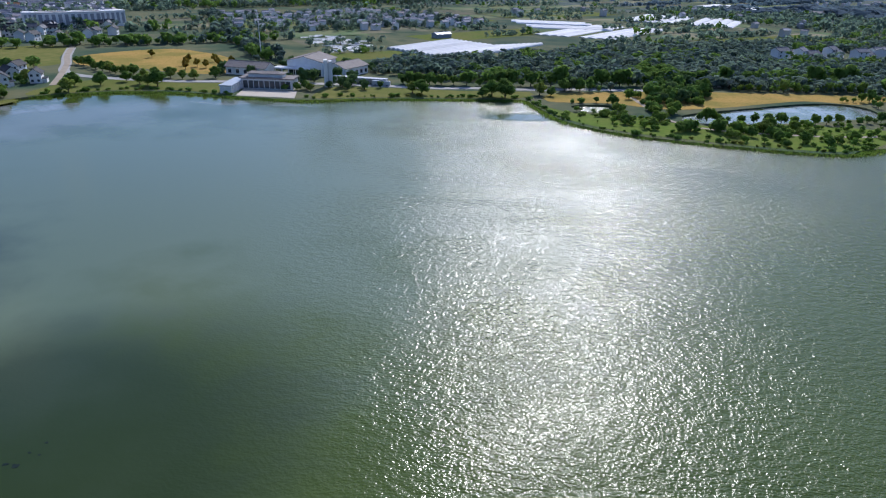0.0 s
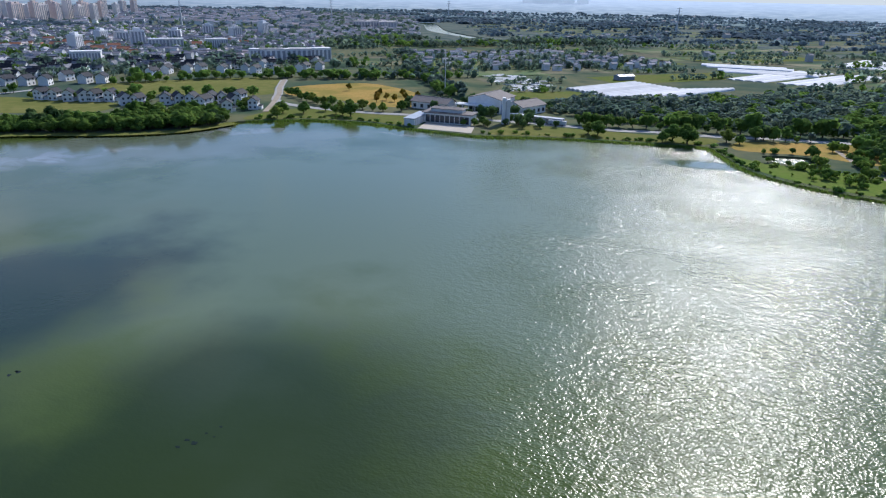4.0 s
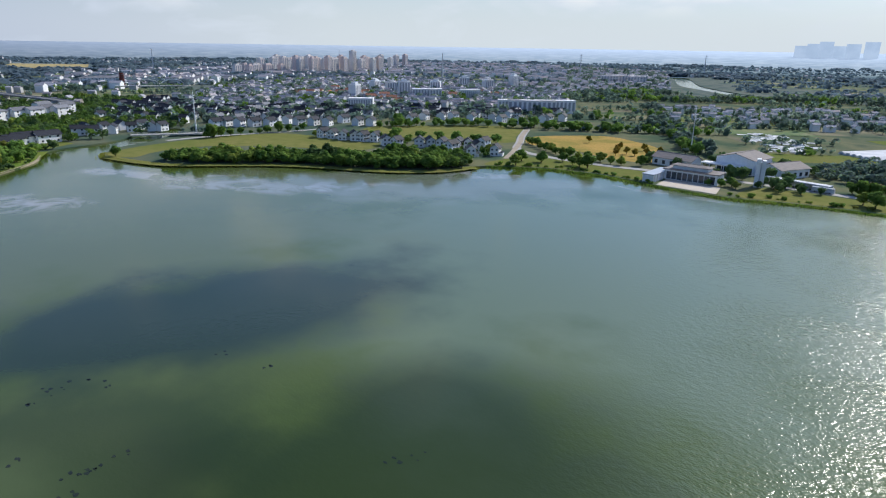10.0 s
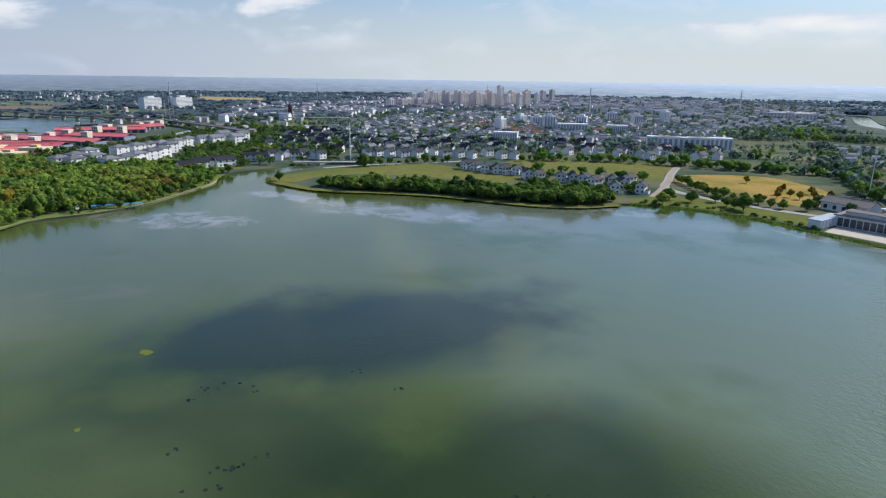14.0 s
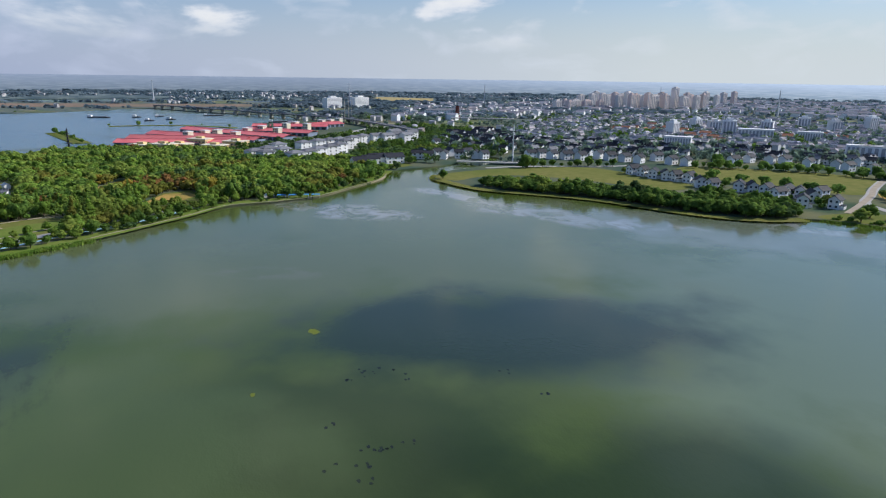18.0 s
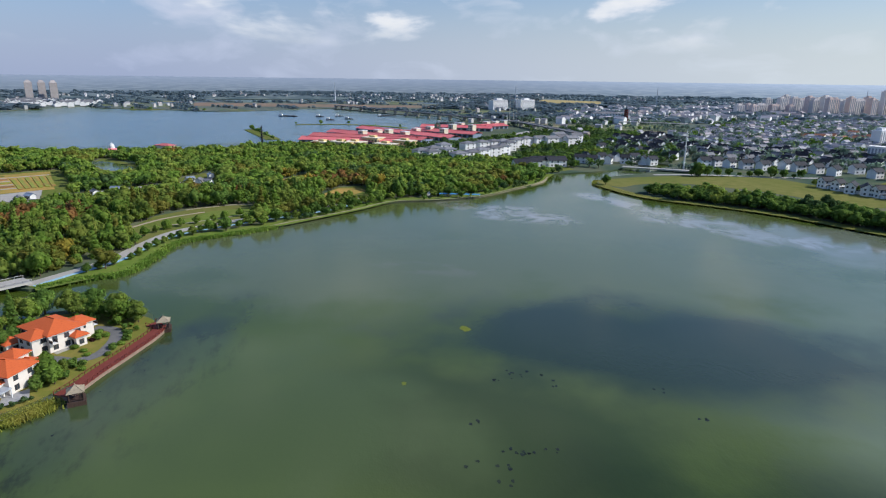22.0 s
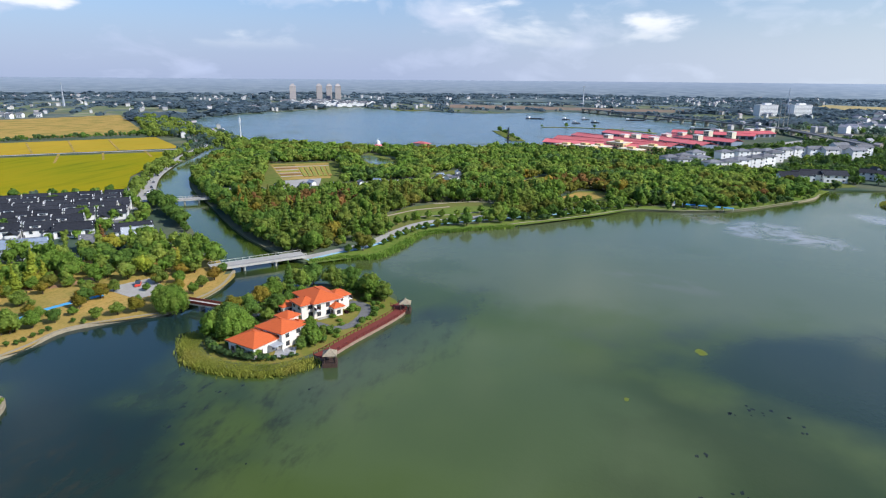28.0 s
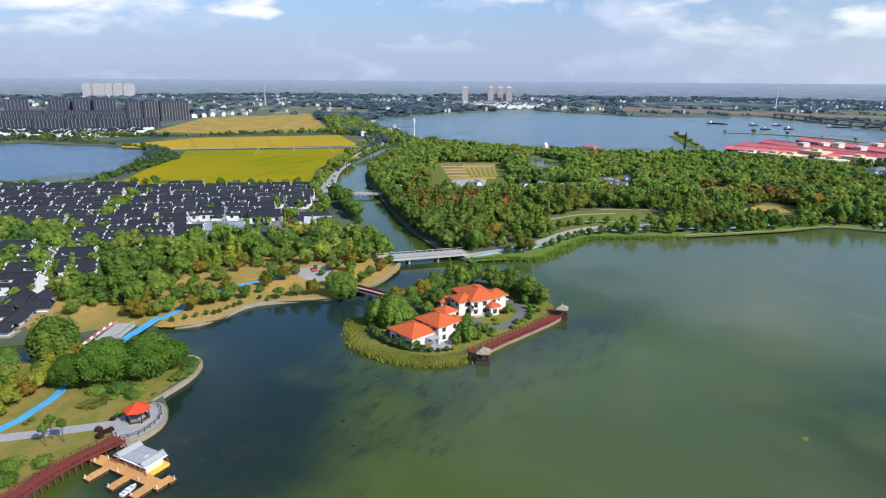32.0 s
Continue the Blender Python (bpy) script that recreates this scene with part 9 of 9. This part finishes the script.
for x, y in [(-141.3, 673), (-129.3, 681), (-113.6, 675), (-133.2, 656), (-117.1, 655), (-103.3, 653), (-91.5, 642), (-122.8, 631), (-108.4, 630), (-95.5, 624), (-84.4, 614), (-110.0, 604), (-98.1, 599), (-87.3, 590), (-98.5, 576), (-77.9, 580)]:
    for k in range(3):
        L, w, a = cover_rng.uniform(5, 15), cover_rng.uniform(2.5, 5), 22 + cover_rng.uniform(-9, 9)
        cx, cy = x + cover_rng.uniform(-8, 8), y + (k - 1) * 5.6
        tagged(part("crop_cover", sheet([(cx + c * L / 2 * math.cos(radians(a)) - q * w / 2 * math.sin(radians(a)), cy + c * L / 2 * math.sin(radians(a)) + q * w / 2 * math.cos(radians(a))) for c, q in ((-1, -1), (1, -1), (1, 1), (-1, 1))], LAND + 0.4 + 0.15 * k, 0.5), PLASTIC), "white plastic crop cover on a field", "crop cover", kind="structure")
for i, (x, y, w, h, a) in enumerate(((-60, 560, 90, 40, 30), (40, 740, 180, 60, 40), (-180, 800, 160, 80, 30), (160, 1050, 220, 90, 35), (-20, 900, 160, 70, 30), (380, 760, 200, 70, 30), (260, 660, 120, 50, 30))):
    tagged(part("far_field", sheet([(x + c * w / 2 * math.cos(radians(a)) - s * h / 2 * math.sin(radians(a)), y + c * w / 2 * math.sin(radians(a)) + s * h / 2 * math.cos(radians(a))) for c, s in ((-1, -1), (1, -1), (1, 1), (-1, 1))], LAND + 0.08 + .01 * i), GRASS), "green vegetable field", "field", kind="structure")

# ---- the plain beyond ----
PLAIN_RNG = np.random.default_rng(90)


def plain_spots(n, r0, r1, h0, h1, clump, away=0.5):
    """Places spread over a ring sector, gathered in clumps."""
    r = np.sqrt(PLAIN_RNG.uniform(r0 ** 2, r1 ** 2, n))
    a = np.radians(PLAIN_RNG.uniform(h0, h1, n))
    p = np.stack([r * np.sin(a), r * np.cos(a)], 1)
    v = np.array([noise.noise(Vector((x / clump, y / clump, 7.3))) for x, y in p])
    return p[(v > away) & is_land(p[:, 0], p[:, 1])]


def off_towns(p, polys):
    k = np.ones(len(p), bool)
    for q in polys:
        k &= ~inside(p[:, 0], p[:, 1], q)
    return p[k]


KEEP = [PARK, TOWN, FIELD, ESTATE, EAST_WOOD, [(-60, 530), (120, 530), (120, 720), (-60, 720)], [(-300, 440), (-140, 440), (-140, 570), (-300, 570)], [(-460, 400), (-280, 400), (-280, 570), (-460, 570)], [(-700, -450), (-1100, -1080), (-600, -820), (-480, -640)],
        [(-840, -60), (-680, 0), (-540, 160), (-560, 280), (-780, 320), (-1100, 300), (-900, 120)], [(-500, 190), (-240, 340), (-230, 400), (-340, 440), (-520, 400)], [(-300, 400), (-130, 380), (-130, 570), (-330, 570)], [(-1000, -1450), (-560, -900), (-640, -780), (-900, -900)],
        [(-470, -560), (-620, -410), (-800, -600), (-1175, -949), (-941, -1060), (-500, -990), (-478, -710)], [(-700, 1960), (-650, 1780), (-560, 1480), (-450, 1320), (-320, 1150), (-190, 1190), (-330, 1400), (-540, 1960)], [(-440, 1000), (-250, 1000), (-230, 1140), (-400, 1160)], EAST_TOWN, [(-2000, 640), (-1900, 860), (-2330, 1020), (-2540, 830)], [(-1760, -375), (-1700, 286), (-1880, 308), (-2030, -420)]]
FIELDS = material("field plots", [(0.060, 0.100, 0.035), (0.15, 0.15, 0.065), (0.085, 0.125, 0.045), (0.22, 0.19, 0.11), (0.055, 0.085, 0.040)], scale=0.009, detail=2, island=0.3, rough=1.0, spec=0.02, sheen=0.05, bump=0.3, bump_scale=0.3)
plots, rows_near, rows_far, woods_far = Geo(), [], [], []
lay = Matrix.Rotation(radians(35), 2)
for i in range(-46, 47):
    for j in range(-74, 75):
        wide, deep = 96.0, 60.0
        c = lay @ Vector((i * wide + PLAIN_RNG.uniform(-9, 9), j * deep + PLAIN_RNG.uniform(-6, 6)))
        r = c.length
        h = math.degrees(math.atan2(c.x, c.y))
        pick, side, gap = PLAIN_RNG.uniform(size=3)
        if not (470 < r < 3450 and -168 < h < 52):
            continue
        v = noise.noise(Vector((c.x / 420, c.y / 420, 7.3)))
        a, b = lay @ Vector((wide / 2 - 5, 0)), lay @ Vector((0, deep / 2 - 3))
        ring4 = [c - a - b, c + a - b, c + a + b, c - a + b]
        if v > 0.2 and r > 700:
            n = 34 if r < 1300 else 12 if r < 2300 else 6
            u = PLAIN_RNG.uniform(-1, 1, (n, 2))
            (rows_near if r < 1300 else woods_far).extend([(c.x + a.x * p + b.x * q, c.y + a.y * p + b.y * q) for p, q in u])
        else:
            if pick < 0.72 and is_land([p.x for p in ring4] + [c.x], [p.y for p in ring4] + [c.y]).all() and not any(inside([p.x for p in ring4], [p.y for p in ring4], q).any() for q in KEEP):
                plots.add([(p.x, p.y, LAND + 0.12) for p in ring4], [(0, 1, 2, 3)])
            if side < (0.5 if r < 1300 else 0.62):
                step = 8.5 if r < 1300 else 17.0 if r < 2300 else 22.0
                for k in np.arange(-wide / 2, wide / 2, step):
                    p = c + lay @ Vector((k + PLAIN_RNG.uniform(-2, 2), deep / 2 + PLAIN_RNG.uniform(-2.5, 2.5)))
                    (rows_near if r < 1300 else rows_far).append((p.x, p.y))


def on_plain(p):
    p = off_towns(np.array(p), KEEP)
    return p[is_land(p[:, 0], p[:, 1])]


tagged(part("field_plots", plots, FIELDS), "patchwork of green and straw-coloured fields on the plain", "fields", kind="stuff")
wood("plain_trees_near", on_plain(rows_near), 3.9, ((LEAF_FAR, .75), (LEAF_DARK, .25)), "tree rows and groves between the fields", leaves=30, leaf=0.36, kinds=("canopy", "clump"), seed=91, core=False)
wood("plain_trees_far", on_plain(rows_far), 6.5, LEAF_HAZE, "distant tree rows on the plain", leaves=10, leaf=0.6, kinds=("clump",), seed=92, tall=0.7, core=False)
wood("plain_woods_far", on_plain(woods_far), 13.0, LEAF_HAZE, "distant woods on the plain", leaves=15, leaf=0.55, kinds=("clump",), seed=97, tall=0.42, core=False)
# STRAW is the ripe rice colour dulled to stand in for haze
STRAW = material("haze-dulled ripe fields", [(0.30, 0.25, 0.13), (0.36, 0.29, 0.14), (0.26, 0.24, 0.13)], scale=0.01, rough=1.0, spec=0.02)
EARTH = material("bare brown bank", [(0.17, 0.125, 0.10), (0.23, 0.17, 0.13), (0.13, 0.13, 0.09)], scale=0.01, rough=1.0, spec=0.02)
tagged(part("far_rice_field", sheet([(-2154, 700), (-1990, 860), (-2330, 1010), (-2530, 830)], LAND + 0.9), STRAW), "ripe straw-coloured field far out on the plain", "field", kind="structure")
tagged(part("far_bank", sheet([(-1800, -375), (-1740, 286), (-1880, 308), (-2030, -420)], LAND + 0.3), EARTH), "bare brown earth bank beyond the far lake", "ground", kind="structure")
PLAINWALL = material("mixed grey farm render", [(0.36, 0.36, 0.36), (0.52, 0.52, 0.51), (0.42, 0.38, 0.34)], scale=0.02, rough=0.9, island=0.3, sheen=0.1)
far_houses("plain_houses", off_towns(plain_spots(2400, 900, 3000, -165, 45, 260, 0.10), KEEP), 8, PLAINWALL, BROWNTILE, "scattered pale farm houses on the plain", 93, 35)
far_houses("plain_works", off_towns(plain_spots(260, 1300, 3400, -165, 45, 420, 0.12), KEEP), 16, PLAINWALL, GREYTILE, "pale works and warehouses far off", 94, 35, (5, 9))
CLAYROOF = material("faded clay roof", [(0.30, 0.13, 0.08), (0.38, 0.18, 0.11)], scale=0.6, rough=0.85, vary=0.2)
far_houses("clay_roof_houses", np.array([(-800, 659), (-785, 668), (-808, 706), (-758, 683), (-760, 707), (-772, 739), (-717, 708), (-667, 683), (-650, 679), (-666, 711), (-636, 694), (-602, 669), (-729, 735), (-837, 769), (-627, 904), (-602, 890), (-578, 879), (-605, 802)]), 13, CREAM, CLAYROOF, "cream town houses with faded clay roofs", 96, 35)
far_houses("south_village", scatter([(-240, 700), (-60, 760), (60, 860), (-60, 1000), (-320, 860)], 15, rng=PLAIN_RNG, chance=.42), 7.5, WHITEWALL, BROWNTILE, "pale village houses beyond the greenhouses", 95, 35, (4, 7.5))
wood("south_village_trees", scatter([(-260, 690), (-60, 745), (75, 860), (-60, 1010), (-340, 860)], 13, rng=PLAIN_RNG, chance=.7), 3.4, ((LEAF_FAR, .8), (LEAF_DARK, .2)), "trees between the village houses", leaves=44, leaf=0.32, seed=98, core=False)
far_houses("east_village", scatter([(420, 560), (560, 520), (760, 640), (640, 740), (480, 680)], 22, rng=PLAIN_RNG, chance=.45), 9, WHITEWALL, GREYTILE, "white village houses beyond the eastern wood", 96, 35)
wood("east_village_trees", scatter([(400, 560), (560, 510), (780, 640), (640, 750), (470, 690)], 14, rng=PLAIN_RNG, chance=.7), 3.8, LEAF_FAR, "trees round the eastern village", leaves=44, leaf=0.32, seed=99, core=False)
for i, (h, r) in enumerate(((-62, 1900), (-47, 2100), (-38, 1700), (-26, 1900), (-16, 2300), (-90, 2300), (-74, 2000), (-133, 2000), (3, 1800))):
    p = thing("lattice_pylon", turned(r * math.sin(radians(h)), r * math.cos(radians(h)), LAND, h), "thin steel power pylon on the plain", "pylon", "power pylons")
    part("shaft", shared("pylon shaft", lambda: Geo().tube(0, 0, -.5, 62, 3.0, .6, 4), SHEETROOF), None, p)
    for k in (44, 52, 58):
        part("arm", shared(("pylon arm", k), lambda: box_geo(-9 + (k - 44) * .2, -.4, k, 9 - (k - 44) * .2, .4, k + .8), SHEETROOF), None, p)

# far land ring raised to the camera's horizon, haze painted in colour and glow
for i, (x, y) in enumerate([(302, 594), (318, 604), (322, 598), (336, 604), (359, 615), (363, 609), (379, 602), (392, 611), (407, 614), (423, 646)]):
    white_block(x, y, 20 + 15 * (i % 3), (13, 10, 15)[i % 3], 9, (3, 2)[i % 2], "white village house behind the eastern wood", "east village houses", GREYTILE, hip=False, rise=2.4)
HAZE_LAND = bpy.data.materials.new("far land with painted haze")
HAZE_LAND.use_nodes = True
hn, hl = HAZE_LAND.node_tree.nodes, HAZE_LAND.node_tree.links
hg = hn.new("ShaderNodeNewGeometry")
ht = hn.new("ShaderNodeTexNoise")
ht.inputs["Scale"].default_value, ht.inputs["Detail"].default_value, ht.inputs["Roughness"].default_value = 0.013, 6.0, 0.62
hl.new(hg.outputs["Position"], ht.inputs["Vector"])
# the colour pales with distance from the camera, as haze would
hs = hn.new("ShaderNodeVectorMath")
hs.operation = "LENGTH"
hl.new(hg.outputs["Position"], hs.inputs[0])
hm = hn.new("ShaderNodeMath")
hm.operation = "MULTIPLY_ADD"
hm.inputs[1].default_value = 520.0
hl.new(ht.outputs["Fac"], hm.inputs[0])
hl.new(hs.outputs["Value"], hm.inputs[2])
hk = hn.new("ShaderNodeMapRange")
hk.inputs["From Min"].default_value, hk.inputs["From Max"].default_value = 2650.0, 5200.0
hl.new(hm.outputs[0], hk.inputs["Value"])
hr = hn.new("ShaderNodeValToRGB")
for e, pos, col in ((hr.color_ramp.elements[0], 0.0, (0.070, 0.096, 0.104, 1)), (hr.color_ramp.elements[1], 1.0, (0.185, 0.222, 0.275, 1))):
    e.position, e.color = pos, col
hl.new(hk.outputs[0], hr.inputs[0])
hb = hn["Principled BSDF"]
hb.inputs["Roughness"].default_value, hb.inputs["Specular IOR Level"].default_value = 1.0, 0.0
hp = hn.new("ShaderNodeValToRGB")
for e, pos, col in ((hp.color_ramp.elements[0], 0.44, (0.66, 0.72, 0.78, 1)), (hp.color_ramp.elements[1], 0.60, (1.42, 1.30, 1.16, 1))):
    e.position, e.color = pos, col
hl.new(ht.outputs["Fac"], hp.inputs[0])
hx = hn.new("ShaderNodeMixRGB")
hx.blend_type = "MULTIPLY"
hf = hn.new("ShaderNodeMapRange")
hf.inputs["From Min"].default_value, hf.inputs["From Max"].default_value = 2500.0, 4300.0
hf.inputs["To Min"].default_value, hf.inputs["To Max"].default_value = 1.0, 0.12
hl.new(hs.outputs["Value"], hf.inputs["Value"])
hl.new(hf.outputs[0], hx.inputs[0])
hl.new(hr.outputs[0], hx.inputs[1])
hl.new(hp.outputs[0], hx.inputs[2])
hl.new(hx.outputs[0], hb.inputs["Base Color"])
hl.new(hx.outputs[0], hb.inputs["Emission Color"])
# haze glow painted as emission, stronger towards the sun
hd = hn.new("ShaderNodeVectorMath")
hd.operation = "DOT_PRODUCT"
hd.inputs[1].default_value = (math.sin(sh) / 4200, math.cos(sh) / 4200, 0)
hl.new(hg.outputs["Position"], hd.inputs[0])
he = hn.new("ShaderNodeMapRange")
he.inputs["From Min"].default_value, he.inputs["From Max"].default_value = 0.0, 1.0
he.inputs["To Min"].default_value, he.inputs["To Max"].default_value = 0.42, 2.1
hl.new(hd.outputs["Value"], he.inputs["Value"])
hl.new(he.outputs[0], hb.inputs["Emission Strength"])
bd = Geo()
radii = (2350, 2600, 3000, 3500, 3800, 4100, 4400, 4650, 4840)
m = 120
for r in radii:
    for i in range(m):
        a = 2 * math.pi * i / m
        bd.v.append((r * math.sin(a), r * math.cos(a), LAND + 0.5 + 70 * max(0.0, (r - 3500) / 1340) ** 1.15))
for k in range(len(radii) - 1):
    for i in range(m):
        j = (i + 1) % m
        bd.f.append((k * m + i, k * m + m + i, k * m + m + j, k * m + j))
bd.f = [tuple(reversed(q)) for q in bd.f]
tagged(part("backdrop", bd, HAZE_LAND), "blue land at the horizon with painted haze", "backdrop", kind="structure")
# these towers glow in the backdrop's painted haze colour
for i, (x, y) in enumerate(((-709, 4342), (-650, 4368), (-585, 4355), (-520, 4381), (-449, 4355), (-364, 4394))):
    tower_block("distant_tower", x, y, 20, 66, 38, 36 + 4 * (i % 3), HAZE_LAND, "haze-coloured tower block on the far horizon", "horizon towers", bays=3, cap=False, bands=False, glass=HAZE_LAND)

# ---- floating and submerged plants on the lake ----
ALGAE = material("floating weed", [(0.09, 0.12, 0.014), (0.15, 0.17, 0.02)], scale=1.5, rough=0.8)
WEED = material("submerged weed", [(0.010, 0.016, 0.010), (0.022, 0.030, 0.016)], scale=1.0, rough=0.12, spec=0.5, ior=1.33)
weed_rng = random.Random(4)


def weed_bed(x, y, r, mat, label, name):
    n = 11
    ringp = []
    for i in range(n):
        a = 2 * math.pi * i / n
        q = r * weed_rng.uniform(.55, 1.1)
        ringp.append((x + q * math.cos(a) * 1.3, y + q * math.sin(a)))
    return tagged(part(name, sheet(curve_through(ringp, .4, True), 0.03, 0.05), mat), label, "water weed", "weed patches")


weed_bed(-188.3, 40.4, 2.2, ALGAE, "yellow-green floating weed mat on the lake", "weed_mat")
weed_bed(-153, 16, 0.9, ALGAE, "small yellow-green floating weed tuft", "weed_mat")
for x, y in ((-156, 45.6), (-153.3, 47.2), (-150.3, 42.2), (-154.3, 53), (-147.2, 55.6), (-139.2, 83.4), (-124.7, 86.3), (-129.9, 30), (-113.7, 26.3), (-113.4, 33.5), (-118.1, 35.7), (-115.7, 39.6), (-116.4, 45), (-106.4, 32.5), (-72.7, 78.8), (-70.7, 83.6), (-116.6, 39.3)):
    for k in range(3):
        weed_bed(x + weed_rng.uniform(-1.8, 1.8), y + weed_rng.uniform(-1.8, 1.8), weed_rng.uniform(.25, .6), WEED, "dark tuft of submerged weed near the surface", "weed_tuft")
for k in range(24):
    a, q = weed_rng.uniform(0, 6.3), weed_rng.uniform(0, 1) ** .5
    x, y = -112 + 52 * q * math.cos(a) - 14 * q * math.sin(a), -84 + 36 * q * math.sin(a) - 6 * q * math.cos(a)
    if is_land([x], [y])[0]:
        continue
    weed_bed(x, y, weed_rng.uniform(.2, .6), WEED, "dark tuft of submerged weed near the surface", "weed_tuft")
